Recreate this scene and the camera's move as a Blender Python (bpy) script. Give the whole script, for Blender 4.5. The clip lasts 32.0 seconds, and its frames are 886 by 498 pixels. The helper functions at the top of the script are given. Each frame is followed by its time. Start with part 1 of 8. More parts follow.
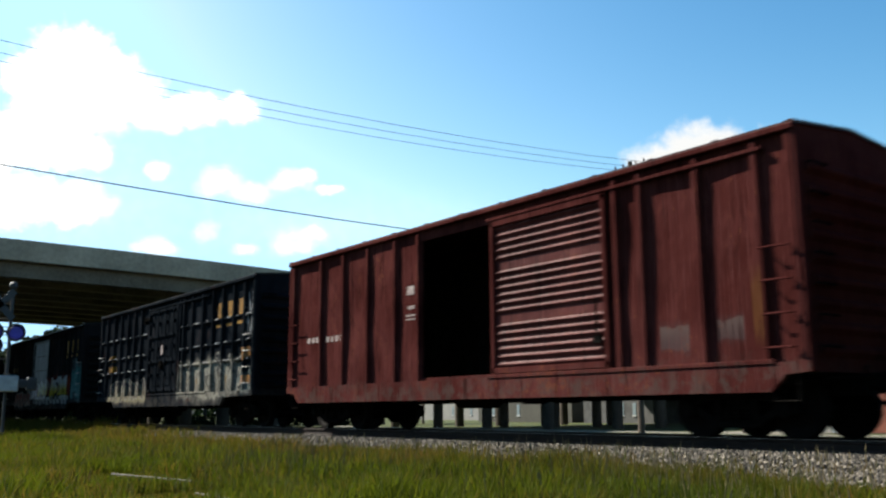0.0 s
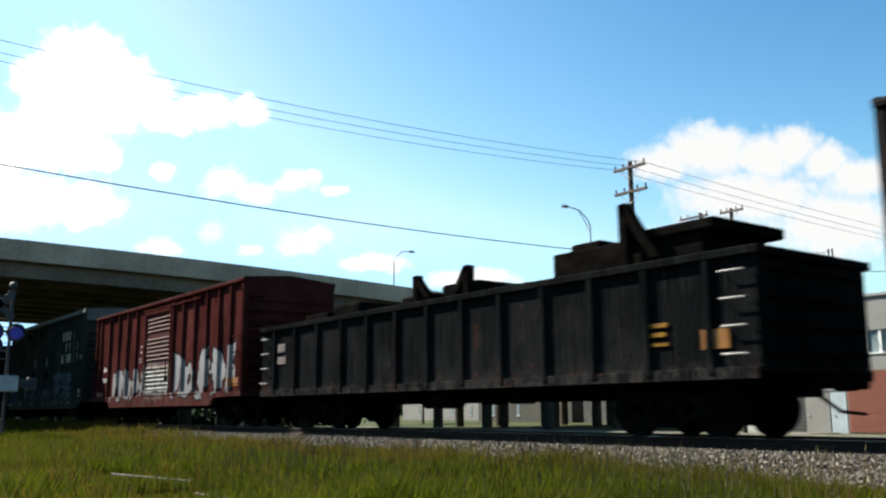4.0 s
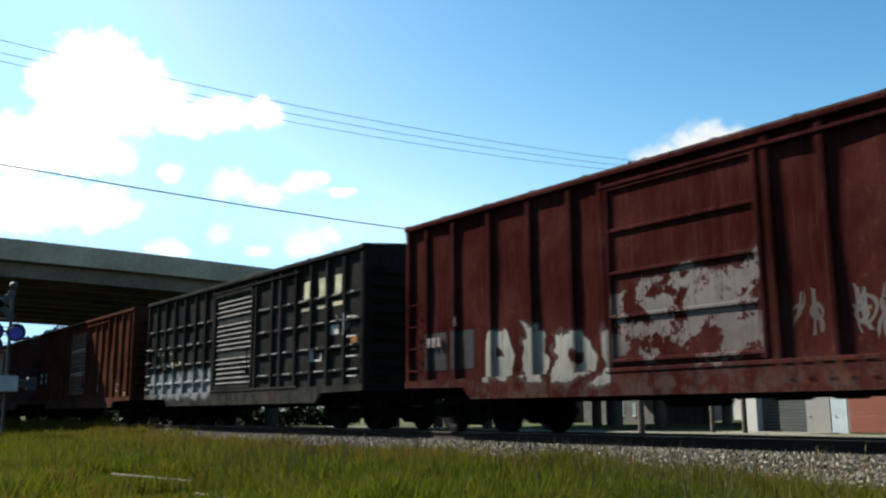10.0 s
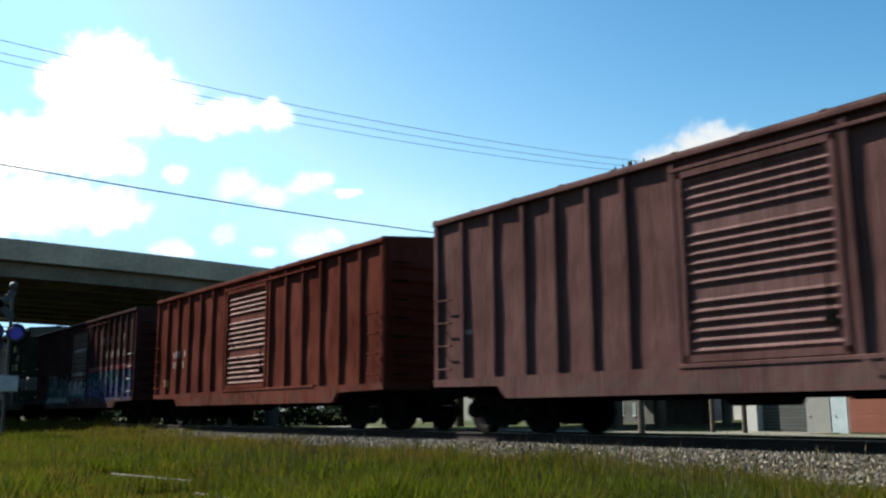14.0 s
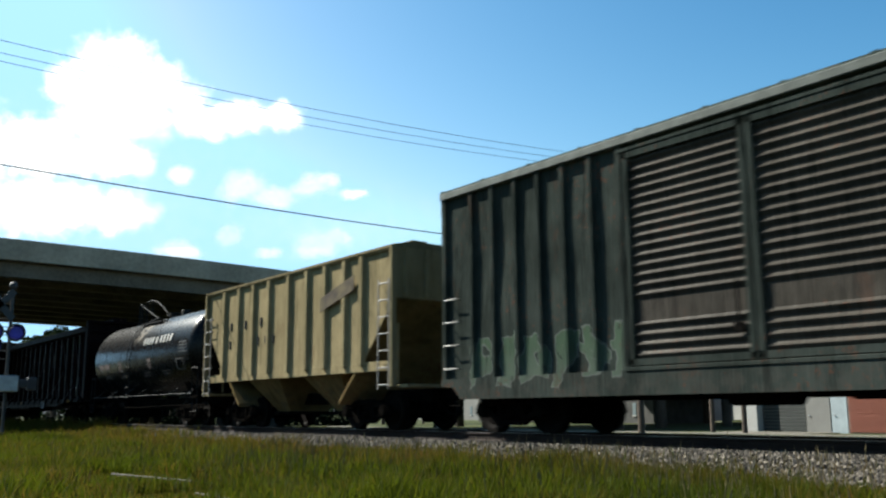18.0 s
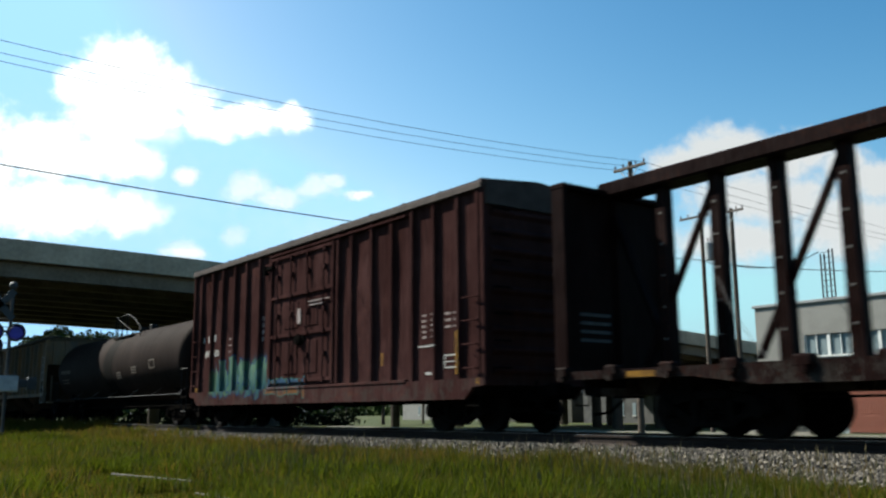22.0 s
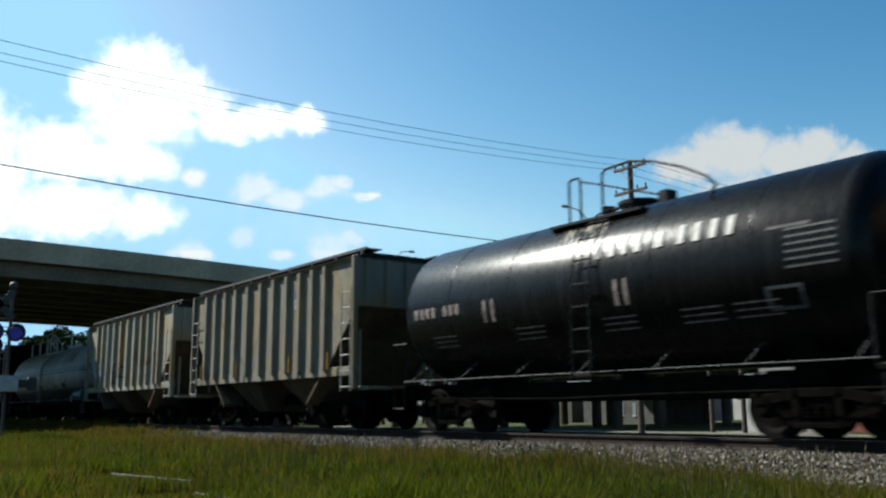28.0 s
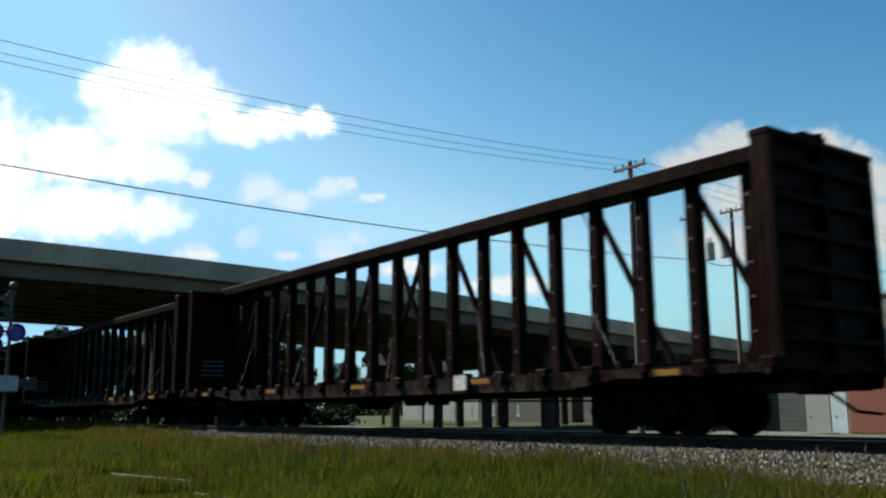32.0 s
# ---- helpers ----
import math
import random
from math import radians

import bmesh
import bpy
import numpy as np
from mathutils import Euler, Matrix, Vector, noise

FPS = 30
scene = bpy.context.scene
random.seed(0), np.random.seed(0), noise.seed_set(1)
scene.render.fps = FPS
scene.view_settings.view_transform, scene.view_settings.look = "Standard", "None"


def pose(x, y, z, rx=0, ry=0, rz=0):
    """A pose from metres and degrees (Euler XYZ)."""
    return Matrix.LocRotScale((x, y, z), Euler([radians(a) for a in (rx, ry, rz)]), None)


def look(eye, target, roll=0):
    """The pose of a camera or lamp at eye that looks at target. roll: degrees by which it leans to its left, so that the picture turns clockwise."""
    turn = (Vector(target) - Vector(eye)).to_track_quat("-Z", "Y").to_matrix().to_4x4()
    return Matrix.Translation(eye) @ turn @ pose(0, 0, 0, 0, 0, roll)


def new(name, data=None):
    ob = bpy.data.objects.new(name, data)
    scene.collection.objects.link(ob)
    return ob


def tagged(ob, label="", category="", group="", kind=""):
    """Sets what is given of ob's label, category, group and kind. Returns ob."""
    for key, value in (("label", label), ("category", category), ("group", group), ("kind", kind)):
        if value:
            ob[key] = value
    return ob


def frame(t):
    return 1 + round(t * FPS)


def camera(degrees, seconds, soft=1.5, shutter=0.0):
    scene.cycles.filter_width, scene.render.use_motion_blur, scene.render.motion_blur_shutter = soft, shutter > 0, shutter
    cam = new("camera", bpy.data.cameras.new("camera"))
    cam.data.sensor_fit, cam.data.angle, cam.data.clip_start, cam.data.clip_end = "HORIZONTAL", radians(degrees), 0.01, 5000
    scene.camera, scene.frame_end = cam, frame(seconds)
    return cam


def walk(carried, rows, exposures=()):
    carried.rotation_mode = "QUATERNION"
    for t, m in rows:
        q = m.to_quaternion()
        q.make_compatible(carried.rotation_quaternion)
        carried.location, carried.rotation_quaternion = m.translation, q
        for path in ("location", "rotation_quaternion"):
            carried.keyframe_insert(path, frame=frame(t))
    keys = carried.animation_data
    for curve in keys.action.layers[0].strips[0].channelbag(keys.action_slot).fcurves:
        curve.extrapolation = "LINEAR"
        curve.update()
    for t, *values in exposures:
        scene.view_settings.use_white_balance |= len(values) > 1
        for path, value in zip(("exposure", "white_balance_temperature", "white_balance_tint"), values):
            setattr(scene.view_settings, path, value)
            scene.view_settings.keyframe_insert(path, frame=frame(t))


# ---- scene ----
cam = camera(52.2, 32.0, soft=2.3, shutter=0.25)
EYE = pose(0, 0, 0.43, 90 + 10.21, 0, 53.28) @ pose(0, 0, 0, 0, 0, -0.337)
walk(cam, [(0.0, EYE), (32.0, EYE)], exposures=[(0.0, 1.73, 6660, 8), (16.0, 1.58, 6500, 5.5), (32.0, 1.16, 6260, 3)])

# ---------------------------------------------------------------- light
SUN = Vector((-1.0, -0.46, 1.0)).normalized()
world = bpy.data.worlds.new("sky")
world.use_nodes = True
scene.world = world
wn = world.node_tree
sky = wn.nodes.new("ShaderNodeTexSky")
sky.sky_type = "NISHITA"
sky.sun_disc = False
sky.sun_elevation = math.asin(SUN.z)
sky.sun_rotation = math.atan2(SUN.x, SUN.y)
sky.air_density, sky.dust_density, sky.ozone_density = 1.0, 1.15, 0.35
# humid summer air: pale towards the sun, deep blue away from it
split, join = wn.nodes.new("ShaderNodeSeparateColor"), wn.nodes.new("ShaderNodeCombineColor")
wn.links.new(sky.outputs["Color"], split.inputs[0])
bands = []
for band, (power, gain, most) in enumerate(((2.33, 0.238, 3.15), (1.62, 0.534, 4.5), (1.35, 0.71, 6.5))):
    cap, up, mul = (wn.nodes.new("ShaderNodeMath") for _ in range(3))
    cap.operation, up.operation, mul.operation = "MINIMUM", "POWER", "MULTIPLY"
    cap.inputs[1].default_value, up.inputs[1].default_value, mul.inputs[1].default_value = most, power, gain
    wn.links.new(split.outputs[band], cap.inputs[0])
    wn.links.new(cap.outputs[0], up.inputs[0])
    wn.links.new(up.outputs[0], mul.inputs[0])
    bands.append(mul.outputs[0])
# haze stays bluish white down to the horizon
for band, k in ((1, 0.9), (0, 0.95)):
    mul, low = wn.nodes.new("ShaderNodeMath"), wn.nodes.new("ShaderNodeMath")
    mul.operation, low.operation = "MULTIPLY", "MINIMUM"
    mul.inputs[1].default_value = k
    wn.links.new(bands[band + 1], mul.inputs[0])
    wn.links.new(bands[band], low.inputs[0])
    wn.links.new(mul.outputs[0], low.inputs[1])
    bands[band] = low.outputs[0]
for band in range(3):
    wn.links.new(bands[band], join.inputs[band])
wn.links.new(join.outputs[0], wn.nodes["Background"].inputs["Color"])
wn.nodes["Background"].inputs["Strength"].default_value = 0.053
sun = new("sun", bpy.data.lights.new("sun", "SUN"))
sun.data.energy, sun.data.angle, sun.data.color = 5.0, radians(0.6), (1.0, 0.95, 0.87)
sun.matrix_world = look((0, 0, 40), Vector((0, 0, 40)) - SUN)


# ---------------------------------------------------------------- mesh helpers
def mesh_of(name, bm, smooth=False):
    me = bpy.data.meshes.new(name)
    bm.normal_update()
    bm.to_mesh(me)
    bm.free()
    if smooth:
        me.polygons.foreach_set("use_smooth", [True] * len(me.polygons))
    return me


def link(name, me, material, parent=None, label="", m=None):
    """One mesh object on shared or own mesh data."""
    ob = new(name, me)
    if material is not None and not me.materials:
        me.materials.append(material)
    if parent is not None:
        ob.parent = parent
    if m is not None:
        ob.matrix_basis = m
    if label:
        tagged(ob, label)
    return ob


def part(name, bm, material, parent, label="", m=None, smooth=False):
    return link(name, mesh_of(name, bm, smooth), material, parent, label, m)


def thing(name, label, category, group="", kind="", m=None):
    e = new(name)
    e.empty_display_size = 0.3
    if m is not None:
        e.matrix_basis = m
    return tagged(e, label, category, group, kind)


def box(bm, x0, x1, y0, y1, z0, z1, bev=0.0, m=None):
    """An axis-aligned box, its edges bevelled by bev."""
    r = bmesh.ops.create_cube(bm, size=1.0)
    vs = r["verts"]
    for v in vs:
        v.co = Vector(((x0 + x1) / 2 + v.co.x * (x1 - x0), (y0 + y1) / 2 + v.co.y * (y1 - y0), (z0 + z1) / 2 + v.co.z * (z1 - z0)))
    if bev:
        es = list({e for v in vs for e in v.link_edges})
        b = bmesh.ops.bevel(bm, geom=es, offset=bev, segments=1, affect="EDGES")
        vs = list(set(b["verts"]) | {v for v in vs if v.is_valid})
    if m is not None:
        for v in vs:
            if v.is_valid:
                v.co = m @ v.co
    return vs


def tube(bm, a, b, r, n=8, r2=None):
    """A round bar from a to b."""
    a, b = Vector(a), Vector(b)
    d = b - a
    m = Matrix.Translation((a + b) / 2) @ d.to_track_quat("Z", "Y").to_matrix().to_4x4()
    bmesh.ops.create_cone(bm, cap_ends=True, segments=n, radius1=r, radius2=r if r2 is None else r2, depth=d.length, matrix=m)


def pipe(bm, pts, r, n=6):
    """One bent round bar through the points."""
    pts = [Vector(p) for p in pts]
    dirs = [(b - a).normalized() for a, b in zip(pts, pts[1:])]
    ref = Vector((0, 0, 1)) if abs(dirs[0].z) < 0.9 else Vector((1, 0, 0))
    side = dirs[0].cross(ref).normalized()
    rings = []
    for i, p in enumerate(pts):
        a, b = dirs[max(0, i - 1)], dirs[min(len(dirs) - 1, i)]
        t = (a + b).normalized() if (a + b).length > 1e-6 else b
        side = (side - t * side.dot(t))
        side = side.normalized() if side.length > 1e-4 else t.orthogonal().normalized()
        up = t.cross(side)
        k = r / max(0.5, t.dot(b))
        rings.append([bm.verts.new(p + (side * math.cos(2 * math.pi * q / n) + up * math.sin(2 * math.pi * q / n)) * k) for q in range(n)])
    fs = [bm.faces.new(rings[0]), bm.faces.new(rings[-1])]
    for p, q in zip(rings, rings[1:]):
        for m in range(n):
            fs.append(bm.faces.new((p[m], p[(m + 1) % n], q[(m + 1) % n], q[m])))
    bmesh.ops.recalc_face_normals(bm, faces=fs)


def prism(bm, pts, axis, a, b):
    """A closed outline in two coordinates, drawn out along axis (0, 1 or 2) from a to b."""
    def at(p, s):
        q = list(p)
        q.insert(axis, s)
        return bm.verts.new(q)
    lo, hi = [at(p, a) for p in pts], [at(p, b) for p in pts]
    n = len(pts)
    fs = [bm.faces.new(lo), bm.faces.new(hi)]
    for i in range(n):
        fs.append(bm.faces.new((lo[i], lo[(i + 1) % n], hi[(i + 1) % n], hi[i])))
    bmesh.ops.recalc_face_normals(bm, faces=fs)


def lathe(bm, prof, n=40, z=0.0):
    """A body of revolution about the x axis: profile of (x, radius), closed to a point where the radius is 0."""
    rings = []
    for x, r in prof:
        if r <= 1e-6:
            rings.append([bm.verts.new((x, 0, z))])
        else:
            rings.append([bm.verts.new((x, r * math.sin(2 * math.pi * k / n), z + r * math.cos(2 * math.pi * k / n))) for k in range(n)])
    fs = []
    for p, q in zip(rings, rings[1:]):
        for k in range(n):
            j = (k + 1) % n
            if len(p) == 1:
                fs.append(bm.faces.new((p[0], q[k], q[j])))
            elif len(q) == 1:
                fs.append(bm.faces.new((p[k], q[0], p[j])))
            else:
                fs.append(bm.faces.new((p[k], q[k], q[j], p[j])))
    bmesh.ops.recalc_face_normals(bm, faces=fs)


# ---------------------------------------------------------------- materials
class Nodes:
    """A small writer of node trees."""

    def __init__(self, name):
        self.mat = bpy.data.materials.new(name)
        self.mat.use_nodes = True
        self.t = self.mat.node_tree
        self.t.nodes.clear()
        self.out = self.t.nodes.new("ShaderNodeOutputMaterial")

    def put(self, socket, v):
        if hasattr(v, "is_linked"):
            self.t.links.new(v, socket)
        elif isinstance(v, (tuple, list)) and socket.type == "RGBA" and len(v) == 3:
            socket.default_value = (*v, 1)
        else:
            socket.default_value = v

    def math(self, op, a, b=0.0, clamp=False):
        n = self.t.nodes.new("ShaderNodeMath")
        n.operation, n.use_clamp = op, clamp
        self.put(n.inputs[0], a)
        self.put(n.inputs[1], b)
        return n.outputs[0]

    def smax(self, a, b, d):
        n = self.t.nodes.new("ShaderNodeMath")
        n.operation = "SMOOTH_MAX"
        self.put(n.inputs[0], a), self.put(n.inputs[1], b), self.put(n.inputs[2], d)
        return n.outputs[0]

    def vmath(self, op, a, b=(0, 0, 0)):
        n = self.t.nodes.new("ShaderNodeVectorMath")
        n.operation = op
        self.put(n.inputs[0], a)
        self.put(n.inputs[1], b)
        return n.outputs["Value"] if op in ("LENGTH", "DOT_PRODUCT", "DISTANCE") else n.outputs[0]

    def mix(self, f, a, b, mode="MIX"):
        n = self.t.nodes.new("ShaderNodeMix")
        n.data_type, n.blend_type = "RGBA", mode
        self.put(n.inputs[0], f), self.put(n.inputs[6], a), self.put(n.inputs[7], b)
        return n.outputs[2]

    def ramp(self, f, lo, hi):
        n = self.t.nodes.new("ShaderNodeMapRange")
        n.interpolation_type = "SMOOTHSTEP"
        self.put(n.inputs["Value"], f)
        n.inputs["From Min"].default_value, n.inputs["From Max"].default_value = lo, hi
        return n.outputs["Result"]

    def coords(self, ob=None):
        n = self.t.nodes.new("ShaderNodeTexCoord")
        if ob is not None:
            n.object = ob
        return n.outputs["Object"]

    def xyz(self, v):
        n = self.t.nodes.new("ShaderNodeSeparateXYZ")
        self.put(n.inputs[0], v)
        return n.outputs[0], n.outputs[1], n.outputs[2]

    def vec(self, x, y, z):
        n = self.t.nodes.new("ShaderNodeCombineXYZ")
        for s, v in zip(n.inputs, (x, y, z)):
            self.put(s, v)
        return n.outputs[0]

    def noise(self, v, scale, detail=4.0, rough=0.55, stretch=None, colour=False):
        if stretch:
            v = self.vmath("MULTIPLY", v, stretch)
        n = self.t.nodes.new("ShaderNodeTexNoise")
        self.put(n.inputs["Vector"], v)
        n.inputs["Scale"].default_value, n.inputs["Detail"].default_value, n.inputs["Roughness"].default_value = scale, detail, rough
        return n.outputs["Color"] if colour else n.outputs["Fac"]

    def voronoi(self, v, scale, feature="F1"):
        n = self.t.nodes.new("ShaderNodeTexVoronoi")
        n.feature = feature
        self.put(n.inputs["Vector"], v)
        n.inputs["Scale"].default_value = scale
        return n

    def island(self):
        return self.t.nodes.new("ShaderNodeNewGeometry").outputs["Random Per Island"]

    def random(self):
        return self.t.nodes.new("ShaderNodeObjectInfo").outputs["Random"]

    def surface(self, colour, rough=0.6, metal=0.0, bump=None, strength=0.3, distance=0.02, spec=0.5, coat=0.0):
        b = self.t.nodes.new("ShaderNodeBsdfPrincipled")
        self.put(b.inputs["Base Color"], colour), self.put(b.inputs["Roughness"], rough), self.put(b.inputs["Metallic"], metal)
        b.inputs["Specular IOR Level"].default_value = spec
        b.inputs["Coat Weight"].default_value = coat
        if bump is not None:
            n = self.t.nodes.new("ShaderNodeBump")
            n.inputs["Strength"].default_value, n.inputs["Distance"].default_value = strength, distance
            self.put(n.inputs["Height"], bump)
            self.t.links.new(n.outputs[0], b.inputs["Normal"])
        self.t.links.new(b.outputs[0], self.out.inputs["Surface"])
        return self.mat


def plain(name, colour, rough=0.6, metal=0.0, vary=0.25, scale=3.0, bump=0.15, spec=0.4, dark=None):
    """A coat with stains at two scales and a fine grain."""
    s = Nodes(name)
    c = s.coords()
    big, fine = s.noise(c, scale), s.noise(c, scale * 14)
    f = s.math("ADD", s.math("MULTIPLY", big, 0.65), s.math("MULTIPLY", fine, 0.35))
    lo = dark or tuple(v * (1 - vary) for v in colour)
    hi = tuple(min(1.0, v * (1 + vary)) for v in colour)
    return s.surface(s.mix(s.ramp(f, 0.3, 0.7), lo, hi), rough, metal, fine, bump, 0.01, spec)


def sprayed(s, c, col, x0, x1, z0, z1, lw, top, low, line, cover, thick=0.13, edge=0.045):
    """A sprayed piece between x0 and x1: made-up strokes, one knot for each letter's width lw, paint from low to top, outlined.
    thick: half width of the strokes (2 and more: one plain cloud of paint); cover: how much of it has lasted."""
    top, low, line = (tuple(v * 0.36 for v in q) for q in (top, low, line))
    h = z1 - z0
    wob = s.noise(c, 1.9, 2, colour=True)
    cw = s.vmath("ADD", c, s.vmath("MULTIPLY", s.vmath("SUBTRACT", wob, (0.5, 0.5, 0.5)), (0.75 * min(1.0, lw), 0.0, 0.55 * min(1.0, h))))
    x, y, z = s.xyz(c)
    wx, wy, wz = s.xyz(cw)
    u = s.math("DIVIDE", wx, lw)
    cell = s.math("FLOOR", u)
    wn = s.t.nodes.new("ShaderNodeTexWhiteNoise")
    wn.noise_dimensions = "1D"
    s.put(wn.inputs["W"], s.math("ADD", cell, x0 * 3.7 + z1))
    r1, r2, r3 = s.xyz(wn.outputs["Color"])
    dx = s.math("MULTIPLY", s.math("SUBTRACT", s.math("SUBTRACT", u, cell), 0.5), lw)
    dz = s.math("ADD", s.math("SUBTRACT", wz, z0 + h / 2), s.math("MULTIPLY", s.math("SUBTRACT", r3, 0.5), 0.14 * h))

    def scaled(r, mid, k):
        return s.math("MULTIPLY", s.math("SUBTRACT", r, mid), k)

    def apart(a, b, c2):
        return s.math("ABSOLUTE", s.math("SUBTRACT", a, s.math("ADD", b, c2)))
    if thick >= 2:
        sd = s.math("SUBTRACT", s.math("ABSOLUTE", s.math("SUBTRACT", z, z0 + h / 2)), s.math("ADD", h * 0.36, scaled(s.noise(c, 1.6, 4, 0.6), 0.5, h * 0.9)))
    else:
        stem = apart(dx, scaled(r1, 0.75, 0.45 * lw), s.math("MULTIPLY", scaled(r2, 0.5, 0.5), dz))
        slope = s.math("MULTIPLY", apart(dx, scaled(r2, 0.4, 0.4 * lw), s.math("MULTIPLY", scaled(r3, 0.5, 1.5), dz)), 0.72)
        bar = apart(dz, scaled(r1, 0.5, 0.7 * h), s.math("MULTIPLY", scaled(r3, 0.5, 0.7), dx))
        ring = s.math("ABSOLUTE", s.math("SUBTRACT", s.vmath("LENGTH", s.vec(s.math("SUBTRACT", dx, 0.06 * lw), s.math("MULTIPLY", s.math("SUBTRACT", dz, scaled(r2, 0.5, 0.4 * h)), 0.8), 0.0)), 0.25 * lw))
        pick = s.math("GREATER_THAN", r1, 0.5)
        other = s.math("ADD", s.math("MULTIPLY", slope, pick), s.math("MULTIPLY", bar, s.math("SUBTRACT", 1.0, pick)))
        sd = s.math("SUBTRACT", s.math("MINIMUM", s.math("MINIMUM", stem, ring), other), s.math("MULTIPLY", s.math("ADD", 0.75, s.math("MULTIPLY", s.noise(c, 3.0, 1), 0.5)), min(thick, 0.13 * lw)))
        sd = s.math("MAXIMUM", sd, s.math("SUBTRACT", s.math("ABSOLUTE", dx), 0.47 * lw))
        sd = s.math("MAXIMUM", sd, s.math("SUBTRACT", s.math("ABSOLUTE", dz), s.math("ADD", 0.42 * h, s.math("MULTIPLY", r1, 0.12 * h))))
    inside = s.ramp(sd, 0.012, -0.012)
    rim = s.ramp(sd, edge + 0.014, edge - 0.014) if thick < 2 else s.math("MULTIPLY", s.ramp(sd, 0.22 * h, -0.12 * h), 0.85)
    level = s.math("ADD", s.ramp(z, z0 + 0.1 * h, z0 + 0.9 * h), scaled(s.noise(c, 2.2, 3), 0.5, 1.3), True)
    piece = s.mix(inside, line, s.mix(level, low, top))
    last = s.ramp(s.noise(c, 2.1, 6, 0.7), 0.36 + 0.40 * cover, 0.30 + 0.40 * cover)
    mask = s.math("MULTIPLY", s.ramp(x, x0, x0 + 0.07), s.ramp(x, x1, x1 - 0.07))
    return s.mix(s.math("MULTIPLY", s.math("MULTIPLY", rim, mask), s.math("MULTIPLY", last, 0.9)), col, piece)


def car_paint(name, car, base, rust=(0.10, 0.035, 0.018), rusty=0.35, dirt=0.4, rough=0.6, tags=(), streak=0.4, fade=0.25, spec=0.0):
    """Old car paint in the space of its car: faded, streaked, rusty and dirty, with any sprayed pieces on its sides.
    tags: see sprayed()."""
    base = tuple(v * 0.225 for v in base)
    s = Nodes(name)
    c = s.coords(car)
    x, y, z = s.xyz(c)
    big = s.noise(c, 0.55, 3)
    fine = s.noise(c, 9.0, 6, 0.65)
    col = s.mix(s.ramp(big, 0.35, 0.7), tuple(v * (1 - fade) for v in base), tuple(min(1, v * (1 + fade) + 0.003) for v in base))
    # rain streaks run down the sheets
    run = s.noise(c, 1.0, 5, 0.6, stretch=(5.0, 1.0, 0.32))
    col = s.mix(s.math("MULTIPLY", s.ramp(run, 0.5, 0.75), streak), col, tuple(min(1, v * 1.35 + 0.003) for v in base))
    mott = s.noise(c, 3.1, 6, 0.7)
    col = s.mix(s.math("MULTIPLY", s.ramp(mott, 0.48, 0.70), 0.35), col, tuple(v * 0.55 for v in base))
    dust = s.ramp(s.noise(c, 0.8, 6, 0.66, stretch=(2.4, 1.0, 0.4)), 0.48, 0.72)
    col = s.mix(s.math("MULTIPLY", dust, 0.45), col, tuple(v * 1.35 + 0.007 for v in base))
    for tag in tags:
        col = sprayed(s, c, col, *tag)
    thin = s.ramp(s.noise(c, 1.0, 4, 0.7, stretch=(19.0, 4.0, 0.9)), 0.50, 0.68)
    col = s.mix(s.math("MULTIPLY", thin, 0.30), col, tuple(v * 1.6 + 0.012 for v in base))
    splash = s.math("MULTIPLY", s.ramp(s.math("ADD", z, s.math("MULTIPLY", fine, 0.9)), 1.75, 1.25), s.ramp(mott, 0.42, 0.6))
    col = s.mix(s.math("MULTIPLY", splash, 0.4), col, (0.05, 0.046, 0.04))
    # grime over paint and spray alike
    grime = s.ramp(s.noise(c, 1.7, 5, 0.6, stretch=(3.0, 1.0, 0.5)), 0.52, 0.72)
    col = s.mix(s.math("MULTIPLY", grime, dirt), col, tuple(v * 0.3 + 0.001 for v in base))
    smear = s.ramp(s.noise(c, 0.9, 6, 0.7, stretch=(1.2, 1.0, 0.8)), 0.58, 0.70)
    col = s.mix(s.math("MULTIPLY", smear, 0.3 + 0.3 * rusty), col, tuple(v * 0.5 + r * 0.35 for v, r in zip(base, rust)))
    spots = s.ramp(s.math("ADD", s.math("MULTIPLY", fine, 0.6), s.math("MULTIPLY", big, 0.4)), 0.60 - 0.12 * rusty, 0.66)
    col = s.mix(s.math("MULTIPLY", spots, rusty), col, rust)
    return s.surface(col, s.math("ADD", rough - 0.28, s.math("MULTIPLY", fine, 0.3)), 0.0, s.math("ADD", s.math("ADD", big, s.math("MULTIPLY", s.noise(c, 1.5, 3, 0.5, stretch=(1.0, 1.0, 0.6)), 0.55)), s.math("MULTIPLY", fine, 0.07)), 0.6, 0.10, spec)


M = {}
# near black: grime, plus the shade beneath the cars put into the colour
M["under"] = plain("sooty_shaded_steel", (0.005, 0.0045, 0.004), 1.0, 0.0, 0.5, 4.0, spec=0.0)
M["truck"] = plain("greasy_shaded_cast_steel", (0.0045, 0.004, 0.0035), 1.0, 0.0, 0.5, 5.0, spec=0.0)
M["wheel"] = plain("worn_shaded_wheel_steel", (0.004, 0.0032, 0.0028), 0.7, 0.0, 0.4, 5.0, spec=0.03)
M["tread"] = plain("polished_tread", (0.35, 0.34, 0.33), 0.28, 1.0, 0.1, 6.0)
M["white"] = plain("white_stencil_paint", (0.299, 0.29, 0.274), 0.6, 0, 0.3, 6.0, dark=(0.166, 0.158, 0.141))
M["yellow"] = plain("yellow_stencil_paint", (0.141, 0.0681, 0.00498), 0.75, 0, 0.4, 7.0, spec=0.1, dark=(0.0581, 0.0266, 0.00332))
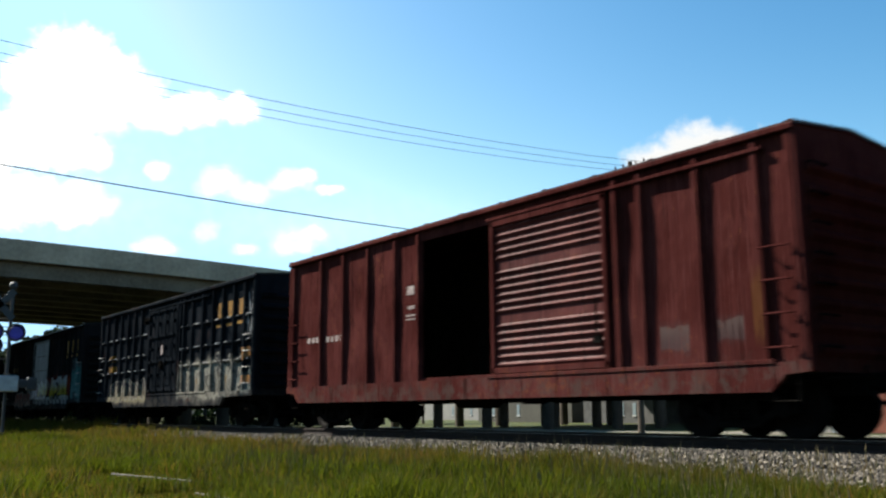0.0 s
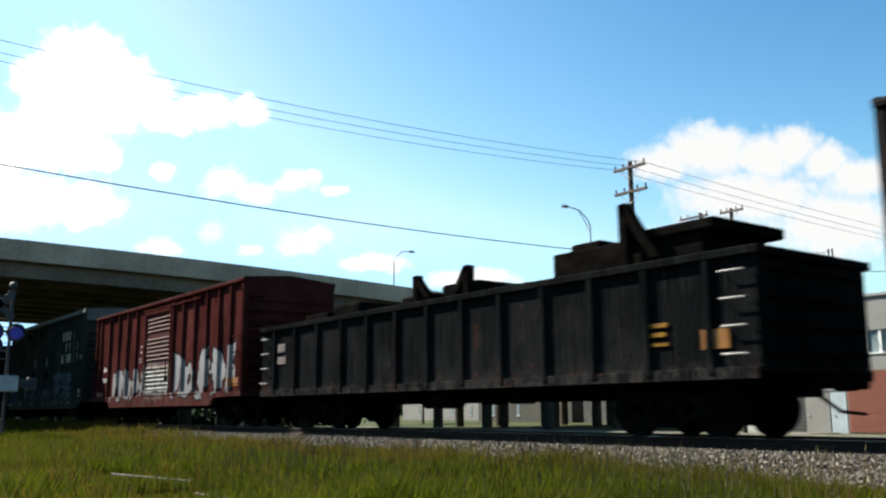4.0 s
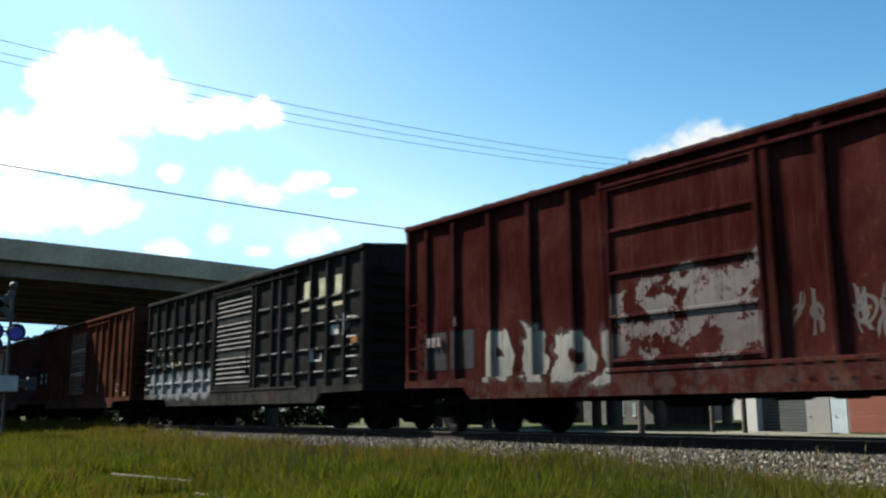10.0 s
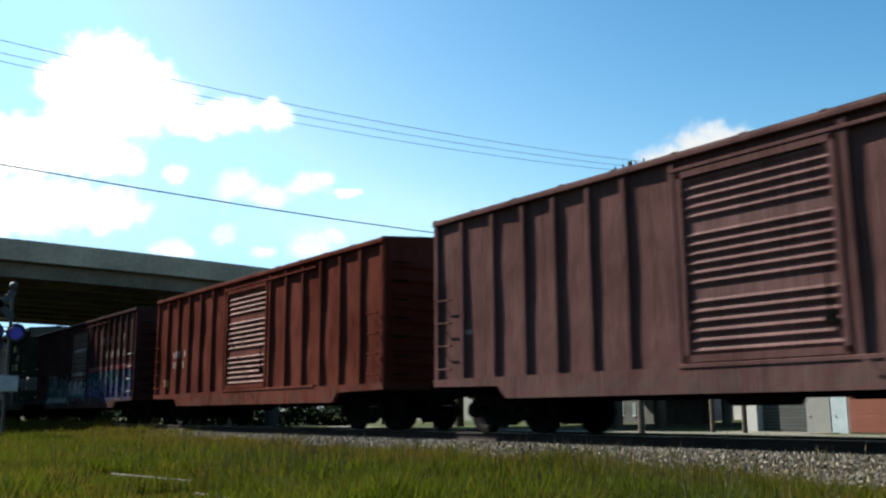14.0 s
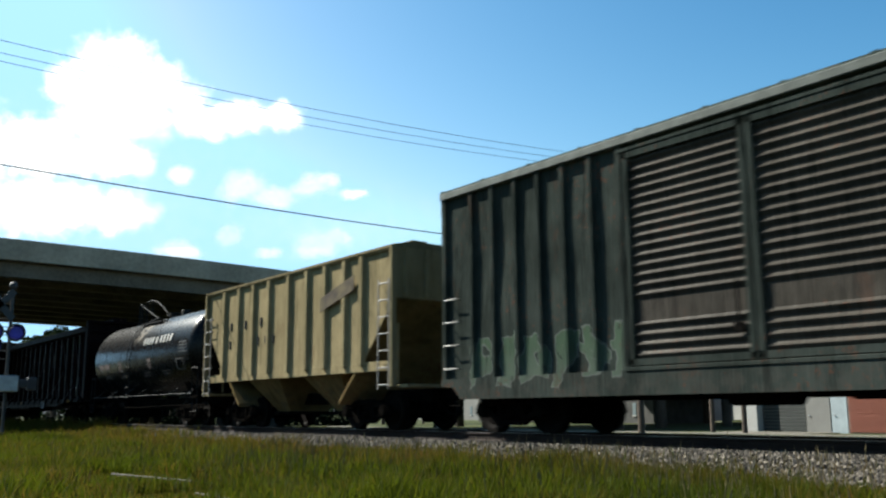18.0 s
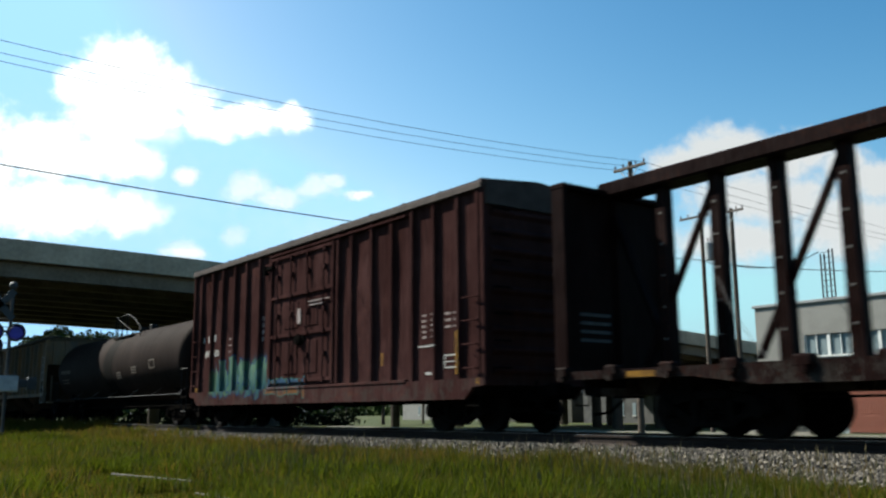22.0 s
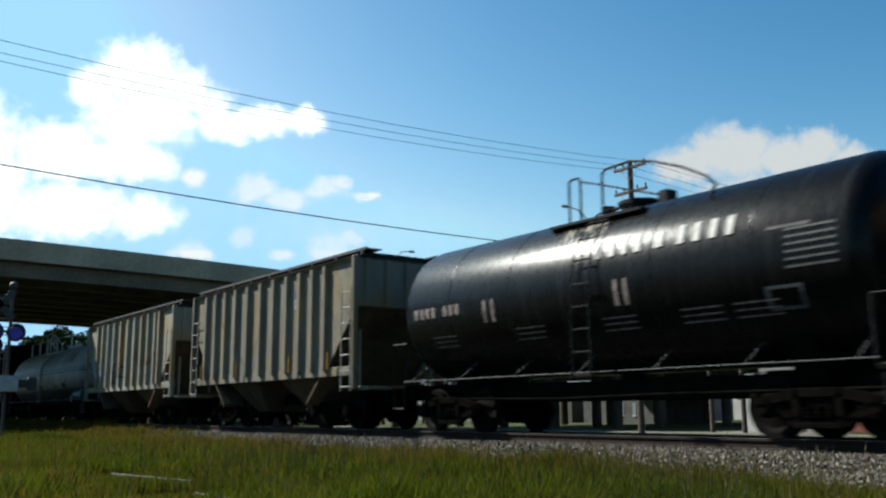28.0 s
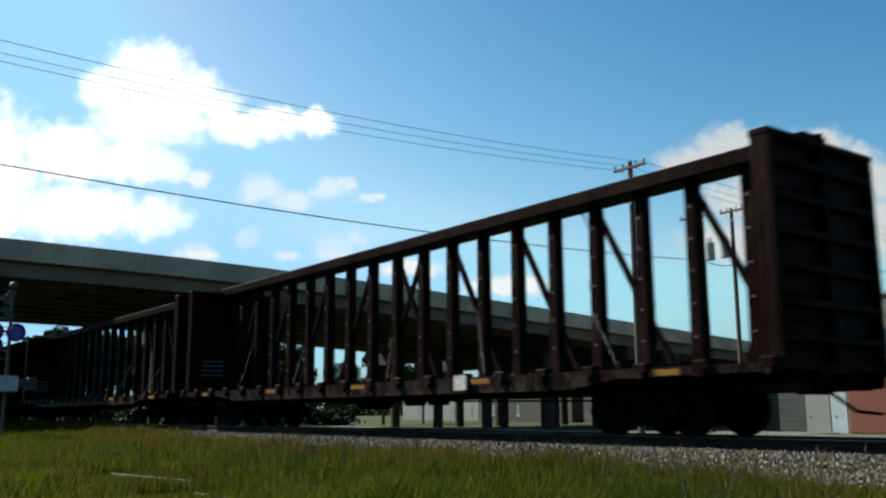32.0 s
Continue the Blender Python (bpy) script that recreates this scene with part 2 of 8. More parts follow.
M["cream"] = plain("faded_cream_paint", (0.257, 0.232, 0.137), 0.6, 0, 0.25, 4.0, dark=(0.0996, 0.0913, 0.0581))
M["patch"] = plain("dull_patch_paint", (0.07, 0.05, 0.035), 0.8, 0, 0.5, 4.0)
M["faded"] = plain("worn_white_paint", (0.166, 0.141, 0.133), 0.7, 0, 0.4, 9.0, dark=(0.0581, 0.0249, 0.0208))
M["ghost"] = plain("faded_lettering_ghost", (0.0706, 0.0515, 0.0456), 0.75, 0, 0.35, 7.0, spec=0.05)
M["dim"] = plain("dim_grey_stencil", (0.0622, 0.0622, 0.0622), 0.7, 0, 0.3, 6.0, spec=0.1)
M["dullcap"] = plain("dull_brown_cap_paint", (0.0415, 0.0299, 0.0257), 0.75, 0, 0.35, 3.0, spec=0.1)
M["palecap"] = plain("pale_grey_green_cap_paint", (0.083, 0.0896, 0.0813), 0.7, 0, 0.35, 3.0, spec=0.1)
M["pink"] = plain("faded_pink_paint", (0.183, 0.108, 0.133), 0.6, 0, 0.25, 5.0)
M["orange"] = plain("orange_reflector", (0.166, 0.0664, 0.00996), 0.35, 0, 0.2, 8.0)
M["blackpaint"] = plain("black_stencil_paint", (0.012, 0.012, 0.0125), 0.65, 0, 0.3, 6.0, spec=0.08)
M["galv"] = plain("galvanised_steel", (0.30, 0.31, 0.31), 0.5, 0.5, 0.2, 5.0)
M["steelpale"] = plain("pale_worn_grab_iron", (0.12, 0.113, 0.105), 0.55, 0.2, 0.3, 8.0)
# pale tone for the highlights painted along the panel ledges
M["glint"] = plain("pale_glint_steel", (0.249, 0.249, 0.249), 0.5, 0.3, 0.3, 8.0)
# plywood taken almost to black, so its colour holds the shade inside
M["inside"] = plain("shaded_plywood_lining", (0.014, 0.011, 0.009), 0.85, 0, 0.4, 3.0, spec=0.05)
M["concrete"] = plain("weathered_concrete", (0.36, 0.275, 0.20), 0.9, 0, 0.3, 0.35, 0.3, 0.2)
# below the deck the bridge's concrete is darkened to paint in its shade
M["concrete_dark"] = plain("stained_shaded_concrete", (0.125, 0.097, 0.072), 0.9, 0, 0.4, 0.5, 0.3, 0.2)
M["column"] = plain("shaded_column_concrete", (0.045, 0.037, 0.029), 0.9, 0, 0.35, 0.6, 0.3, 0.1)
M["pavement"] = plain("pale_concrete_paving", (0.11, 0.10, 0.08), 0.9, 0, 0.15, 0.6, 0.3, 0.2)
M["asphalt"] = plain("grey_asphalt", (0.07, 0.07, 0.072), 0.85, 0, 0.3, 1.2, 0.4, 0.3)
M["whitewall"] = plain("white_painted_block", (0.166, 0.162, 0.149), 0.85, 0, 0.12, 0.7, 0.2, 0.2)
M["greywall"] = plain("pale_grey_metal_siding", (0.183, 0.191, 0.195), 0.7, 0, 0.12, 0.7, 0.1, 0.3)
M["dimwall"] = plain("dull_grey_block", (0.0622, 0.0614, 0.0581), 0.9, 0, 0.3, 0.9, 0.2, 0.2)
M["beigewall"] = plain("beige_block_wall", (0.0498, 0.0481, 0.0382), 0.85, 0, 0.15, 0.6, 0.2, 0.2)
M["greendoor"] = plain("dark_green_roller_door", (0.022, 0.026, 0.023), 0.7, 0, 0.3, 1.5)
M["straw"] = plain("dry_straw", (0.17, 0.125, 0.055), 0.85, 0, 0.3, 3.0)
M["pierwhite"] = plain("fresh_white_paint", (0.299, 0.295, 0.278), 0.8, 0, 0.12, 0.7, 0.2, 0.2)
M["bluegrey"] = plain("pale_blue_door_paint", (0.249, 0.29, 0.303), 0.6, 0, 0.15, 1.5)
M["frame"] = plain("white_window_frame", (0.457, 0.457, 0.44), 0.6, 0, 0.1, 3.0)
M["pole"] = plain("creosoted_pole_wood", (0.05, 0.035, 0.025), 0.85, 0, 0.4, 4.0, 0.4)
M["wire"] = plain("dark_cable", (0.025, 0.026, 0.03), 0.6)
M["can"] = plain("grey_transformer_paint", (0.22, 0.23, 0.23), 0.5, 0, 0.15, 4.0)
M["ceramic"] = plain("brown_glazed_insulator", (0.06, 0.03, 0.02), 0.2)
M["signal"] = plain("dull_aluminium_paint", (0.030, 0.030, 0.031), 0.6, 0.1, 0.25, 6.0)
M["hoodblack"] = plain("matt_black_hood", (0.014, 0.014, 0.016), 0.7)
M["lens"] = plain("dark_violet_lens", (0.05, 0.045, 0.42), 0.2, 0, 0.2, 6.0, 0.02, 0.2)
M["rail"] = plain("rusty_rail_side", (0.016, 0.010, 0.008), 0.8, 0.0, 0.35, 5.0, spec=0.15)
M["tie"] = plain("oily_tie_wood", (0.011, 0.009, 0.007), 0.9, 0, 0.45, 3.0, 0.5, 0.1)
M["board"] = plain("bleached_timber", (0.04, 0.032, 0.022), 0.9, 0, 0.3, 5.0, 0.4)
M["brick"] = plain("red_brick", (0.158, 0.0498, 0.0307), 0.9, 0, 0.3, 6.0, 0.4)
M["mortar"] = plain("grey_mortar", (0.199, 0.158, 0.133), 0.95, 0, 0.2, 5.0, 0.4)


def glass_mat():
    s = Nodes("dusty_window_glass")
    c = s.coords()
    return s.surface(s.mix(s.noise(c, 2.0), (0.10, 0.13, 0.14), (0.20, 0.24, 0.25)), 0.12, 0.0, None, spec=0.7)


M["glass"] = glass_mat()


# ---------------------------------------------------------------- rolling stock: shared running gear
HALF = 1.6      # half width of a car
TRACK_Y = 13.1  # the track's centre line


def wheel_mesh():
    bm = bmesh.new()
    lathe(bm, [(-0.07, 0.0), (-0.07, 0.10), (-0.055, 0.12), (-0.03, 0.30), (-0.06, 0.37), (-0.065, 0.455), (0.055, 0.46), (0.06, 0.49), (0.085, 0.485), (0.085, 0.37), (0.05, 0.33), (0.05, 0.12), (0.09, 0.10), (0.09, 0.0)], 28)
    bmesh.ops.rotate(bm, verts=bm.verts, matrix=Matrix.Rotation(radians(90), 3, "Z"))
    return mesh_of("wheel", bm, False)


def frame_mesh():
    """A cast side frame: top chord, dropped bottom chord, two columns and pedestal jaws, with a spring nest."""
    bm = bmesh.new()
    for s in (-1, 1):
        prism(bm, [(s * 0.30, 0.74), (s * 1.02, 0.60), (s * 1.10, 0.40), (s * 1.02, 0.36), (s * 0.94, 0.48), (s * 0.30, 0.60)], 1, -0.07, 0.07)
        prism(bm, [(s * 0.95, 0.48), (s * 0.36, 0.17), (s * 0.30, 0.27), (s * 0.80, 0.54)], 1, -0.06, 0.06)
        box(bm, s * 0.33 - 0.06, s * 0.33 + 0.06, -0.07, 0.07, 0.24, 0.66, 0.01)
        tube(bm, (s * 0.86, -0.13, 0.46), (s * 0.86, 0.09, 0.46), 0.15, 14)
        tube(bm, (s * 0.86, -0.15, 0.46), (s * 0.86, -0.12, 0.46), 0.10, 10)
    box(bm, -0.36, 0.36, -0.07, 0.07, 0.60, 0.74, 0.015)
    box(bm, -0.36, 0.36, -0.08, 0.08, 0.16, 0.25, 0.015)
    for k in (-0.17, 0.0, 0.17):
        for j in range(4):
            tube(bm, (k, 0, 0.25 + j * 0.06), (k, 0, 0.29 + j * 0.06), 0.07, 8)
    return mesh_of("side_frame", bm)


def bolster_mesh():
    bm = bmesh.new()
    box(bm, -0.20, 0.20, -1.05, 1.05, 0.46, 0.72, 0.02)
    tube(bm, (0, 0, 0.70), (0, 0, 0.82), 0.2, 14)
    for s in (-1, 1):
        tube(bm, (s * 0.86, -0.95, 0.46), (s * 0.86, 0.95, 0.46), 0.075, 10)
        box(bm, s * 0.42 - 0.06, s * 0.42 + 0.06, -0.8, 0.8, 0.28, 0.38)
    return mesh_of("bolster", bm)


def coupler_mesh():
    bm = bmesh.new()
    box(bm, -0.45, 0.30, -0.11, 0.11, 0.74, 0.96, 0.02)
    box(bm, 0.25, 0.55, -0.17, 0.15, 0.70, 1.00, 0.04)
    box(bm, 0.46, 0.72, 0.02, 0.17, 0.72, 0.98, 0.05)
    box(bm, 0.42, 0.62, -0.20, -0.10, 0.72, 0.98, 0.04)
    box(bm, -0.5, -0.2, -0.30, 0.30, 0.66, 1.06, 0.02)
    pipe(bm, [(0.0, -0.42, 0.80), (0.22, -0.42, 0.62), (0.5, -0.36, 0.40), (0.85, -0.30, 0.36)], 0.028)
    pipe(bm, [(0.05, -1.30, 0.86), (0.05, -0.30, 0.90), (0.05, -0.22, 1.06)], 0.018)
    return mesh_of("coupler", bm)


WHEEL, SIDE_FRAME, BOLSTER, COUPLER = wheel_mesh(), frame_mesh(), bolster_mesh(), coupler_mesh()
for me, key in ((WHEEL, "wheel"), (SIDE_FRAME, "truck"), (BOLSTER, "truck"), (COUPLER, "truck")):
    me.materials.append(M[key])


def running_gear(car, L, xt, out=0.0):
    """Two trucks with their wheels and frames, two couplers."""
    for s in (-1, 1):
        t = link("truck", BOLSTER, None, car, "black cast-steel four-wheel truck", pose(s * xt, 0, 0))
        for a in (-0.86, 0.86):
            for b in (-1, 1):
                link("wheel", WHEEL, None, t, "", pose(a, b * 0.76, 0.458, 0, 0, 180 if b > 0 else 0))
        for b in (-1, 1):
            link("side_frame", SIDE_FRAME, None, t, "", pose(0, b * 1.03, 0, 0, 0, 180 if b > 0 else 0))
        link("coupler", COUPLER, None, car, "", pose(s * (L / 2 + out), 0, 0, 0, 0, 0 if s > 0 else 180))


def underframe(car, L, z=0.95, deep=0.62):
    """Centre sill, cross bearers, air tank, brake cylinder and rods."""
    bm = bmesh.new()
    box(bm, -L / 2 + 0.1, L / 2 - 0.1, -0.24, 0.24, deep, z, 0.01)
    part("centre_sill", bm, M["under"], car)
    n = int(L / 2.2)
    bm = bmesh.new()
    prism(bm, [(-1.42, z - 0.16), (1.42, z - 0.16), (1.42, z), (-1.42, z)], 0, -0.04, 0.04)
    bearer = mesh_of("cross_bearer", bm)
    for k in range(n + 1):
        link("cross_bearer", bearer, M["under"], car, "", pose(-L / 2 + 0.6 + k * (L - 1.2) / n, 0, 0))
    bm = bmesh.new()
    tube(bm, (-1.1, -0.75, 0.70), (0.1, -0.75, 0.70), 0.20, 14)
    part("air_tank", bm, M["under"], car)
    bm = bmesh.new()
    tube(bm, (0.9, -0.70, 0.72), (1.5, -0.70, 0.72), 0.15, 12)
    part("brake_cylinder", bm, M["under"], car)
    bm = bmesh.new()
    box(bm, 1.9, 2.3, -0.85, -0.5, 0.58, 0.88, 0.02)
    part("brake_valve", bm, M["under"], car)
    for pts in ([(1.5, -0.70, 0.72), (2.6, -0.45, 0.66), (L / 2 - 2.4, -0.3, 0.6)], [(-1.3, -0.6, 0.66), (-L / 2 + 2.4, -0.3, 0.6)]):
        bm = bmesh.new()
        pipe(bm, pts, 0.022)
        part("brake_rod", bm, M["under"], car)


def ladder(car, x, side, z0, z1, material, n, w=0.42, off=1.62, stiles=True):
    """Grab irons, one above another, on a car's side."""
    bm = bmesh.new()
    pipe(bm, [(-w / 2, -side * 0.08, 0), (-w / 2, 0, 0), (w / 2, 0, 0), (w / 2, -side * 0.08, 0)], 0.014, 5)
    iron = mesh_of("grab_iron", bm)
    iron.materials.append(material)
    for k in range(n):
        link("grab_iron", iron, None, car, "", pose(x, side * off, z0 + (z1 - z0) * k / max(1, n - 1)))
    if stiles:
        for s in (-1, 1):
            bm = bmesh.new()
            box(bm, x + s * w / 2 - 0.018, x + s * w / 2 + 0.018, side * off - 0.012, side * off + 0.012, z0 - 0.1, z1 + 0.1)
            part("ladder_stile", bm, material, car)


def end_ladder(car, x, s, y, z0, z1, material, n):
    bm = bmesh.new()
    pipe(bm, [(0, -0.2, 0), (s * 0.07, -0.2, 0), (s * 0.07, 0.2, 0), (0, 0.2, 0)], 0.014, 5)
    iron = mesh_of("grab_iron", bm)
    iron.materials.append(material)
    for k in range(n):
        link("grab_iron", iron, None, car, "", pose(x, y, z0 + (z1 - z0) * k / (n - 1)))


SHEET = {}


def film_of_paint(car, x0, x1, z0, z1):
    """A painted patch that follows the dented sheet and wraps over the posts."""
    own, xs = SHEET[car.name]
    cuts = {x0, x1}
    for p in xs:
        cuts |= {p + d for d in (-0.085, -0.05, 0.05, 0.085) if x0 < p + d < x1}
    k = max(1, round((x1 - x0) / 0.15))
    cuts = sorted(cuts | {x0 + (x1 - x0) * i / k for i in range(k + 1)})
    cuts = [a for i, a in enumerate(cuts) if i == 0 or a - cuts[i - 1] > 1e-4]

    def skin(x, z):
        y = 1.50 + 0.036 * noise.noise((x * 0.95 + own, own, z * 0.75)) + 0.007
        for p in xs:
            if abs(x - p) < 0.0855:
                y = max(y, 1.603 - 0.115 * max(0.0, (abs(x - p) - 0.05) / 0.035))
        return -y
    n = max(1, round((z1 - z0) / 0.25))
    bm = bmesh.new()
    rows = [[[bm.verts.new((x, skin(x, z) + d, z)) for d in (0.0, 0.02)] for z in (z0 + (z1 - z0) * i / n for i in range(n + 1))] for x in cuts]
    for p, q in zip(rows, rows[1:]):
        for i in range(n):
            bm.faces.new((p[i][0], q[i][0], q[i + 1][0], p[i + 1][0]))
        bm.faces.new((p[0][1], q[0][1], q[0][0], p[0][0])), bm.faces.new((p[n][0], q[n][0], q[n][1], p[n][1]))
    for side, flip in ((rows[0], 0), (rows[-1], 1)):
        for i in range(n):
            loop = (side[i][1], side[i][0], side[i + 1][0], side[i + 1][1])
            bm.faces.new(loop[::-1] if flip else loop)
    return bm


def bars(name, car, rows, material, label, y=None, thick=0.03):
    """Painted marks as plain bars, one a character: (x0, x1, z0, z1)."""
    if y is None:
        y = -1.522 if car.name.startswith(("boxcar", "gondola")) else -1.486
        if car.name in SHEET:
            for row in rows:
                part(name, film_of_paint(car, *row), material, car, label)
            return
    for x0, x1, z0, z1 in rows:
        bm = bmesh.new()
        box(bm, x0, x1, y - thick, y, z0, z1)
        part(name, bm, material, car, label)


def blocks(name, car, rows, material, label, fill=0.62, bend=None):
    """Faded painted emblems, one plain bar a place, as wide as fill of it.
    rows: (x0, x1, z0, z1); bend: radius and axis height of a round shell, for marks that follow it."""
    for x0, x1, z0, z1 in rows:
        k = (x1 - x0) * (1 - fill) / 2
        if car.name in SHEET:
            part(name, film_of_paint(car, x0 + k, x1 - k, z0, z1), material, car, label)
            continue
        bm = bmesh.new()
        quads = [((x0 + k, z0), (x1 - k, z0), (x1 - k, z1), (x0 + k, z1))]
        if bend:
            quads = [tuple((p, z0 + (z1 - z0) * f) for p, f in ((x0 + k, g / 3), (x1 - k, g / 3), (x1 - k, (g + 1) / 3), (x0 + k, (g + 1) / 3))) for g in range(3)]
        for q in quads:
            at = [(a, -math.sqrt(max(0.0, bend[0] ** 2 - (b - bend[1]) ** 2)) if bend else -1.53, b) for a, b in q]
            f = [bm.verts.new(p) for p in at] + [bm.verts.new((p[0], p[1] + 0.035, p[2])) for p in at]
            for loop in ((0, 1, 2, 3), (7, 6, 5, 4), (1, 0, 4, 5), (2, 1, 5, 6), (3, 2, 6, 7), (0, 3, 7, 4)):
                bm.faces.new([f[j] for j in loop])
        bmesh.ops.recalc_face_normals(bm, faces=bm.faces)
        part(name, bm, material, car, label)


def word(x, z, h, n, w, gap, skip=()):
    """A word's place as n plain bars, one a character."""
    return [(x + k * (w + gap), x + k * (w + gap) + w, z, z + h) for k in range(n) if k not in skip]


# ---------------------------------------------------------------- box cars
def side_wall(car, name, side, L, z0, z1, hole, paint):
    """The side: thin sheets, dented between the posts, over a backing."""
    bm = bmesh.new()
    ys = sorted((side * 1.465, side * 1.44))
    rects = [(-L / 2, L / 2, z0, z1)]
    if hole:
        a, b, zb, zt = hole
        rects = [(-L / 2, a, z0, z1), (b, L / 2, z0, z1), (a, b, zt, z1), (a, b, z0, zb)]
    own = L * 3.1 + z1 * 7.7
    for x0, x1, q0, q1 in rects:
        box(bm, x0, x1, *ys, q0, q1)
        nx, nz = max(1, round((x1 - x0) / 0.17)), max(1, round((q1 - q0) / 0.3))
        rows = []
        for i in range(nx + 1):
            x = x0 + (x1 - x0) * i / nx
            rows.append([bm.verts.new((x, side * (1.50 + 0.036 * noise.noise((x * 0.95 + own, own, (q0 + (q1 - q0) * j / nz) * 0.75))), q0 + (q1 - q0) * j / nz)) for j in range(nz + 1)])
        for p, q in zip(rows, rows[1:]):
            for j in range(nz):
                f = bm.faces.new((p[j], q[j], q[j + 1], p[j + 1]) if side < 0 else (p[j + 1], q[j + 1], q[j], p[j]))
                f.smooth = True
    part(name, bm, paint, car)


def corrugated(x0, x1, z0, z1, n, y, depth=0.07, side=-1, bands=()):
    """A sheet pressed into n level ridges."""
    bm = bmesh.new()
    step = (z1 - z0) / n
    prof = [(y, z0)]
    for k in range(n):
        z = z0 + k * step
        if any(a < z + step / 2 < b for a, b in bands):
            prof += [(y, z + step)]
            continue
        prof += [(y, z + step * 0.08), (y + side * depth * 0.9, z + step * 0.44), (y + side * depth, z + step * 0.52), (y + side * depth * 0.45, z + step * 0.66), (y, z + step * 0.83)]
    prof += [(y, z1), (y - side * 0.03, z1), (y - side * 0.03, z0)]
    prism(bm, [(a, b) for a, b in prof], 0, x0, x1)
    return bm


def box_door(car, kind, d0, d1, z0, z1, paint, side, trim, body):
    y = side * 1.53
    w = d1 - d0
    if kind == "corr" or kind == "double":
        halves = [(d0, d1)] if kind == "corr" else [(d0, (d0 + d1) / 2 - 0.02), ((d0 + d1) / 2 + 0.02, d1)]
        for a, b in halves:
            n = 19 if kind == "corr" else 21
            h = z1 - z0
            bands = ((z0 + h * 0.33, z0 + h * 0.37), (z0 + h * 0.66, z0 + h * 0.70)) if kind == "corr" else ((z0 + h * 0.22, z0 + h * 0.30),)
            d = part("door", corrugated(a + 0.09, b - 0.09, z0 + 0.09, z1 - 0.09, n, y, 0.045, side, bands), paint, car, "sliding door of ridged sheet steel")
            bm = bmesh.new()
            ys = sorted((y - side * 0.02, y + side * 0.075))
            box(bm, a, a + 0.11, *ys, z0, z1, 0.012), box(bm, b - 0.11, b, *ys, z0, z1, 0.012)
            box(bm, a, b, *ys, z0, z0 + 0.11), box(bm, a, b, *ys, z1 - 0.11, z1)
            part("door_frame", bm, body, d)
            bm = bmesh.new()
            tube(bm, (b - 0.25, y + side * 0.10, z0 + 0.5), (b - 0.25, y + side * 0.10, z0 + 1.2), 0.02, 6)
            box(bm, b - 0.34, b - 0.16, *sorted((y + side * 0.05, y + side * 0.11)), z0 + 0.42, z0 + 0.55)
            part("door_handle", bm, M["under"], d)
    elif kind == "plug":
        h = z1 - z0
        leaves = [(d0, d1)] if w < 4 else [(d0, (d0 + d1) / 2 - 0.1), ((d0 + d1) / 2 + 0.1, d1)]

        def on(a, b, c, e, deep, lift=0.0, bev=0.01):
            """A flat piece on the door's face."""
            box(bm, a, b, *sorted((y + side * (0.02 + lift), y + side * (0.02 + lift + deep))), c, e, bev)
        for a, b in leaves:
            v = b - a
            bm = bmesh.new()
            box(bm, a, b, *sorted((y - side * 0.02, y + side * 0.03)), z0, z1, 0.015)
            d = part("door", bm, paint, car, "flush plug door with locking bars")
            for p in (a, b - 0.09):
                bm = bmesh.new()
                on(p, p + 0.09, z0, z1, 0.07)
                part("door_stile", bm, paint, d)
            for f in (0.02, 0.36, 0.66, 0.965):
                bm = bmesh.new()
                on(a + 0.05, b - 0.05, z0 + h * f, z0 + h * f + 0.09, 0.065)
                part("door_bar", bm, paint, d)
            for f in (0.17, 0.83) if v < 2.6 else (0.13, 0.36, 0.62, 0.87):
                bm = bmesh.new()
                x = a + v * f
                tube(bm, (x, y + side * 0.10, z0 + 0.05), (x, y + side * 0.10, z1 - 0.08), 0.022, 6)
                for g in (0.02, 0.2, 0.36, 0.52, 0.66, 0.82, 0.95):
                    on(x - 0.055, x + 0.055, z0 + h * g - 0.03, z0 + h * g + 0.10, 0.10)
                part("locking_bar", bm, paint, d)
            for g0, g1 in ((0.08, 0.32), (0.42, 0.62)):
                for f0, f1 in ((0.24, 0.46), (0.54, 0.76)):
                    bm = bmesh.new()
                    on(a + v * f0, a + v * f1, z0 + h * g0, z0 + h * g1, 0.03, 0.0, 0.02)
                    part("door_panel", bm, paint, d)
            bm = bmesh.new()
            mx, mz = a + v * 0.5, z0 + h * 0.33
            on(mx - 0.28, mx + 0.28, mz - 0.10, mz + 0.10, 0.07)
            tube(bm, (mx, y + side * 0.05, mz), (mx, y + side * 0.14, mz), 0.15, 14)
            pipe(bm, [(mx, y + side * 0.14, mz), (mx + 0.05, y + side * 0.16, mz - 0.45)], 0.02)
            part("lock_gear", bm, trim, d)
            bm = bmesh.new()
            on(mx - 0.16, mx + 0.02, z0 + h * 0.45, z0 + h * 0.56, 0.01, 0.03, 0.0)
            part("placard", bm, M["faded"], d, "dirty white placard")
            bm = bmesh.new()
            on(a - 0.32, a + 0.2, z1 - 0.34, z1 - 0.24, 0.10, 0.02)
            on(a - 0.34, a - 0.24, z1 - 0.46, z1 - 0.20, 0.14, 0.0)
            part("door_hanger", bm, trim, d)
    else:
        bm = bmesh.new()
        box(bm, d0, d1, *sorted((y - side * 0.02, y + side * 0.02)), z0, z1, 0.01)
        d = part("door", bm, paint, car, "sliding door with level ribs")
        for k in range(5):
            bm = bmesh.new()
            z = z0 + (z1 - z0) * (0.02 + 0.24 * k)
            box(bm, d0, d1, *sorted((y, y + side * 0.07)), z, z + 0.07, 0.015)
